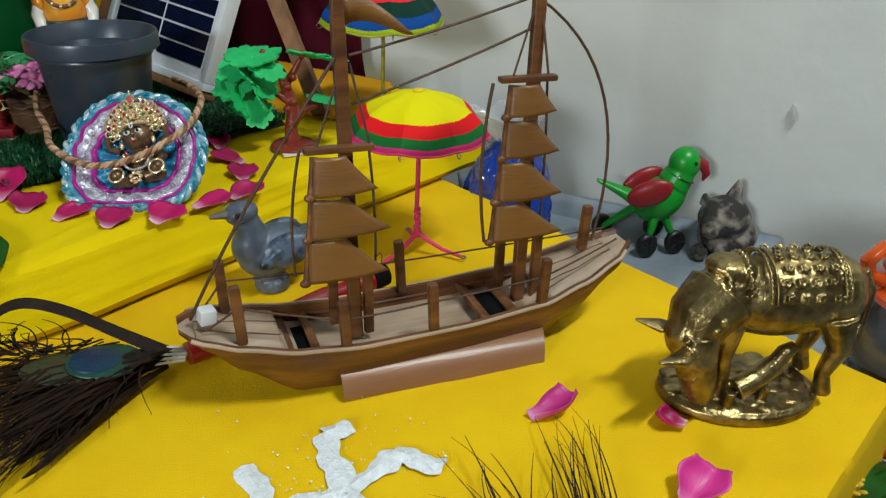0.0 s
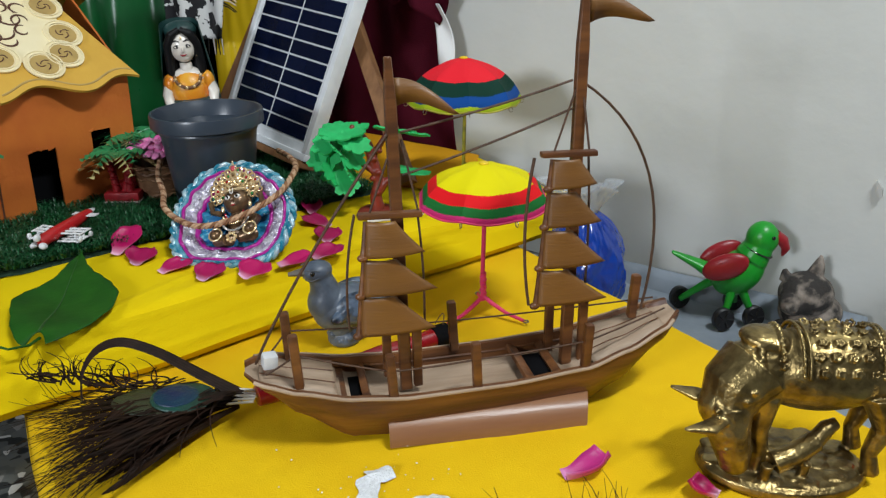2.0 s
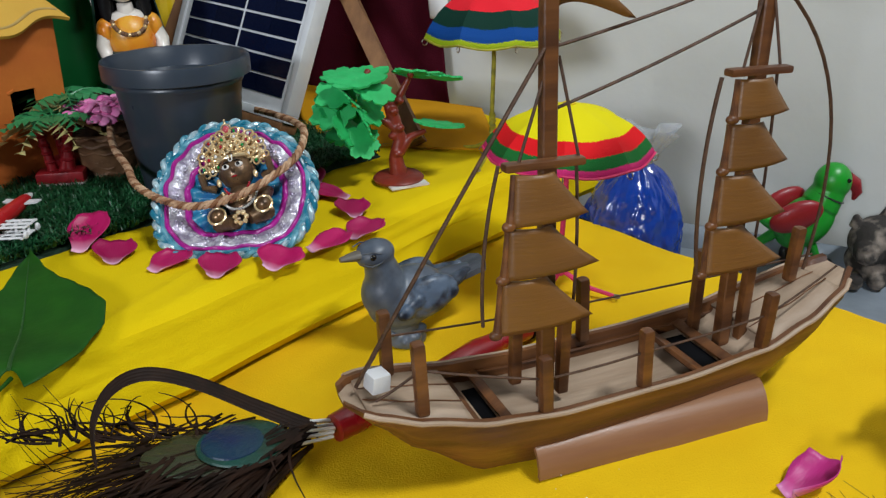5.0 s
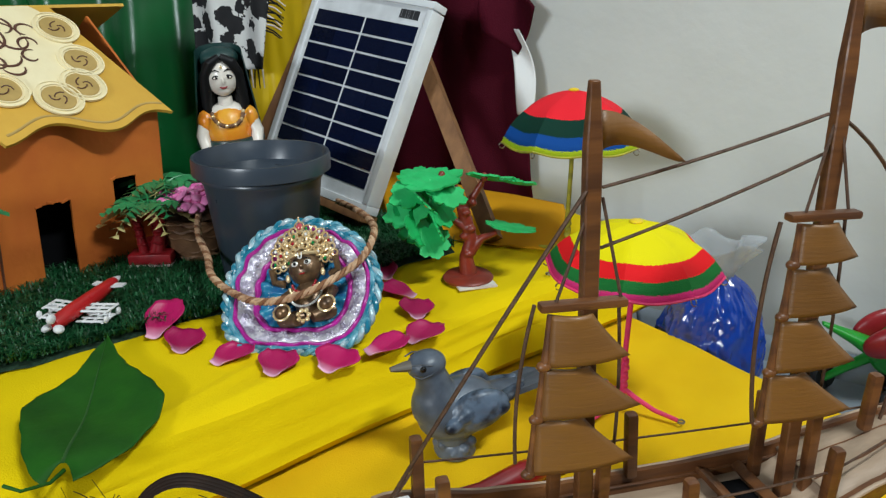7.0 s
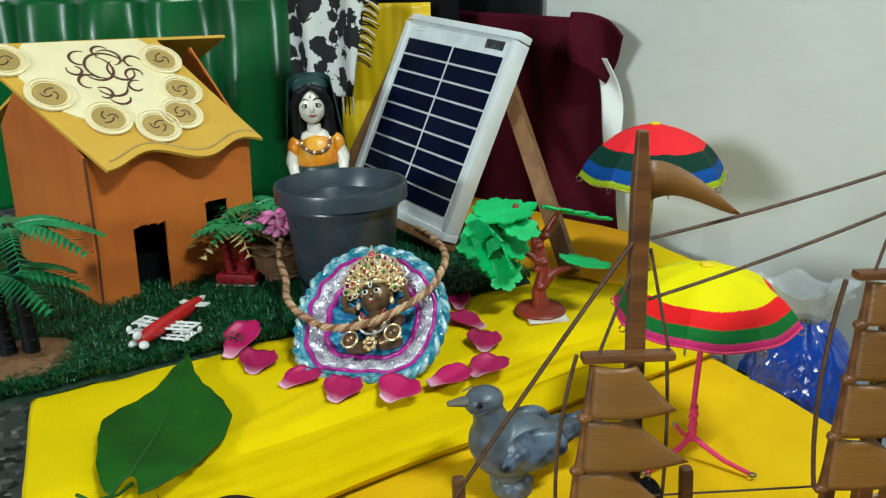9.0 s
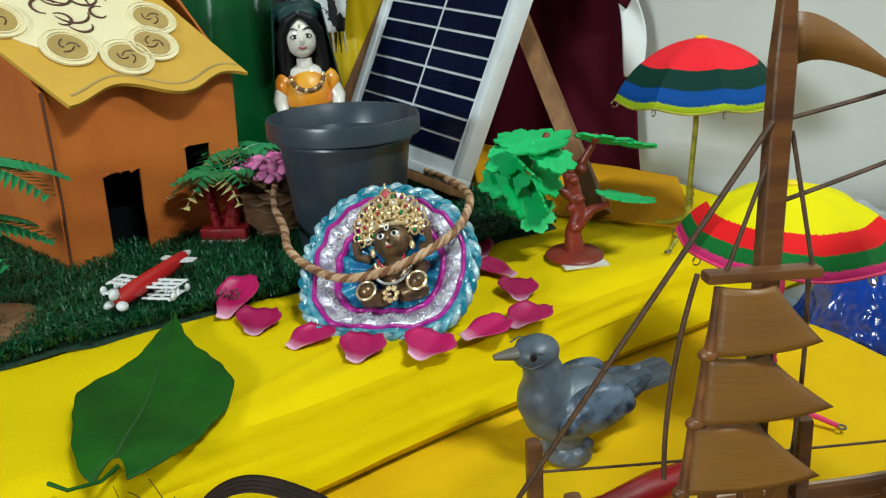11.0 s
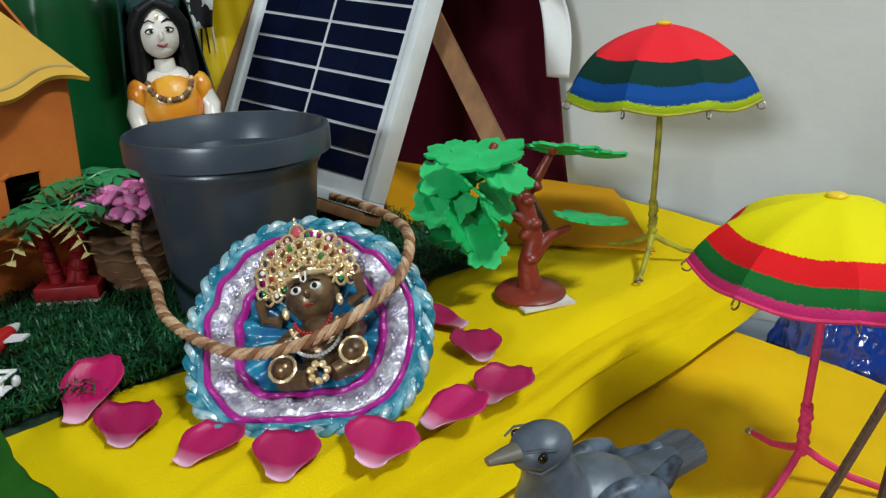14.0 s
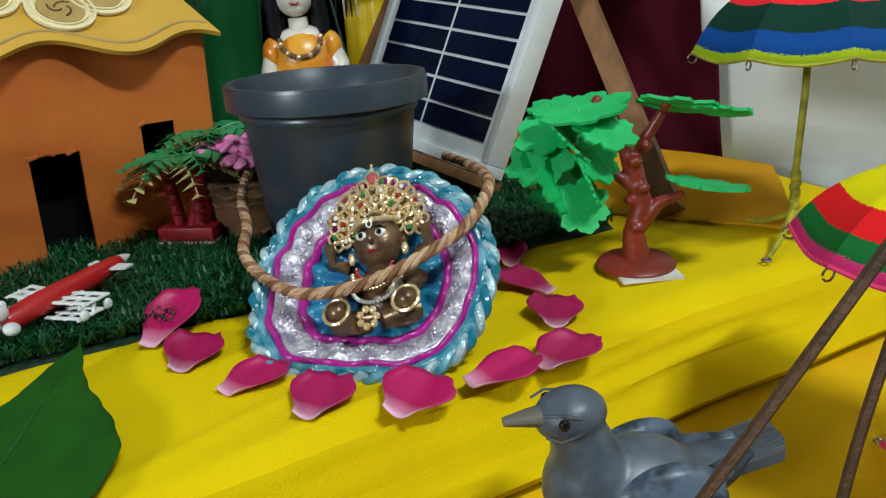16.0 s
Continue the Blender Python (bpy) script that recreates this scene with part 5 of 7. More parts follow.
tube(bm, [(0.0040 * math.cos(q), -0.0015, 0.028 + 0.0042 * math.sin(q)) for q in (j * math.pi / 8 for j in range(17))], 0.0007, 5, caps=False)
ball(bm, (0, -0.001, 0.0335), (0.0013, 0.0013, 0.0018), seg=10)
ball(bm, (0, -0.001, 0.0362), (0.0009, 0.0009, 0.0012), seg=8)
part("crest_rim", bm, M_GOLD, crown)
bm = bag()
sheet(bm, 20, 6, lambda u, v: Vector(((0.005 + 0.020 * v) * math.cos(math.pi * (1.16 * u - 0.08)), 0.0038, (0.005 + 0.020 * v) * math.sin(math.pi * (1.16 * u - 0.08)))))
thicken(part("crown_plate", bm, M_GOLD, crown), 0.0008)


# ---- petals and leaf ----
def petal_mesh(seed, w, l, curl, material):
    rg = random.Random(seed)
    bm = bag()
    lay = bm.loops.layers.uv.verify()
    n = 10
    skew, notch = rg.uniform(-0.2, 0.2), rg.uniform(0, 0.05)

    def fn(u, v):
        half = w * 0.5 * (0.38 + 0.62 * smooth01(v / 0.70)) * (1 - 0.30 * smooth01((v - 0.72) / 0.28)) * (0.8 if seed < 20 else 1.0) * 1.12
        x = (u - 0.5) * 2
        yy = l * (v - 0.45) + l * 0.13 * v * (1 - x * x) * (1 - notch * 3 * math.exp(-(x * 4) ** 2))
        z = curl * (0.9 * x * x * w * 0.35 + 0.55 * (v - 0.35) ** 2 * l) + 0.0009 * math.sin(6 * x + seed) * v
        return Vector((x * half + skew * yy, yy, z + 0.0012))

    vs = [[bm.verts.new(fn(i / n, j / n)) for j in range(n + 1)] for i in range(n + 1)]
    for i in range(n):
        for j in range(n):
            f = bm.faces.new((vs[i][j], vs[i + 1][j], vs[i + 1][j + 1], vs[i][j + 1]))
            for lp, (a, b) in zip(f.loops, ((i, j), (i + 1, j), (i + 1, j + 1), (i, j + 1))):
                lp[lay].uv = (a / n, b / n)
    return mesh_of(bm, "rose_petal", material)


PETALS = [(-0.409, 0.800, 0.018, 40, -8, 8, 0.040, 0.040), (-0.376, 0.776, 0.004, 8, 4, 8, 0.041, 0.034), (-0.323, 0.759, 0.002, 6, -4, -12, 0.038, 0.032), (-0.275, 0.749, 0.002, 5, 3, 0, 0.040, 0.034),
          (-0.226, 0.761, 0.003, 8, 5, -14, 0.047, 0.032), (-0.189, 0.796, 0.004, 10, -6, -38, 0.038, 0.036), (-0.160, 0.825, 0.004, 8, -4, -16, 0.040, 0.034), (-0.175, 0.879, 0.004, 8, 6, 10, 0.038, 0.032),
          (-0.203, 0.925, 0.004, 8, 8, 55, 0.034, 0.038), (-0.232, 0.978, 0.006, 16, 12, 20, 0.032, 0.036)]
for k, (x, y, dz, rx, ry, rz, w, l) in enumerate(PETALS):
    o = new("rose_petal", petal_mesh(k, 1.08 * w, 1.08 * l, 0.30, M_PETAL))
    o.matrix_world = pose(x, y, UP + 0.0010 + dz * 0.6, rx * 0.6, ry * 0.6, rz)
    thicken(o, 0.0006)
    tagged(o, "deep pink rose petal with a pale base lying on yellow cloth", "petal", "rose petals round the idol")
for k, (x, y, rx, ry, rz, w, l, label) in enumerate(((0.160, 0.553, 12, -22, -60, 0.034, 0.044, "folded pale pink rose petal on the yellow cloth"), (0.256, 0.546, 8, 12, 60, 0.024, 0.026, "curled dark pink rose petal beside the brass cow"),
                                                     (0.256, 0.472, 10, 10, -30, 0.038, 0.042, "pink rose petal on the yellow cloth"))):
    o = new("rose_petal", petal_mesh(20 + k, w * 0.9, l * 0.85, 0.9, (M_PETALPALE, M_PETAL, M_PETALPALE)[k]))
    o.matrix_world = pose(x, y, 0.004, rx, ry, rz)
    thicken(o, 0.0006)
    tagged(o, label, "petal", "loose rose petals")

leaf = thing("peepal_leaf", (-0.366, 0.580, UP + 0.004, 0, 0, math.degrees(math.atan2(0.189, -0.080)) - 90), "large dark green heart-shaped leaf lying on yellow cloth", "leaf")
LEAFW = [(0.0, 0.010, 0.010), (0.04, 0.022, 0.026), (0.14, 0.034, 0.048), (0.28, 0.043, 0.062), (0.42, 0.049, 0.064), (0.52, 0.043, 0.054), (0.62, 0.028, 0.040), (0.72, 0.017, 0.025), (0.84, 0.011, 0.013), (1.0, 0.0006, 0.0006)]
LL = 0.197


def leaf_pt(u, v):
    wl, wr = table(LEAFW, v)
    x = 0.94 * (2 * u - 1) * (wl if u < 0.5 else wr)
    y = v * LL - 0.018 * (2 * u - 1) ** 2 * max(0, 1 - v * 5)
    return Vector((x, y, 0.0015 + 0.10 * abs(x) + 0.0025 * math.sin(v * 9 + 3 * u) + 0.012 * v ** 3 + 0.004 * math.sin(3 * u + 5 * v)))


bm = bag()
sheet(bm, 24, 40, leaf_pt)
thicken(part("blade", bm, M_LEAF, leaf), 0.0007)
bm = bag()
tube(bm, [leaf_pt(0.5, k / 20) + Vector((0, 0, 0.0005)) for k in range(20)], [0.0014 * (1 - k / 22) for k in range(20)], 6)
part("midrib", bm, mat("leaf_rib", (0.022, 0.09, 0.018), 0.5, bump=0.0), leaf)
bm = bag()
tube(bm, [(0, 0.0, 0.0016), (-0.006, -0.014, 0.002), (-0.022, -0.022, 0.004), (-0.034, -0.016, 0.006)], [0.0016, 0.0013, 0.0012, 0.0014], 8)
part("stalk", bm, M_LEAF, leaf)

# ---- gull ----
gull = thing("toy_gull", pose(-0.117, 0.752, 0.0015, 0, 0, 31) @ Matrix.Diagonal((1.08, 1.12, 1.08, 1)), "grey painted toy gull standing on a small stand", "toy bird")
bm = bag()
ball(bm, (0.002, 0, 0.040), (0.034, 0.0235, 0.0245), (0, -14, 0), 28)
ball(bm, (-0.017, 0, 0.050), (0.0185, 0.018, 0.022), (0, 20, 0), 24)
tube(bm, [(-0.016, 0, 0.056), (-0.018, 0, 0.068), (-0.0215, 0, 0.080)], [0.0175, 0.0140, 0.0115], 20)
ball(bm, (-0.0235, 0, 0.0840), (0.0160, 0.0132, 0.0112), (0, -8, 0), 24)
tube(bm, [(0.022, 0, 0.043), (0.045, 0, 0.047), (0.062, 0, 0.051)], [0.017, 0.012, 0.006], 16, flat=0.7)
ball(bm, (-0.002, 0, 0.016), (0.015, 0.014, 0.010), seg=18)
organic(part("body", bm, M_GULLGREY, gull, "pale grey body and head"), 0.0013, 8)
for s in (-1, 1):
    bm = bag()
    ball(bm, (0.010, s * 0.0165, 0.044), (0.029, 0.0095, 0.0175), (0, -16, s * 6), 22)
    for k in range(5):
        ball(bm, (-0.010 + 0.010 * k, s * 0.0225, 0.038 + 0.005 * (k % 2) + 0.002 * k), (0.0085, 0.0046, 0.0062), (0, -20, 0), 12)
    tube(bm, [(0.024, s * 0.014, 0.045), (0.044, s * 0.010, 0.050), (0.058, s * 0.006, 0.054)], [0.010, 0.007, 0.003], 12, flat=0.6)
    organic(part("wing", bm, M_GULLWING, gull, "blue-grey mottled folded wing"), 0.0013, 4)
    bm = bag()
    ball(bm, (-0.0300, s * 0.0112, 0.0862), (0.0026, 0.0018, 0.0026), seg=12)
    part("eye", bm, M_EYE, gull)
    for pts in ([(-0.0375, 0.0100, 0.0810), (-0.0320, 0.0128, 0.0795), (-0.0240, 0.0128, 0.0812), (-0.0190, 0.0118, 0.0845)], [(-0.0380, 0.0080, 0.0895), (-0.0310, 0.0112, 0.0905), (-0.0230, 0.0122, 0.0885)]):
        bm = bag()
        tube(bm, [(x, s * y, z) for x, y, z in pts], 0.0006, 6)
        part("face_line", bm, M_GULLTAIL, gull)
bm = bag()
slab(bm, [(0.040, -0.012), (0.070, -0.013), (0.074, -0.006), (0.075, 0.006), (0.070, 0.013), (0.040, 0.012)], 0.005, lambda x, y: 0.046 + 0.20 * (x - 0.04) - 6 * y * y)
part("tail", bm, M_GULLTAIL, gull, "dark flat tail")
bm = bag()
tube(bm, [(-0.034, 0, 0.0850), (-0.043, 0, 0.0852), (-0.0525, 0, 0.0850)], [0.0062, 0.0046, 0.0024], 12, flat=0.75)
part("beak", bm, M_BEAK, gull, "dull tan beak")
bm = bag()
lathe(bm, [(0.0, 0.0), (0.0165, 0.0), (0.0175, 0.004), (0.014, 0.012), (0.012, 0.018), (0.0, 0.018)], 24)
for k in range(9):
    ball(bm, (0.014 * math.cos(k * 0.7), 0.014 * math.sin(k * 0.7), 0.006 + 0.003 * (k % 3)), 0.0045, seg=10)
organic(part("stand", bm, M_GULLGREY, gull, "lumpy grey foot stand"), 0.0013, 2)


# ---- peacock feather bundle ----
plume = thing("peacock_feather_bundle", (-0.19, 0.613, 0.012), "peacock feather bundle with a red wrapped handle on yellow cloth", "peacock feather")
inv = plume.matrix_world.inverted()
bm = bag()
h0, h1 = Vector((-0.192, 0.613, 0.017)), Vector((-0.042, 0.758, 0.017))
tube(bm, [inv @ h0.lerp(h1, k / 10) for k in range(11)], [0.0105 + 0.0014 * math.sin(k * 2.1) for k in range(11)], 16)
part("handle", bm, M_REDWRAP, plume, "red foil wrapped handle")
bm = bag()
tube(bm, [inv @ Vector((-0.046, 0.754, 0.018)), inv @ Vector((-0.033, 0.767, 0.018))], 0.0125, 14)
part("handle_end", bm, M_BLACK, plume)
bm = bag()
tube(bm, [inv @ p for p in arc((-0.036, 0.764, 0.030), (-0.046, 0.768, 0.028), (0.004, 0.004, 0.012), 10)], 0.0006, 5)
part("thread_loop", bm, M_ROPE, plume)
bm = bag()
for k in range(7):
    o = Vector((0, 0.003 * (k - 3), 0.0015 * (k % 3)))
    tube(bm, [inv @ (h0 + o), inv @ (Vector((-0.215, 0.600, 0.022)) + 1.4 * o), inv @ (Vector((-0.245, 0.586, 0.022)) + 1.8 * o)], [0.0014, 0.0011, 0.0007], 6)
part("quills", bm, M_PEARL, plume, "white feather quills")
rng = random.Random(11)
NECK = Vector((-0.205, 0.606, 0.020))


def barb(bm, p0, p1, sag, w, mi=0, curl=0.0, n=7):
    """A thin two-sided ribbon from p0 to p1, bowed by sag and curled at its end."""
    d = (p1 - p0)
    side = Vector((-d.y, d.x, 0)).normalized()
    left, right = [], []
    for i in range(n + 1):
        t = i / n
        p = p0 + d * t + sag * (4 * t * (1 - t)) + side * (curl * t ** 3)
        p.z = max(p.z, surface(p.x, p.y) + 0.0025) if p.y > 0.3 else p.z
        k = w * (1 - 0.75 * t)
        left.append(bm.verts.new(inv @ (p + side * k)))
        right.append(bm.verts.new(inv @ (p - side * k)))
    for i in range(n):
        bm.faces.new((left[i], left[i + 1], right[i + 1], right[i])).material_index = mi


bm = bag()
# locks of barbs: angle, spread, shortest, longest, count, bend
for ang0, spread, l0, l1, count, bend in ((197, 5, 0.15, 0.20, 16, -0.020), (204, 5, 0.15, 0.215, 46, 0.016), (211, 5, 0.13, 0.20, 60, -0.014), (217, 5, 0.12, 0.19, 64, 0.018),
                                          (223, 5, 0.12, 0.185, 56, -0.012), (228, 4, 0.14, 0.20, 34, 0.010), (233, 2, 0.16, 0.215, 14, 0.012), (238, 2, 0.16, 0.215, 16, -0.008),
                                          (243, 2.5, 0.12, 0.205, 60, -0.010), (247, 2.5, 0.10, 0.20, 70, -0.012), (252, 3, 0.05, 0.10, 8, 0.010)):
    for k in range(int(0.8 * count)):
        ang = radians(rng.gauss(ang0, 0.5 * spread))
        s0 = 0.10 * rng.random()
        p0 = NECK + Vector((math.cos(ang) * s0, math.sin(ang) * s0, 0.008 * rng.random()))
        ln = rng.uniform(l0, l1) - s0
        p1 = p0 + Vector((math.cos(ang) * ln, math.sin(ang) * ln, rng.uniform(-0.012, 0.006)))
        barb(bm, p0, p1, Vector((rng.uniform(-0.006, 0.006), rng.uniform(-0.006, 0.006), rng.uniform(0.002, 0.012))), rng.uniform(0.0008, 0.0020), 0, bend + rng.gauss(0, 0.018), 10)
for k in range(46):
    # short barbs crossing the rim of the eye
    q = rng.random() * 6.283
    c = Vector((-0.266 + 0.047 * math.cos(q), 0.565 + 0.028 * math.sin(q), 0.0385))
    ang = radians(218) + rng.gauss(0, 0.25)
    ln = rng.uniform(0.02, 0.055)
    barb(bm, c - 0.3 * ln * Vector((math.cos(ang), math.sin(ang), 0.03)), c + Vector((math.cos(ang) * ln, math.sin(ang) * ln, -0.008)), Vector((0, 0, 0.002)), rng.uniform(0.0007, 0.0018), 0, rng.gauss(0, 0.008))
for k in range(44):
    # loose curls along the upper side
    t = rng.random()
    p0 = NECK + Vector((-0.060 - 0.100 * t, -0.020 - 0.036 * t, 0.016 + 0.018 * t))
    r0 = rng.uniform(0.007, 0.017)
    a0, turn = rng.uniform(0, 6.28), rng.choice((-1, 1)) * rng.uniform(2.5, 5.0)
    run = Vector((-0.034, 0.016 * rng.random(), 0.010))
    pts = [p0.lerp(p0 + run, q / 16) + r0 * (0.5 + q / 32) * Vector((math.cos(a0 + turn * q / 16), math.sin(a0 + turn * q / 16), 0.3)) for q in range(17)]
    tube(bm, [inv @ p for p in pts], [0.0011 * (1 - q / 22) for q in range(17)], 5)
tagged(part("barbs", bm, M_PEACOCK, plume, "dark brown wispy feather barbs"), kind="stuff")
for a0, a1, r1, zz in ((201, 233, 0.122, 0.020), (239, 249, 0.150, 0.012)):
    bm = bag()

    def vane(u, v, a0=a0, a1=a1, r1=r1, zz=zz):
        a = radians(a0 + (a1 - a0) * u)
        r = 0.004 + (r1 * (0.86 + 0.10 * math.sin(9 * u) + 0.05 * math.sin(31 * u))) * v
        p = NECK + Vector((r * math.cos(a), r * math.sin(a), 0))
        p.z = max(surface(p.x, p.y) + 0.003, 0.006 + zz * math.sin(math.pi * (0.15 + 0.7 * v)) * math.sin(math.pi * (0.2 + 0.6 * u)) + 0.001 * math.sin(40 * u + 5 * v))
        return inv @ p

    sheet(bm, 60, 20, vane)
    thicken(part("vane", bm, M_PEACOCK, plume, "dense dark brown feather vane"), 0.0010)
bm = bag()
loop = spline([Vector(p) for p in ((-0.205, 0.612, 0.022), (-0.245, 0.606, 0.046), (-0.280, 0.596, 0.072), (-0.306, 0.583, 0.087), (-0.324, 0.570, 0.084), (-0.333, 0.556, 0.068), (-0.332, 0.545, 0.044))], 40)
for off in (0.0, 0.003, 0.0060, 0.009):
    tube(bm, [inv @ (p + Vector((0.3 * off, -off * (1 - k / 60), -0.4 * off))) for k, p in enumerate(loop)], [0.0034 * (1 - k / 52) for k in range(41)], 6, flat=0.35)
part("outer_vane", bm, M_PEACOCK, plume, "long dark curling outer feather strand")
ED = radians(200)
for name, c, rx, ry, dz, material, label in (("green_eye_patch", (-0.268, 0.567), 0.042, 0.025, 0.0, M_PEAGREEN, "olive green eye patch"), ("teal_eye_ring", (-0.246, 0.573), 0.030, 0.025, 0.0022, M_PEATEAL, "teal ring"), ("blue_eye_spot", (-0.252, 0.571), 0.0205, 0.0190, 0.0042, M_PEABLUE, "deep blue eye spot")):
    bm = bag()
    lathe(bm, [(1.0, 0.0), (0.97, 0.0012), (0.7, 0.0022), (0.0, 0.0030)], 40)
    bm.transform(inv @ Matrix.Translation((*c, 0.0335 + dz)) @ Matrix.Rotation(ED, 4, "Z") @ Matrix.Rotation(radians(-4), 4, "Y") @ Matrix.Diagonal((rx, ry, 1, 1)))
    part(name, bm, material, plume, label)
plume.matrix_world = Matrix.Translation((0.034, -0.010, 0)) @ plume.matrix_world
# second feather whose wispy tip lies by the front edge
wisp = thing("peacock_feather_tip", (0.155, 0.36, 0.004), "wispy dark tip of a peacock feather on yellow cloth", "peacock feather")
inv = wisp.matrix_world.inverted()
bm = bag()
for k in range(44):
    left = k % 2 == 0
    p0 = Vector((0.140 if left else 0.180, 0.400, 0.006)) + Vector((rng.uniform(-0.015, 0.015), rng.uniform(-0.03, 0.02), 0))
    ang = radians(rng.gauss(112, 16) if left else rng.gauss(96, 6))
    ln = rng.uniform(0.06, 0.125) if left else rng.uniform(0.09, 0.145)
    barb(bm, p0, p0 + Vector((math.cos(ang) * ln, math.sin(ang) * ln, rng.uniform(0.0, 0.02))), Vector((rng.uniform(-0.008, 0.008), 0, rng.uniform(0.002, 0.010))), rng.uniform(0.0005, 0.0012), 0, rng.uniform(-0.012, 0.012))
tagged(part("barbs", bm, M_PEACOCK, wisp, "dark brown wispy feather barbs"), kind="stuff")
bm = bag()
tube(bm, [inv @ Vector(p) for p in ((0.150, 0.30, 0.004), (0.155, 0.38, 0.005), (0.156, 0.452, 0.006))], [0.0016, 0.0012, 0.0006], 6)
part("quill", bm, M_PEACOCK, wisp)

# ---- white powder pattern on the lower cloth ----
rng = random.Random(21)
powder = thing("powder_rangoli", (0.002, 0.470, 0.0), "white powder rangoli pattern strewn on the yellow cloth", "rangoli")


def powder_stroke(p0, p1, w):
    bm = bag()
    p0, p1 = Vector((*p0, 0)), Vector((*p1, 0))
    d = (p1 - p0).normalized()
    s = Vector((-d.y, d.x, 0))
    n = 34
    edge_l, edge_r, mid = [], [], []
    for i in range(n + 1):
        t = i / n
        p = p0.lerp(p1, t)
        wl, wr = (w * (0.8 + 0.55 * fbm(p.x, p.y, q, 48)) * (0.45 + 0.55 * math.sin(math.pi * min(1, max(0, 0.08 + 0.84 * t))) ** 0.5) for q in (1, 7))
        edge_l.append(bm.verts.new((*(p + s * wl).xy, 0.0012)))
        edge_r.append(bm.verts.new((*(p - s * wr).xy, 0.0012)))
        mid.append(bm.verts.new((*p.xy, 0.0046 + 0.0012 * fbm(p.x, p.y, 3, 60))))
    for i in range(n):
        bm.faces.new((edge_l[i], edge_l[i + 1], mid[i + 1], mid[i]))
        bm.faces.new((mid[i], mid[i + 1], edge_r[i + 1], edge_r[i]))
    part("powder_stroke", bm, M_POWDER, powder)


C = Vector((0, -0.006))
arms = [((0.0, -0.012), (-0.026, 0.052)), ((-0.026, 0.052), (-0.008, 0.066)), ((0.0, -0.008), (0.034, 0.034)), ((0.030, 0.034), (0.070, 0.020)),
        ((0.0, -0.006), (-0.050, -0.034)), ((-0.050, -0.030), (-0.082, 0.012)), ((0.002, -0.004), (0.030, -0.070)), ((0.028, -0.070), (-0.010, -0.092))]
for p0, p1 in arms:
    powder_stroke(p0, p1, 0.0125)
bm = bag()
for k in range(110):
    x, y = rng.gauss(-0.005, 0.045), rng.gauss(0.0, 0.045)
    r = rng.uniform(0.0002, 0.0007)
    box(bm, (x, y, 0.0022), (r * 2, r * 2, r), (0, 0, rng.uniform(0, 90)))
tagged(part("powder_grains", bm, M_POWDER, powder, "scattered white powder grains"), kind="stuff")

# ---- brass cow and calf ----
COW = pose(0.324, 0.598, 0.0, 0, 0, 6) @ Matrix.Diagonal((1.0, 1.03, 0.98, 1))
bm = bag()
lathe(bm, [(0.0, 0.0), (0.068, 0.0), (0.0705, 0.004), (0.069, 0.009), (0.063, 0.0125), (0.0, 0.0125)], 48)
bmesh.ops.scale(bm, vec=(1, 0.66, 1), verts=bm.verts)
for k in range(30):
    ball(bm, (0.060 * math.cos(k * 2.4) * ((k % 5) + 2) / 6, 0.040 * math.sin(k * 2.4) * ((k % 5) + 2) / 6, 0.0125), (0.010, 0.008, 0.0022), seg=10)
ball(bm, (0.020, 0.0, 0.104), (0.062, 0.033, 0.0365), (0, -4, 0), 28)
ball(bm, (0.062, 0.0, 0.104), (0.027, 0.028, 0.034), seg=22)
ball(bm, (-0.026, 0.0, 0.100), (0.027, 0.027, 0.034), seg=22)
ball(bm, (-0.026, 0.0, 0.129), (0.024, 0.018, 0.010), (0, 10, 0), 18)
tube(bm, [(-0.034, -0.004, 0.106), (-0.052, -0.012, 0.090), (-0.058, -0.018, 0.072)], [0.029, 0.026, 0.021], 18)
tube(bm, [(-0.056, -0.020, 0.078), (-0.056, -0.026, 0.058), (-0.050, -0.030, 0.036), (-0.048, -0.030, 0.028)], [0.020, 0.0180, 0.0140, 0.0120], 18)
for s in (-1, 1):
    tube(bm, [(-0.060, -0.020 + s * 0.012, 0.074), (-0.078, -0.024 + s * 0.024, 0.074), (-0.098, -0.026 + s * 0.030, 0.078)], [0.0060, 0.0085, 0.0020], 12, flat=0.55)
    tube(bm, [(-0.058, -0.016 + s * 0.008, 0.084), (-0.066, -0.014 + s * 0.012, 0.096), (-0.062, -0.012 + s * 0.013, 0.106)], [0.0042, 0.0034, 0.0014], 10)
    tube(bm, [(-0.026, s * 0.015, 0.085), (-0.028, s * 0.017, 0.052), (-0.024, s * 0.017, 0.030), (-0.026, s * 0.017, 0.014)], [0.0125, 0.0078, 0.0060, 0.0072], 12)
    tube(bm, [(0.062, s * 0.016, 0.092), (0.070, s * 0.018, 0.058), (0.062, s * 0.018, 0.034), (0.066, s * 0.018, 0.014)], [0.0165, 0.0095, 0.0064, 0.0078], 12)
tube(bm, [(0.084, 0, 0.124), (0.093, -0.004, 0.108), (0.092, -0.006, 0.076), (0.084, -0.008, 0.046)], [0.0052, 0.0042, 0.0036, 0.0060], 10)
ball(bm, (-0.058, -0.018, 0.076), (0.022, 0.020, 0.022), seg=20)
ball(bm, (-0.049, -0.030, 0.029), (0.0125, 0.0125, 0.0105), seg=18)
ball(bm, (-0.040, -0.006, 0.098), (0.030, 0.026, 0.030), seg=20)
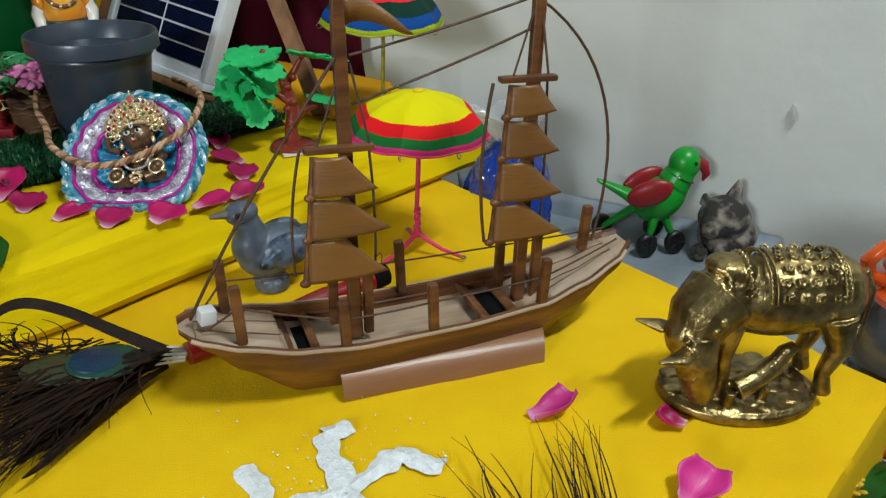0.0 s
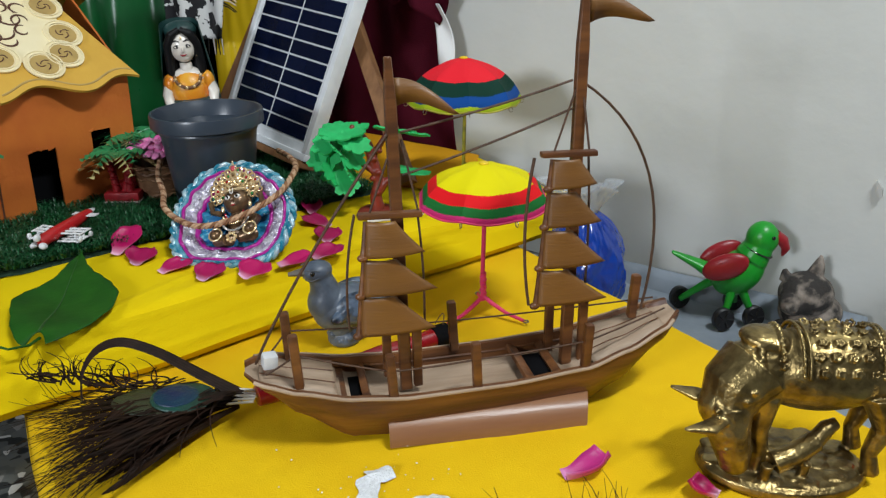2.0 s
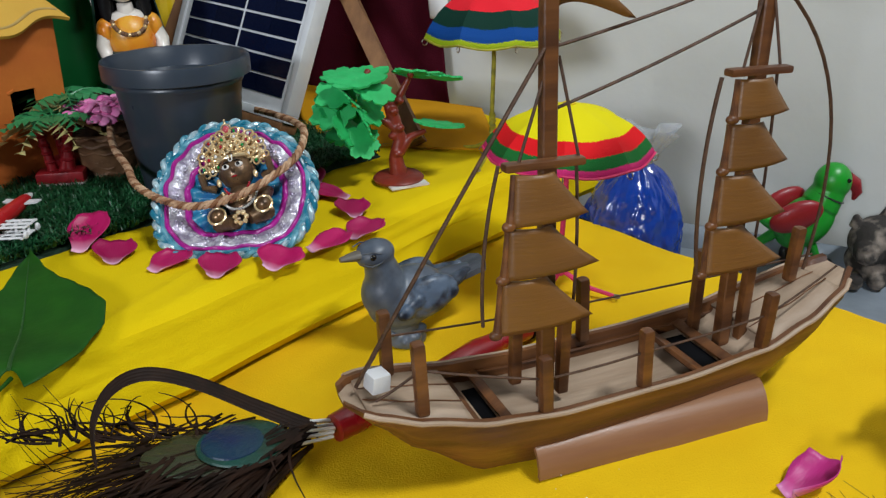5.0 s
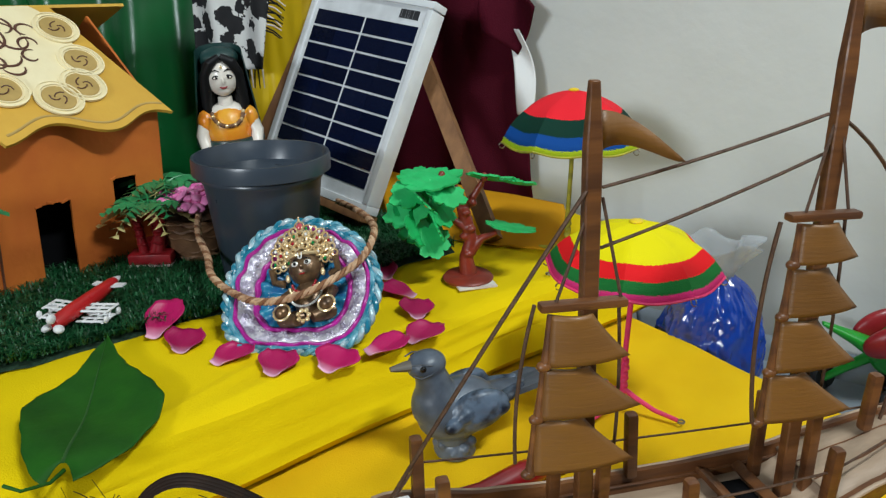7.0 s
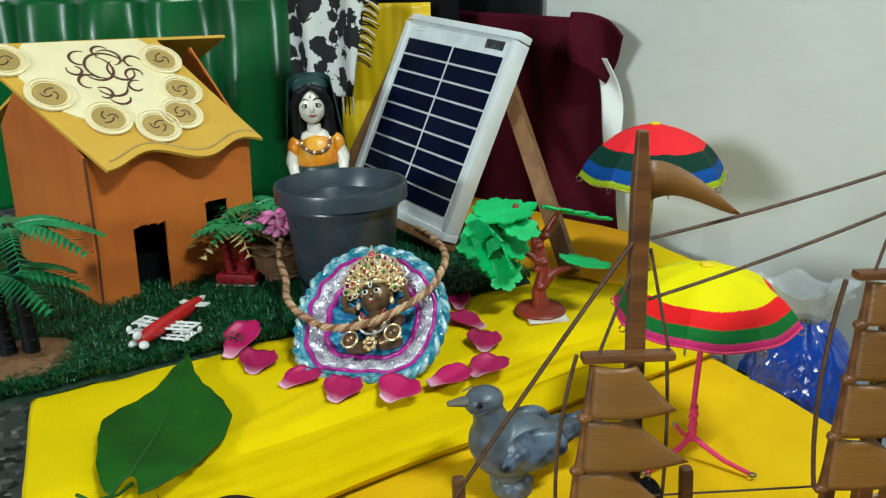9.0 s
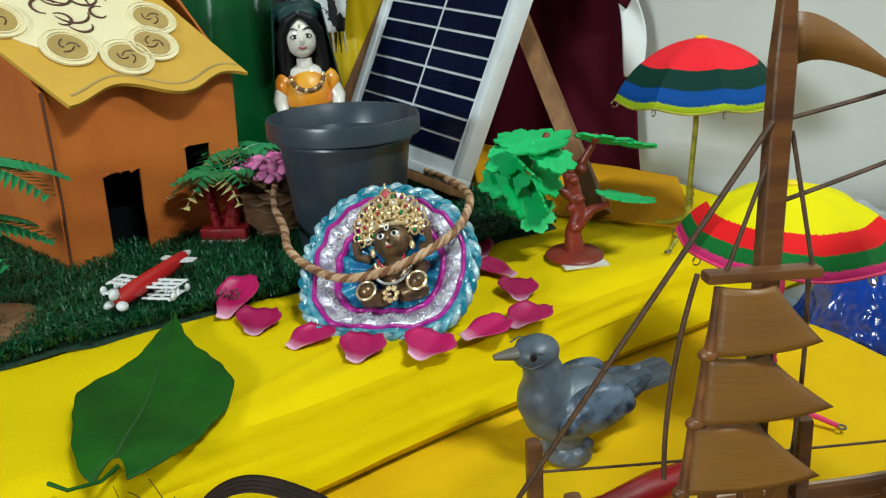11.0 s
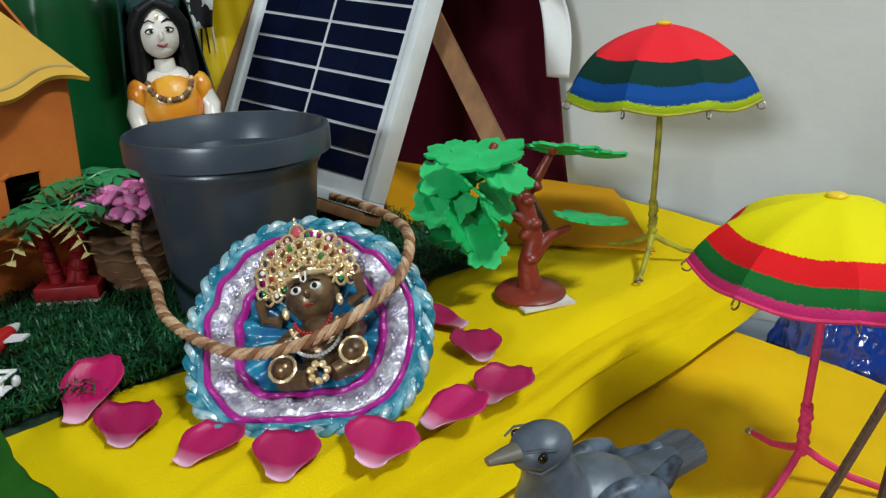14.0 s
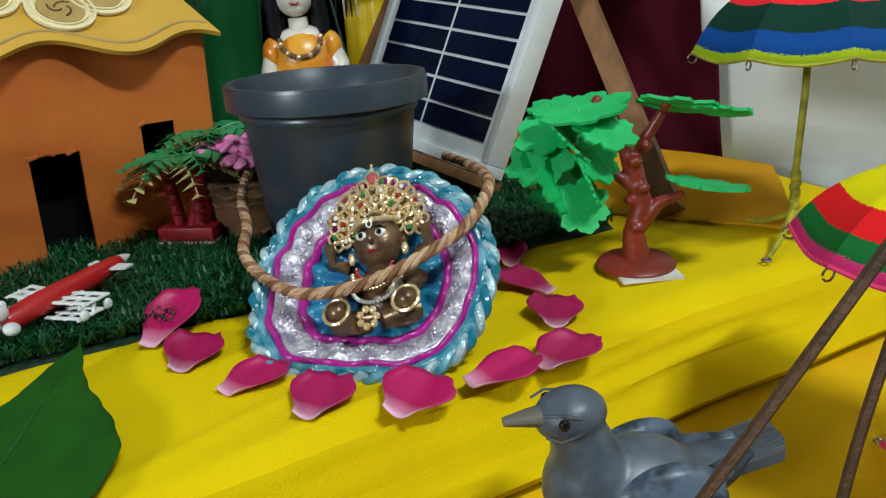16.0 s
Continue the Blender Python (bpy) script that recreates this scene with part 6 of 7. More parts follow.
for k in range(7):
    ball(bm, (-0.060 + 0.0016 * k - 0.009, -0.036 - 0.0008 * k, 0.082 - 0.0055 * k), 0.0032, seg=8)
for k in range(18):
    q = 2 * math.pi * k / 18
    ball(bm, (-0.047 + 0.016 * math.sin(q), -0.011 + 0.025 * math.cos(q), 0.092 + 0.022 * math.sin(q)), 0.0032, seg=8)
# saddle cloth relief: bands, beads, flowers
for x in (-0.006, 0.054):
    for k in range(23):
        q = radians(-75 + 150 * k / 22) + math.pi / 2
        ball(bm, (x, 0.0335 * math.cos(q), 0.105 + 0.0368 * math.sin(q)), 0.0020, seg=8)
    tube(bm, [(x + 0.005, 0.0330 * math.cos(q), 0.105 + 0.0365 * math.sin(q)) for q in (radians(10 + 160 * k / 20) for k in range(21))], 0.0016, 6)
for i in range(4):
    for j in range(8):
        q = radians(18 + 144 * j / 7)
        x = 0.006 + 0.0125 * i + 0.004 * (j % 2)
        c = Vector((x, 0.0332 * math.cos(q), 0.106 + 0.0362 * math.sin(q)))
        for m in range(5):
            ball(bm, c + Vector((0.0032 * math.cos(m * 1.257), 0.0026 * math.sin(m * 1.257) * math.sin(q), 0.0026 * math.sin(m * 1.257) * abs(math.cos(q)))), 0.0017, seg=6)
for k in range(12):
    q = radians(200 + 14 * k)
    ball(bm, (-0.046 + 0.012 * math.cos(q), -0.022 + 0.012 * math.cos(q), 0.096 + 0.020 * math.sin(q)), 0.0030, seg=8)
for k in range(14):
    q = radians(20 + 140 * k / 13)
    ball(bm, (-0.020, 0.028 * math.cos(q), 0.106 + 0.034 * math.sin(q)), 0.0026, seg=8)
    ball(bm, (-0.036, -0.002 + 0.026 * math.cos(q), 0.100 + 0.033 * math.sin(q)), 0.0034, seg=8)
# calf
tube(bm, [(-0.016, -0.026, 0.026), (0.002, -0.022, 0.033), (0.018, -0.018, 0.044)], [0.0105, 0.0095, 0.0090], 14)
tube(bm, [(0.018, -0.018, 0.044), (0.026, -0.016, 0.056), (0.034, -0.014, 0.060)], [0.0075, 0.0070, 0.0048], 12)
for x, y in ((-0.022, -0.032), (-0.016, -0.020), (0.010, -0.026), (0.016, -0.012)):
    tube(bm, [(x, y, 0.028), (x - 0.002, y, 0.012)], [0.0052, 0.0042], 10)
organic(single("brass_cow_statue", bm, M_BRASS, COW, "ornate brass statue of a cow and calf on an oval base", "statue"), 0.0011, 2)

# ---- parrot on wheels ----
parrot = thing("toy_parrot", pose(0.352, 1.050, FLOOR + 0.003) @ Matrix.Diagonal((1.06, 1.06, 1.14, 1)), "green plastic toy parrot with red wings on black wheels", "toy bird")
bm = bag()
ball(bm, (0.006, 0, 0.066), (0.036, 0.026, 0.0265), (0, -38, 0), 26)
ball(bm, (0.030, 0, 0.112), (0.0205, 0.019, 0.021), seg=24)
tube(bm, [(0.020, 0, 0.086), (0.029, 0, 0.104)], [0.022, 0.018], 18)
tube(bm, [(-0.018, 0, 0.060), (-0.046, 0, 0.074), (-0.080, 0, 0.088)], [0.020, 0.012, 0.004], 16, flat=0.55)
organic(part("body", bm, M_PARROT, parrot, "bright green plastic body"), 0.0013, 6)
for s in (-1, 1):
    bm = bag()
    ball(bm, (-0.014, s * 0.0215, 0.080), (0.030, 0.009, 0.0165), (0, -24, s * 8), 20)
    ball(bm, (-0.026, s * 0.0190, 0.078), (0.016, 0.006, 0.009), (0, -20, s * 10), 16)
    organic(part("wing", bm, M_PARROTRED, parrot, "dark red folded wing"), 0.0013, 4)
    bm = bag()
    ball(bm, (0.040, s * 0.0165, 0.118), 0.0024, seg=12)
    part("eye", bm, M_EYE, parrot)
bm = bag()
tube(bm, [(0.045, 0, 0.116), (0.055, 0, 0.110), (0.060, 0, 0.100), (0.057, 0, 0.091)], [0.0095, 0.0090, 0.0065, 0.0020], 14, flat=0.8)
part("beak", bm, M_PARROTRED, parrot, "hooked red beak")
bm = bag()
lathe(bm, [(0.0195, 0), (0.0205, 0.001), (0.0195, 0.002)], 30)
o = part("collar", bm, M_EYE, parrot)
o.matrix_basis = pose(0.026, 0, 0.096, 0, 22, 0)
for x, y, lx, ly in ((-0.010, -0.030, 0.000, -0.012), (0.030, -0.016, 0.010, -0.008), (-0.060, 0.030, -0.022, 0.006), (0.012, 0.034, 0.006, 0.012)):
    bm = bag()
    tube(bm, [(lx, ly, 0.052), ((x + lx) / 2, (y + ly) / 2, 0.032), (x, y * 0.8, 0.0145)], [0.0065, 0.0050, 0.0040], 10)
    part("leg", bm, M_PARROT, parrot)
    bm = bag()
    lathe(bm, [(0.0, -0.005), (0.009, -0.005), (0.0125, -0.0055), (0.0145, -0.003), (0.0145, 0.003), (0.0125, 0.0055), (0.009, 0.005), (0.0, 0.005)], 28)
    wheel = part("wheel", bm, M_TYRE, parrot, "black plastic wheel")
    wheel.matrix_basis = pose(x, y, 0.0145, 82, 0, 20)
    for k in range(5):
        bm = bag()
        tube(bm, [(0.003 * math.cos(k * 1.257), 0.003 * math.sin(k * 1.257), 0.0055), (0.011 * math.cos(k * 1.257), 0.011 * math.sin(k * 1.257), 0.0060)], 0.0010, 6)
        part("spoke", bm, M_TYRE, wheel)

# ---- cat figurine ----
bm = bag()
ball(bm, (0.0, 0.0, 0.056), (0.036, 0.032, 0.032), seg=24)
ball(bm, (-0.018, -0.018, 0.050), (0.020, 0.016, 0.018), seg=18)
ball(bm, (0.012, 0.010, 0.026), (0.042, 0.034, 0.030), seg=22)
tube(bm, [(0.008, 0.006, 0.078), (0.012, 0.006, 0.098), (0.013, 0.006, 0.112)], [0.013, 0.008, 0.002], 12)
tube(bm, [(-0.026, 0.008, 0.074), (-0.030, 0.008, 0.088)], [0.010, 0.003], 12)
for s in (-1, 1):
    ball(bm, (-0.018 + s * 0.014, -0.020, 0.012), (0.011, 0.014, 0.012), seg=14)
ball(bm, (-0.024, -0.032, 0.046), (0.0075, 0.006, 0.006), seg=12)
organic(single("cat_figurine", bm, M_FUR, (0.447, 1.035, FLOOR + 0.002, 0, 0, 0), "mottled grey and brown cat figurine by the wall", "figurine"), 0.0016, 2)

# ---- lantern ----
lantern = thing("orange_lantern", pose(0.518, 0.678, FLOOR) @ Matrix.Scale(1.12, 4), "orange enamelled hurricane lantern standing on the terrazzo floor", "lantern")
bm = bag()
lathe(bm, [(0.0, 0.0), (0.055, 0.0), (0.059, 0.004), (0.059, 0.012), (0.056, 0.022), (0.050, 0.032), (0.040, 0.038), (0.0, 0.038)], 48)
part("base", bm, M_LANTERN, lantern)
bm = bag()
lathe(bm, [(0.034, 0.038), (0.050, 0.060), (0.056, 0.084), (0.050, 0.112), (0.038, 0.130), (0.036, 0.130), (0.048, 0.111), (0.054, 0.084), (0.048, 0.061), (0.032, 0.039)], 48)
part("globe", bm, M_SMOKE, lantern, "smoky dark glass globe")
bm = bag()
lathe(bm, [(0.0, 0.128), (0.046, 0.128), (0.049, 0.136), (0.037, 0.142), (0.037, 0.150), (0.041, 0.153), (0.041, 0.158), (0.032, 0.162), (0.032, 0.186), (0.028, 0.190), (0.0, 0.190)], 48)
part("chimney", bm, M_LANTERN, lantern)
bm = bag()
lathe(bm, [(0.0, 0.192), (0.034, 0.190), (0.036, 0.194), (0.026, 0.202), (0.0, 0.208)], 48)
part("cap", bm, M_LANTERN, lantern)
for s in (-1, 1):
    bm = bag()
    tube(bm, [(s * 0.030, 0, 0.172), (s * 0.050, 0, 0.176), (s * 0.060, 0, 0.164), (s * 0.056, 0, 0.150), (s * 0.040, 0, 0.145)], [0.0060, 0.0065, 0.0065, 0.0060, 0.0055], 12)
    part("ear_loop", bm, M_LANTERN, lantern)
# Black balls on the chimney stand in for shade inside its vents.
for k in range(6):
    bm = bag()
    a = k * math.pi / 3
    ball(bm, (0.0325 * math.cos(a), 0.0325 * math.sin(a), 0.174), (0.005, 0.005, 0.004), seg=10)
    part("vent_hole", bm, M_BLACK, lantern)

# leaves and a flower on the floor by the lantern
for k, (x, y, rz, l, w) in enumerate(((0.412, 0.540, 20, 0.11, 0.030), (0.440, 0.565, -35, 0.10, 0.028), (0.475, 0.540, 75, 0.10, 0.032), (0.420, 0.500, -70, 0.09, 0.026))):
    bm = bag()
    sheet(bm, 8, 16, lambda u, v, l=l, w=w: Vector(((u - 0.5) * 2 * w * math.sin(math.pi * (0.04 + 0.93 * v)) ** 0.8, (v - 0.5) * l, 0.004 + 0.16 * abs(u - 0.5) * w + 0.018 * math.sin(math.pi * v))))
    thicken(single("green_leaf", bm, M_LEAF, (x, y, FLOOR + 0.002 + 0.006 * k, 0, 0, rz), "broad green leaf lying on the terrazzo floor", "leaf", "leaves on the floor"), 0.0008)
bm = bag()
for k in range(40):
    a, r = k * 2.4, 0.0018 * math.sqrt(k) * 2.2
    ball(bm, (r * math.cos(a), r * math.sin(a), 0.014 - 0.010 * (r / 0.025) ** 2), (0.0048, 0.0030, 0.0026), (0, -30, math.degrees(a)), 8)
single("yellow_flower", bm, M_FLOWERYELLOW, (0.405, 0.555, FLOOR + 0.030), "small yellow marigold lying among the green leaves", "flower")

# ---- blue polythene bag ----
bagged = thing("blue_plastic_bag", (0.146, 1.046, FLOOR + 0.002), "crumpled shiny blue polythene bag tied at the top by the wall", "plastic bag")
bm = bag()


def bag_pt(u, v):
    a = 2 * math.pi * u
    r = 0.060 * math.sin(math.pi * min(0.96, 0.16 + 0.80 * v)) ** 0.62
    fold = 1 + 0.14 * noise.noise((2.2 * math.cos(a), 2.2 * math.sin(a), 3 * v)) + 0.10 * abs(noise.noise((4 * math.cos(a), 4 * math.sin(a), 6 * v))) + 0.04 * noise.noise((11 * math.cos(a), 11 * math.sin(a), 15 * v))
    return Vector((r * fold * math.cos(a), 0.85 * r * fold * math.sin(a), 0.156 * v + 0.003 * noise.noise((4 * a, 6 * v, 1))))


sheet(bm, 140, 90, bag_pt)
bmesh.ops.remove_doubles(bm, verts=bm.verts, dist=1e-6)
bm.faces.new([v for v in sorted((v for v in bm.verts if v.co.z < 0.0045 and v.is_boundary), key=lambda v: math.atan2(v.co.y, v.co.x))])
part("bag_body", bm, M_BLUEBAG, bagged)
bm = bag()
sheet(bm, 60, 14, lambda u, v: Vector(((0.016 + 0.036 * v ** 1.4 * (1 + 0.3 * math.sin(9 * 2 * math.pi * u))) * math.cos(2 * math.pi * u) - 0.012 * v, (0.012 + 0.020 * v ** 1.4) * math.sin(2 * math.pi * u), 0.150 + 0.046 * v + 0.006 * math.sin(5 * 2 * math.pi * u) * v)))
thicken(part("bag_neck", bm, M_CLEARBAG, bagged, "crumpled clear film gathered at the neck"), 0.0006)


# ---- toy palms, basket, biplane ----
def frond(bm, base, yaw, length, rise, droop, width, mi=0, n=9):
    """A feathered palm leaf: curved rib with paired leaflets."""
    ca, sa = math.cos(yaw), math.sin(yaw)

    def rib(t):
        r = length * t
        return base + Vector((r * ca, r * sa, rise * t - droop * t * t))

    tube(bm, [rib(k / 8) for k in range(9)], [0.0009 * (1 - 0.7 * k / 8) for k in range(9)], 5, mi=mi)
    for k in range(n):
        t = 0.16 + 0.80 * k / (n - 1)
        p = rib(t)
        lw = width * math.sin(math.pi * (0.18 + 0.75 * t)) ** 0.7
        for s in (-1, 1):
            tip = p + Vector((ca * 0.45 * lw - s * sa * lw, sa * 0.45 * lw + s * ca * lw, -0.35 * lw))
            w = Vector((ca, sa, 0)) * (0.09 * length / n * 6.4)
            a, b, c, d = bm.verts.new(p - w), bm.verts.new(p + w), bm.verts.new(tip), bm.verts.new(p.lerp(tip, 0.5) + w + Vector((0, 0, 0.0006)))
            bm.faces.new((a, b, d, c)).material_index = mi


def small_palm(m, label, seed, cream=True):
    rg = random.Random(seed)
    p = thing("toy_palm", m, label, "toy palm tree", "small toy palms")
    bm = bag()
    box(bm, (0, 0, 0.005), (0.034, 0.018, 0.009), (0, 0, 0), 0.001)
    part("base", bm, M_PARROTRED, p, "dull red plastic base")
    bm = bag()
    box(bm, (0, -0.0005, 0.0006), (0.0345, 0.0185, 0.0016))
    part("base_rim", bm, M_PAPER, p)
    for x, h, lean in ((-0.006, 0.036, -0.004), (0.006, 0.040, 0.004), (0.002, 0.044, 0.012)):
        bm = bag()
        tube(bm, [(x, 0, 0.008), (x + lean * 0.5, 0.001, 0.008 + h * 0.5), (x + lean, 0.001, h + 0.004)], [0.0042, 0.0034, 0.0030], 10)
        for k in range(5):
            ball(bm, (x + lean * k / 5, 0, 0.010 + h * k / 5.5), (0.0044, 0.0044, 0.0018), seg=10)
        part("trunk", bm, M_PARROTRED, p)
    for k in range(7):
        bm = bag()
        yaw = k * 2 * math.pi / 7 + rg.uniform(-0.2, 0.2)
        frond(bm, Vector((0.002, 0.001, 0.048)), yaw, 0.034, 0.022, 0.024, 0.012, n=6)
        part("frond", bm, M_PALMLEAF, p)
    for k in range(4 if cream else 0):
        bm = bag()
        frond(bm, Vector((0.0, -0.002, 0.047)), k * 1.1 + 3.2, 0.036, 0.014, 0.028, 0.011, n=6)
        part("cream_frond", bm, M_PALMYELLOW, p, "pale cream frond")
    return p


small_palm(pose(-0.500, 0.950, GRASS + 0.003, 0, 0, 12) @ Matrix.Scale(1.42, 4), "small toy palm with green and cream fronds on the grass", 1)
small_palm(pose(-0.510, 1.005, GRASS + 0.003, 0, 0, 40) @ Matrix.Scale(1.6, 4), "small toy palm with pale fronds beside the flower basket", 2)
palm = thing("toy_palm", pose(-0.592, 0.712, GRASS) @ Matrix.Scale(1.28, 4), "tall toy palm with glossy green fronds on a round base", "toy palm tree", "tall toy palms")
bm = bag()
lathe(bm, [(0.0, 0.0), (0.036, 0.0), (0.037, 0.003), (0.030, 0.006), (0.0, 0.008)], 36)
part("base", bm, M_BASKET, palm)
for x, y, h in ((0.004, 0.004, 0.108), (-0.010, -0.004, 0.072)):
    bm = bag()
    tube(bm, [(x, y, 0.004), (x - 0.002, y, h * 0.5), (x + 0.001, y, h)], [0.0062, 0.0048, 0.0040], 10)
    for k in range(10):
        ball(bm, (x, y, 0.008 + (h - 0.010) * k / 10), (0.0060 - 0.0001 * k, 0.0060 - 0.0001 * k, 0.0022), seg=10)
    part("trunk", bm, M_HAIR, palm, "dark ringed trunk")
    for k in range(8):
        bm = bag()
        frond(bm, Vector((x, y, h - 0.002)), k * math.pi / 4 + h * 30, 0.062, 0.018, 0.036, 0.017, n=13)
        part("frond", bm, M_PALMLEAF, palm)
basket = thing("flower_basket", pose(-0.464, 0.990, GRASS) @ Matrix.Scale(1.5, 4), "small woven cane basket with pink cloth flowers", "flower basket")
bm = bag()
lathe(bm, [(0.0, 0.0), (0.017, 0.0), (0.022, 0.012), (0.024, 0.030), (0.025, 0.034), (0.022, 0.034), (0.020, 0.030), (0.018, 0.012), (0.0, 0.006)], 30)
bk = part("cane_body", bm, M_BASKET, basket)
for k in range(6):
    bm = bag()
    r = 0.0185 + 0.0011 * k
    tube(bm, [(r * math.cos(a), r * math.sin(a), 0.004 + 0.0055 * k + 0.0011 * math.sin(9 * a + k * math.pi)) for a in (j * math.pi / 20 for j in range(41))], 0.0017, 6, caps=False)
    part("cane_ring", bm, M_BASKET, bk)
rng = random.Random(4)
for k in range(12):
    a, r = k * 2.4, 0.008 * math.sqrt(k) * 0.85
    c = Vector((r * math.cos(a), r * math.sin(a), 0.052 - 14 * r * r))
    bm = bag()
    for j in range(7):
        b = j * 0.9
        ball(bm, c + Vector((0.0055 * math.cos(b), 0.0055 * math.sin(b), 0.001 * (j % 3))), (0.0058, 0.0044, 0.0026), (rng.uniform(-35, 35), rng.uniform(-35, 35), math.degrees(b)), 8)
    part("flower", bm, M_FLOWER, basket, "pink cloth flower")

plane = thing("toy_biplane", pose(-0.486, 0.800, GRASS + 0.011, 0, 0, 89) @ Matrix.Scale(0.84, 4), "red and white plastic toy biplane lying on the grass", "toy plane")
bm = bag()
tube(bm, [(-0.060, 0, 0.008), (-0.054, 0, 0.008), (-0.030, 0, 0.009), (0.020, 0, 0.010), (0.050, 0, 0.012), (0.058, 0, 0.013)], [0.006, 0.0085, 0.0095, 0.0090, 0.0070, 0.0050], 16)
part("fuselage", bm, M_PLANERED, plane, "red plastic fuselage")
bm = bag()
tube(bm, [(0.057, 0, 0.013), (0.066, 0, 0.0135), (0.070, 0, 0.0138)], [0.0052, 0.0028, 0.0008], 14)
part("nose", bm, M_WHITEPLASTIC, plane, "pale cone tip")
for s in (-1, 1):
    for z, x0 in ((0.000, -0.020), (0.009, -0.012)):
        bm = bag()
        for dx, w in ((-0.010, 0.0026), (0.0, 0.0018), (0.010, 0.0026)):
            box(bm, (x0 + dx, s * 0.024, z), (0.0040, 0.034, 0.0022), (0, 0, s * (-8 + 5 * w)), 0.0005)
        for q in (0.014, 0.026, 0.039):
            box(bm, (x0, s * q, z), (0.026, 0.003, 0.0020), (0, 0, 0), 0.0005)
        organic(part("wing", bm, M_WHITEPLASTIC, plane, "white lattice wing"), 0.0006, 1)
    for q in (0.024, 0.038):
        bm = bag()
        tube(bm, [(-0.016, s * q, -0.001), (-0.012, s * q, 0.011)], 0.0014, 8)
        part("wing_strut", bm, M_WHITEPLASTIC, plane)
    for x in (-0.028, -0.004):
        bm = bag()
        ball(bm, (x, s * 0.042, 0.003), (0.0042, 0.0026, 0.0045), seg=12)
        part("wing_tip", bm, M_WHITEPLASTIC, plane)
    bm = bag()
    slab(bm, [(0.036, s * 0.004), (0.050, s * 0.004), (0.052, s * 0.020), (0.042, s * 0.020)], 0.0018, lambda x, y: 0.012)
    part("tail_wing", bm, M_WHITEPLASTIC, plane)
for k in range(3):
    bm = bag()
    a = radians(90 + 120 * k)
    ball(bm, (-0.062, 0.0085 * math.cos(a), 0.008 + 0.0075 * math.sin(a)), (0.0065, 0.0058, 0.0042), (math.degrees(a), 0, 0), 14)
    part("propeller_blade", bm, M_WHITEPLASTIC, plane, "pinkish white blade")

# ---- painted lady doll ----
DOLL = pose(-0.456, 1.110, GRASS, 0, -3, 27) @ Matrix.Diagonal((0.99, 0.99, 1.02, 1))
bm = bag()
lathe(bm, [(0.0, 0.0), (0.050, 0.0), (0.052, 0.006), (0.044, 0.040), (0.034, 0.075), (0.030, 0.090), (0.0, 0.092)], 32, mi=2)
ball(bm, (0, 0, 0.100), (0.029, 0.024, 0.032), seg=24, mi=3)
ball(bm, (0, 0.004, 0.123), (0.025, 0.017, 0.012), seg=20, mi=0)
tube(bm, [(0, 0, 0.120), (0, 0, 0.142)], [0.0105, 0.0090], 14, mi=0)
ball(bm, (0, -0.003, 0.1655), (0.0192, 0.0185, 0.0232), seg=26, mi=0)
ball(bm, (0, -0.008, 0.1520), (0.0110, 0.0100, 0.0090), seg=18, mi=0)
ball(bm, (0, 0.007, 0.172), (0.0240, 0.0190, 0.0262), seg=26, mi=1)
ball(bm, (0, -0.0222, 0.1625), (0.0020, 0.0026, 0.0044), seg=10, mi=0)
for s in (-1, 1):
    # locks of hair parted in the middle, falling past the ears
    tube(bm, [(s * 0.001, -0.014, 0.191), (s * 0.013, -0.0165, 0.184), (s * 0.0205, -0.010, 0.170), (s * 0.0215, -0.004, 0.150), (s * 0.0235, -0.002, 0.132), (s * 0.020, -0.004, 0.116)],
         [0.004, 0.0062, 0.0066, 0.0072, 0.0066, 0.0025], 12, mi=1)
    ball(bm, (s * 0.0200, 0.008, 0.146), (0.0100, 0.012, 0.028), seg=16, mi=1)
    tube(bm, [(s * 0.024, 0, 0.118), (s * 0.034, -0.004, 0.096), (s * 0.031, -0.018, 0.078), (s * 0.012, -0.030, 0.074)], [0.011, 0.009, 0.0075, 0.006], 12, mi=0)
    ball(bm, (s * 0.027, 0, 0.112), (0.0115, 0.013, 0.016), seg=16, mi=3)
    ball(bm, (s * 0.0075, -0.0196, 0.1672), (0.0052, 0.0016, 0.0026), (0, s * 6, 0), 12, mi=1)
    ball(bm, (s * 0.0075, -0.0204, 0.1668), (0.0040, 0.0014, 0.0016), (0, s * 6, 0), 12, mi=0)
    ball(bm, (s * 0.0072, -0.0216, 0.1670), (0.0016, 0.0008, 0.0017), seg=10, mi=1)
    tube(bm, [(s * 0.0030, -0.0207, 0.1738), (s * 0.0080, -0.0198, 0.1762), (s * 0.0130, -0.0160, 0.1738)], [0.0005, 0.0008, 0.0004], 6, mi=1)
    ball(bm, (s * 0.0195, -0.009, 0.153), (0.0026, 0.0026, 0.0040), seg=10, mi=4)
tube(bm, [(-0.0052, -0.0182, 0.1560), (-0.0020, -0.0198, 0.1542), (0.0020, -0.0198, 0.1542), (0.0052, -0.0182, 0.1560)], [0.0005, 0.0012, 0.0012, 0.0005], 6, mi=5)
ball(bm, (0, -0.0205, 0.1790), (0.0014, 0.0012, 0.0022), seg=8, mi=4)
for k in range(17):
    q = math.pi * k / 16
    ball(bm, (0.019 * math.cos(q), -0.018 - 0.006 * math.sin(q), 0.124 - 0.016 * math.sin(q)), 0.0028, seg=8, mi=6 if k % 3 else 4)
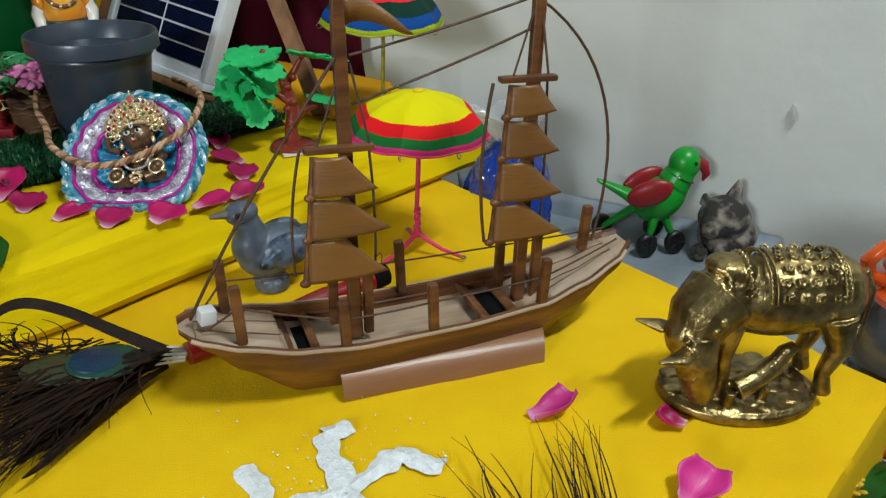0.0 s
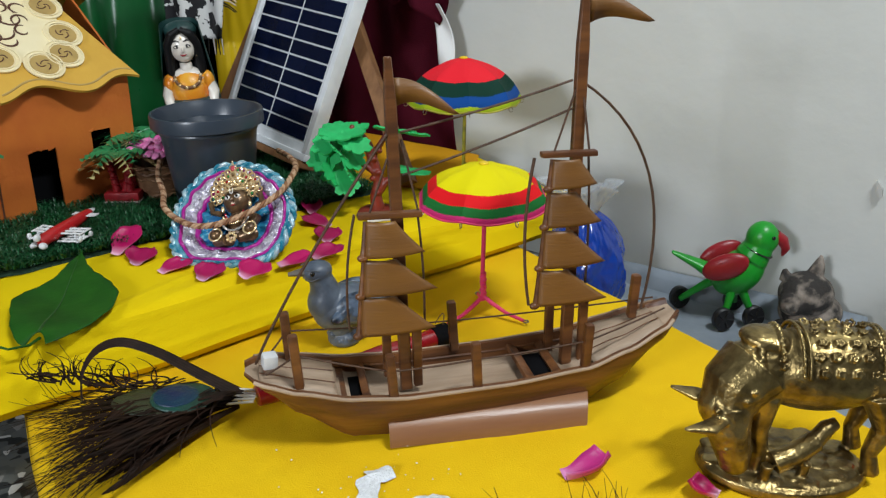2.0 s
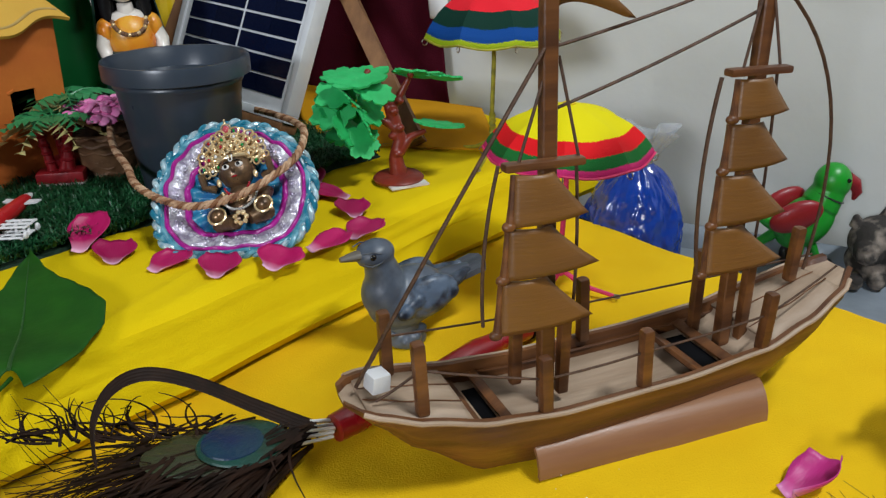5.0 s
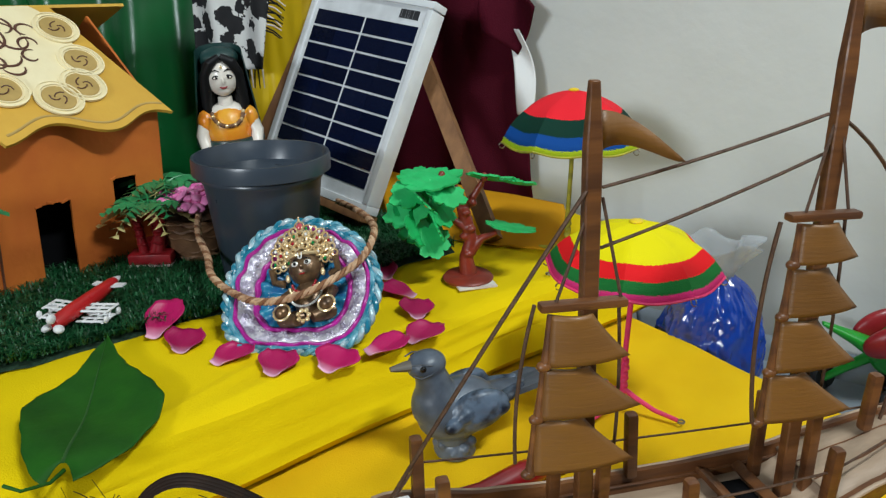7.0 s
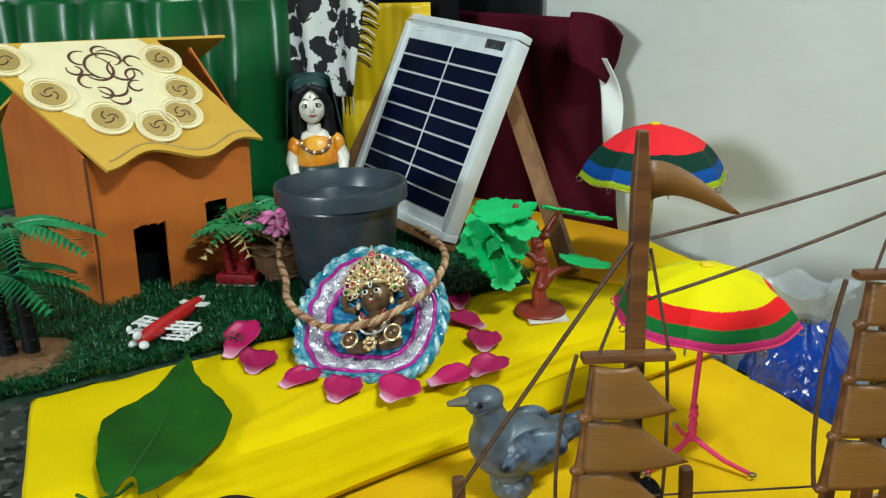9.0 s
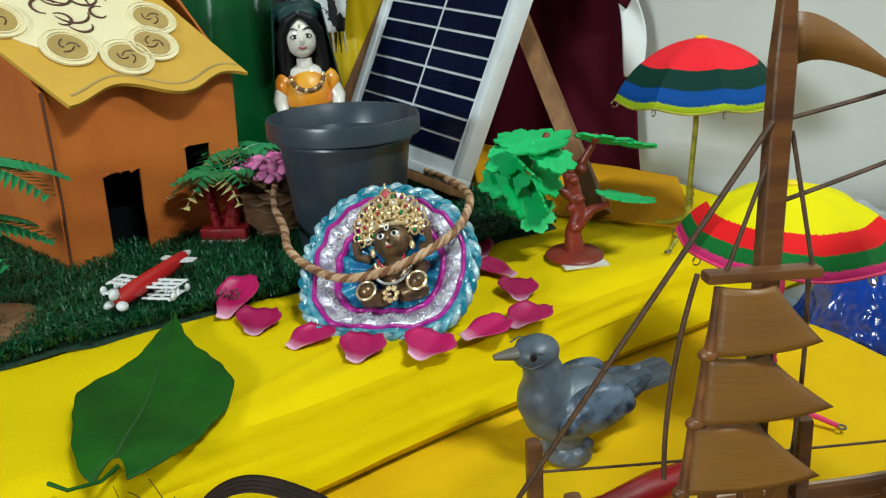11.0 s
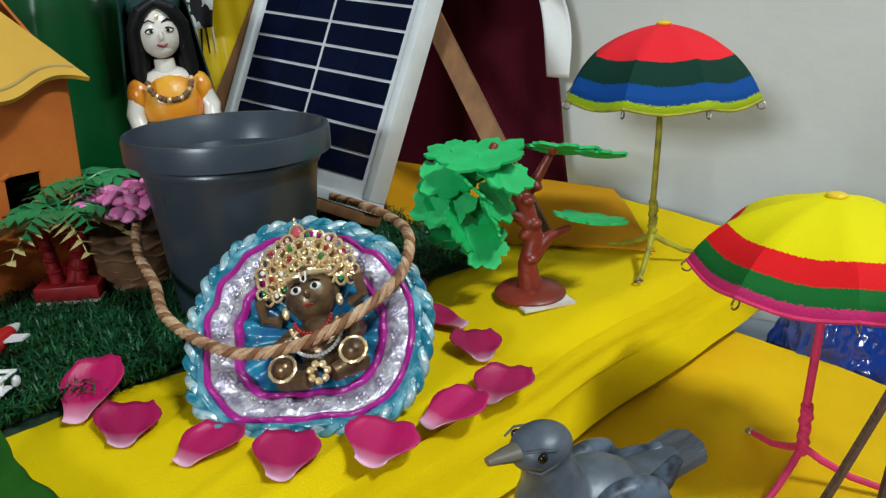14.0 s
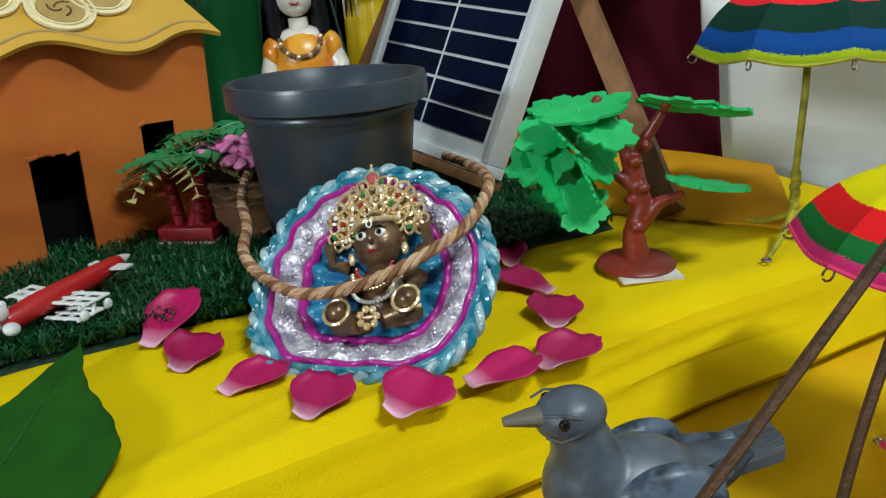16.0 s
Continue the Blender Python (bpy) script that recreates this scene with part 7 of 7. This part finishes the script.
sheet(bm, 26, 14, lambda u, v: Vector((0.029 * math.cos(math.pi * (u * 1.2 - 0.1)) * (1 + 0.5 * v), 0.006 + 0.022 * math.sin(math.pi * (u * 1.2 - 0.1)), 0.204 - 0.110 * v - 0.012 * abs(2 * u - 1) ** 2)), mi=2)
ball(bm, (0, 0.013, 0.187), (0.0245, 0.021, 0.014), seg=20, mi=2)
for v in bm.verts:
    # a tall skirt lifts the bust above the pot
    v.co.z += 0.027 * smooth01(v.co.z / 0.04)
single("lady_doll", bm, [M_SKIN, M_HAIR, M_VEIL, M_ORANGEDRESS, M_GOLD, M_PARROTRED, M_BASKET], DOLL, "painted porcelain lady doll in an orange dress with a dark veil", "doll")


# ---- draped cloths behind ----
def drape(name, p0, p1, z0, z1, depth, waves, material, label, seed=0, lean=0.0, top=None, nu=110, nv=40, skew=0.0):
    p0, p1 = Vector((*p0, 0)), Vector((*p1, 0))
    d = (p1 - p0).normalized()
    s = Vector((d.y, -d.x, 0))
    bm = bag()

    def fn(u, v):
        zt = z1 + (top(u) if top else 0.0)
        z = z0 + (zt - z0) * v
        off = depth * (math.sin(2 * math.pi * waves * u + 1.6 * math.sin(3 * u + seed) + 0.7 * v) * (0.45 + 0.55 * (1 - v)) + 0.5 * fbm(u * 5, v * 2, seed, 1.0))
        return p0.lerp(p1, u) + d * (skew * u * (0.5 - v)) + s * (off + lean * (1 - v)) + Vector((0, 0, z))

    sheet(bm, nu, nv, fn)
    return thicken(single(name, bm, material, (0, 0, 0), label, "cloth"), 0.0015)


drape("green_satin_cloth", (-1.45, 1.20), (-0.535, 1.285), 0.075, 0.415, 0.030, 8.5, M_GREENCLOTH, "shiny dark green satin cloth hanging in folds behind the house", 1, 0.03)
drape("white_satin_cloth", (-1.45, 1.22), (-0.68, 1.295), 0.412, 0.62, 0.012, 5, M_WHITECLOTH, "white satin cloth hanging above the green cloth", 2)
drape("yellow_satin_cloth", (-0.51, 1.300), (-0.365, 1.306), 0.075, 0.400, 0.010, 1.5, M_YELLOWSATIN, "bright yellow satin cloth hanging behind the doll", 3)
drape("black_cloth", (-0.66, 1.322), (-0.33, 1.330), 0.075, 0.55, 0.006, 2, M_BLACK, "black cloth hanging behind the printed stole", 8)
drape("navy_cloth", tuple(on_wall(1.20, 0.016, 0).xy), tuple(on_wall(0.80, 0.012, 0).xy), 0.075, 0.420, 0.004, 2.2, M_HAIR, "very dark cloth hanging at the wall", 4)
drape("maroon_cloth", tuple(on_wall(1.06, 0.040, 0).xy), tuple(on_wall(0.662, 0.028, 0).xy), 0.072, 0.390, 0.012, 2.6, M_MAROON, "dark maroon cloth hung over a support by the wall", 5, 0.015, lambda u: -0.016 * u, skew=0.036)
bm = bag()
e0 = on_wall(0.622, 0.036, 0)
sheet(bm, 10, 24, lambda u, v: on_wall(0.696 - 0.028 * u - 0.010 * math.sin(3 * v) - 0.028 * (1 - v), 0.044 + 0.006 * math.sin(5 * v + 2 * u), 0.205 + 0.118 * v))
thicken(single("white_lining", bm, M_WHITECLOTH, (0, 0, 0), "strip of white lining at the maroon cloth's edge", "cloth"), 0.0015)
bm = bag()
sheet(bm, 14, 14, lambda u, v: on_wall(0.722 - 0.085 * u * (0.6 + 0.4 * v), 0.052 + 0.014 * math.sin(4 * u + 3 * v), 0.318 + 0.066 * v - 0.030 * u * u))
thicken(single("maroon_flap", bm, M_MAROON, (0, 0, 0), "folded maroon flap hanging over the cloth's corner", "cloth"), 0.003)
stole = thing("printed_stole", (-0.49, 1.235, 0.27), "black and white printed stole with a fringe hanging down", "stole")
inv = stole.matrix_world.inverted()


def stole_pt(u, v):
    x = -0.562 + 0.105 * u + 0.030 * v * u
    return Vector((x, 1.232 + 0.012 * math.sin(11 * u + 2 * v), 0.262 + 0.18 * v + 0.012 * u))


bm = bag()
sheet(bm, 40, 40, lambda u, v: inv @ stole_pt(u, v))
thicken(part("stole_cloth", bm, M_STOLE, stole), 0.0015)
rng = random.Random(6)
for k in range(46):
    v = k / 45
    p = stole_pt(1.0, v) if k > 12 else stole_pt(k / 12, 0)
    q = Vector((0.022 + rng.uniform(-0.004, 0.004), -0.004, -0.010 + rng.uniform(-0.006, 0.004))) if k > 12 else Vector((rng.uniform(-0.003, 0.003), -0.002, -0.026))
    bm = bag()
    tube(bm, [inv @ p, inv @ (p + q * 0.5 + Vector((0, 0, 0.002))), inv @ (p + q)], [0.0013, 0.0012, 0.0008], 5)
    part("fringe", bm, M_PAPER if k % 3 == 0 else M_HAIR, stole)
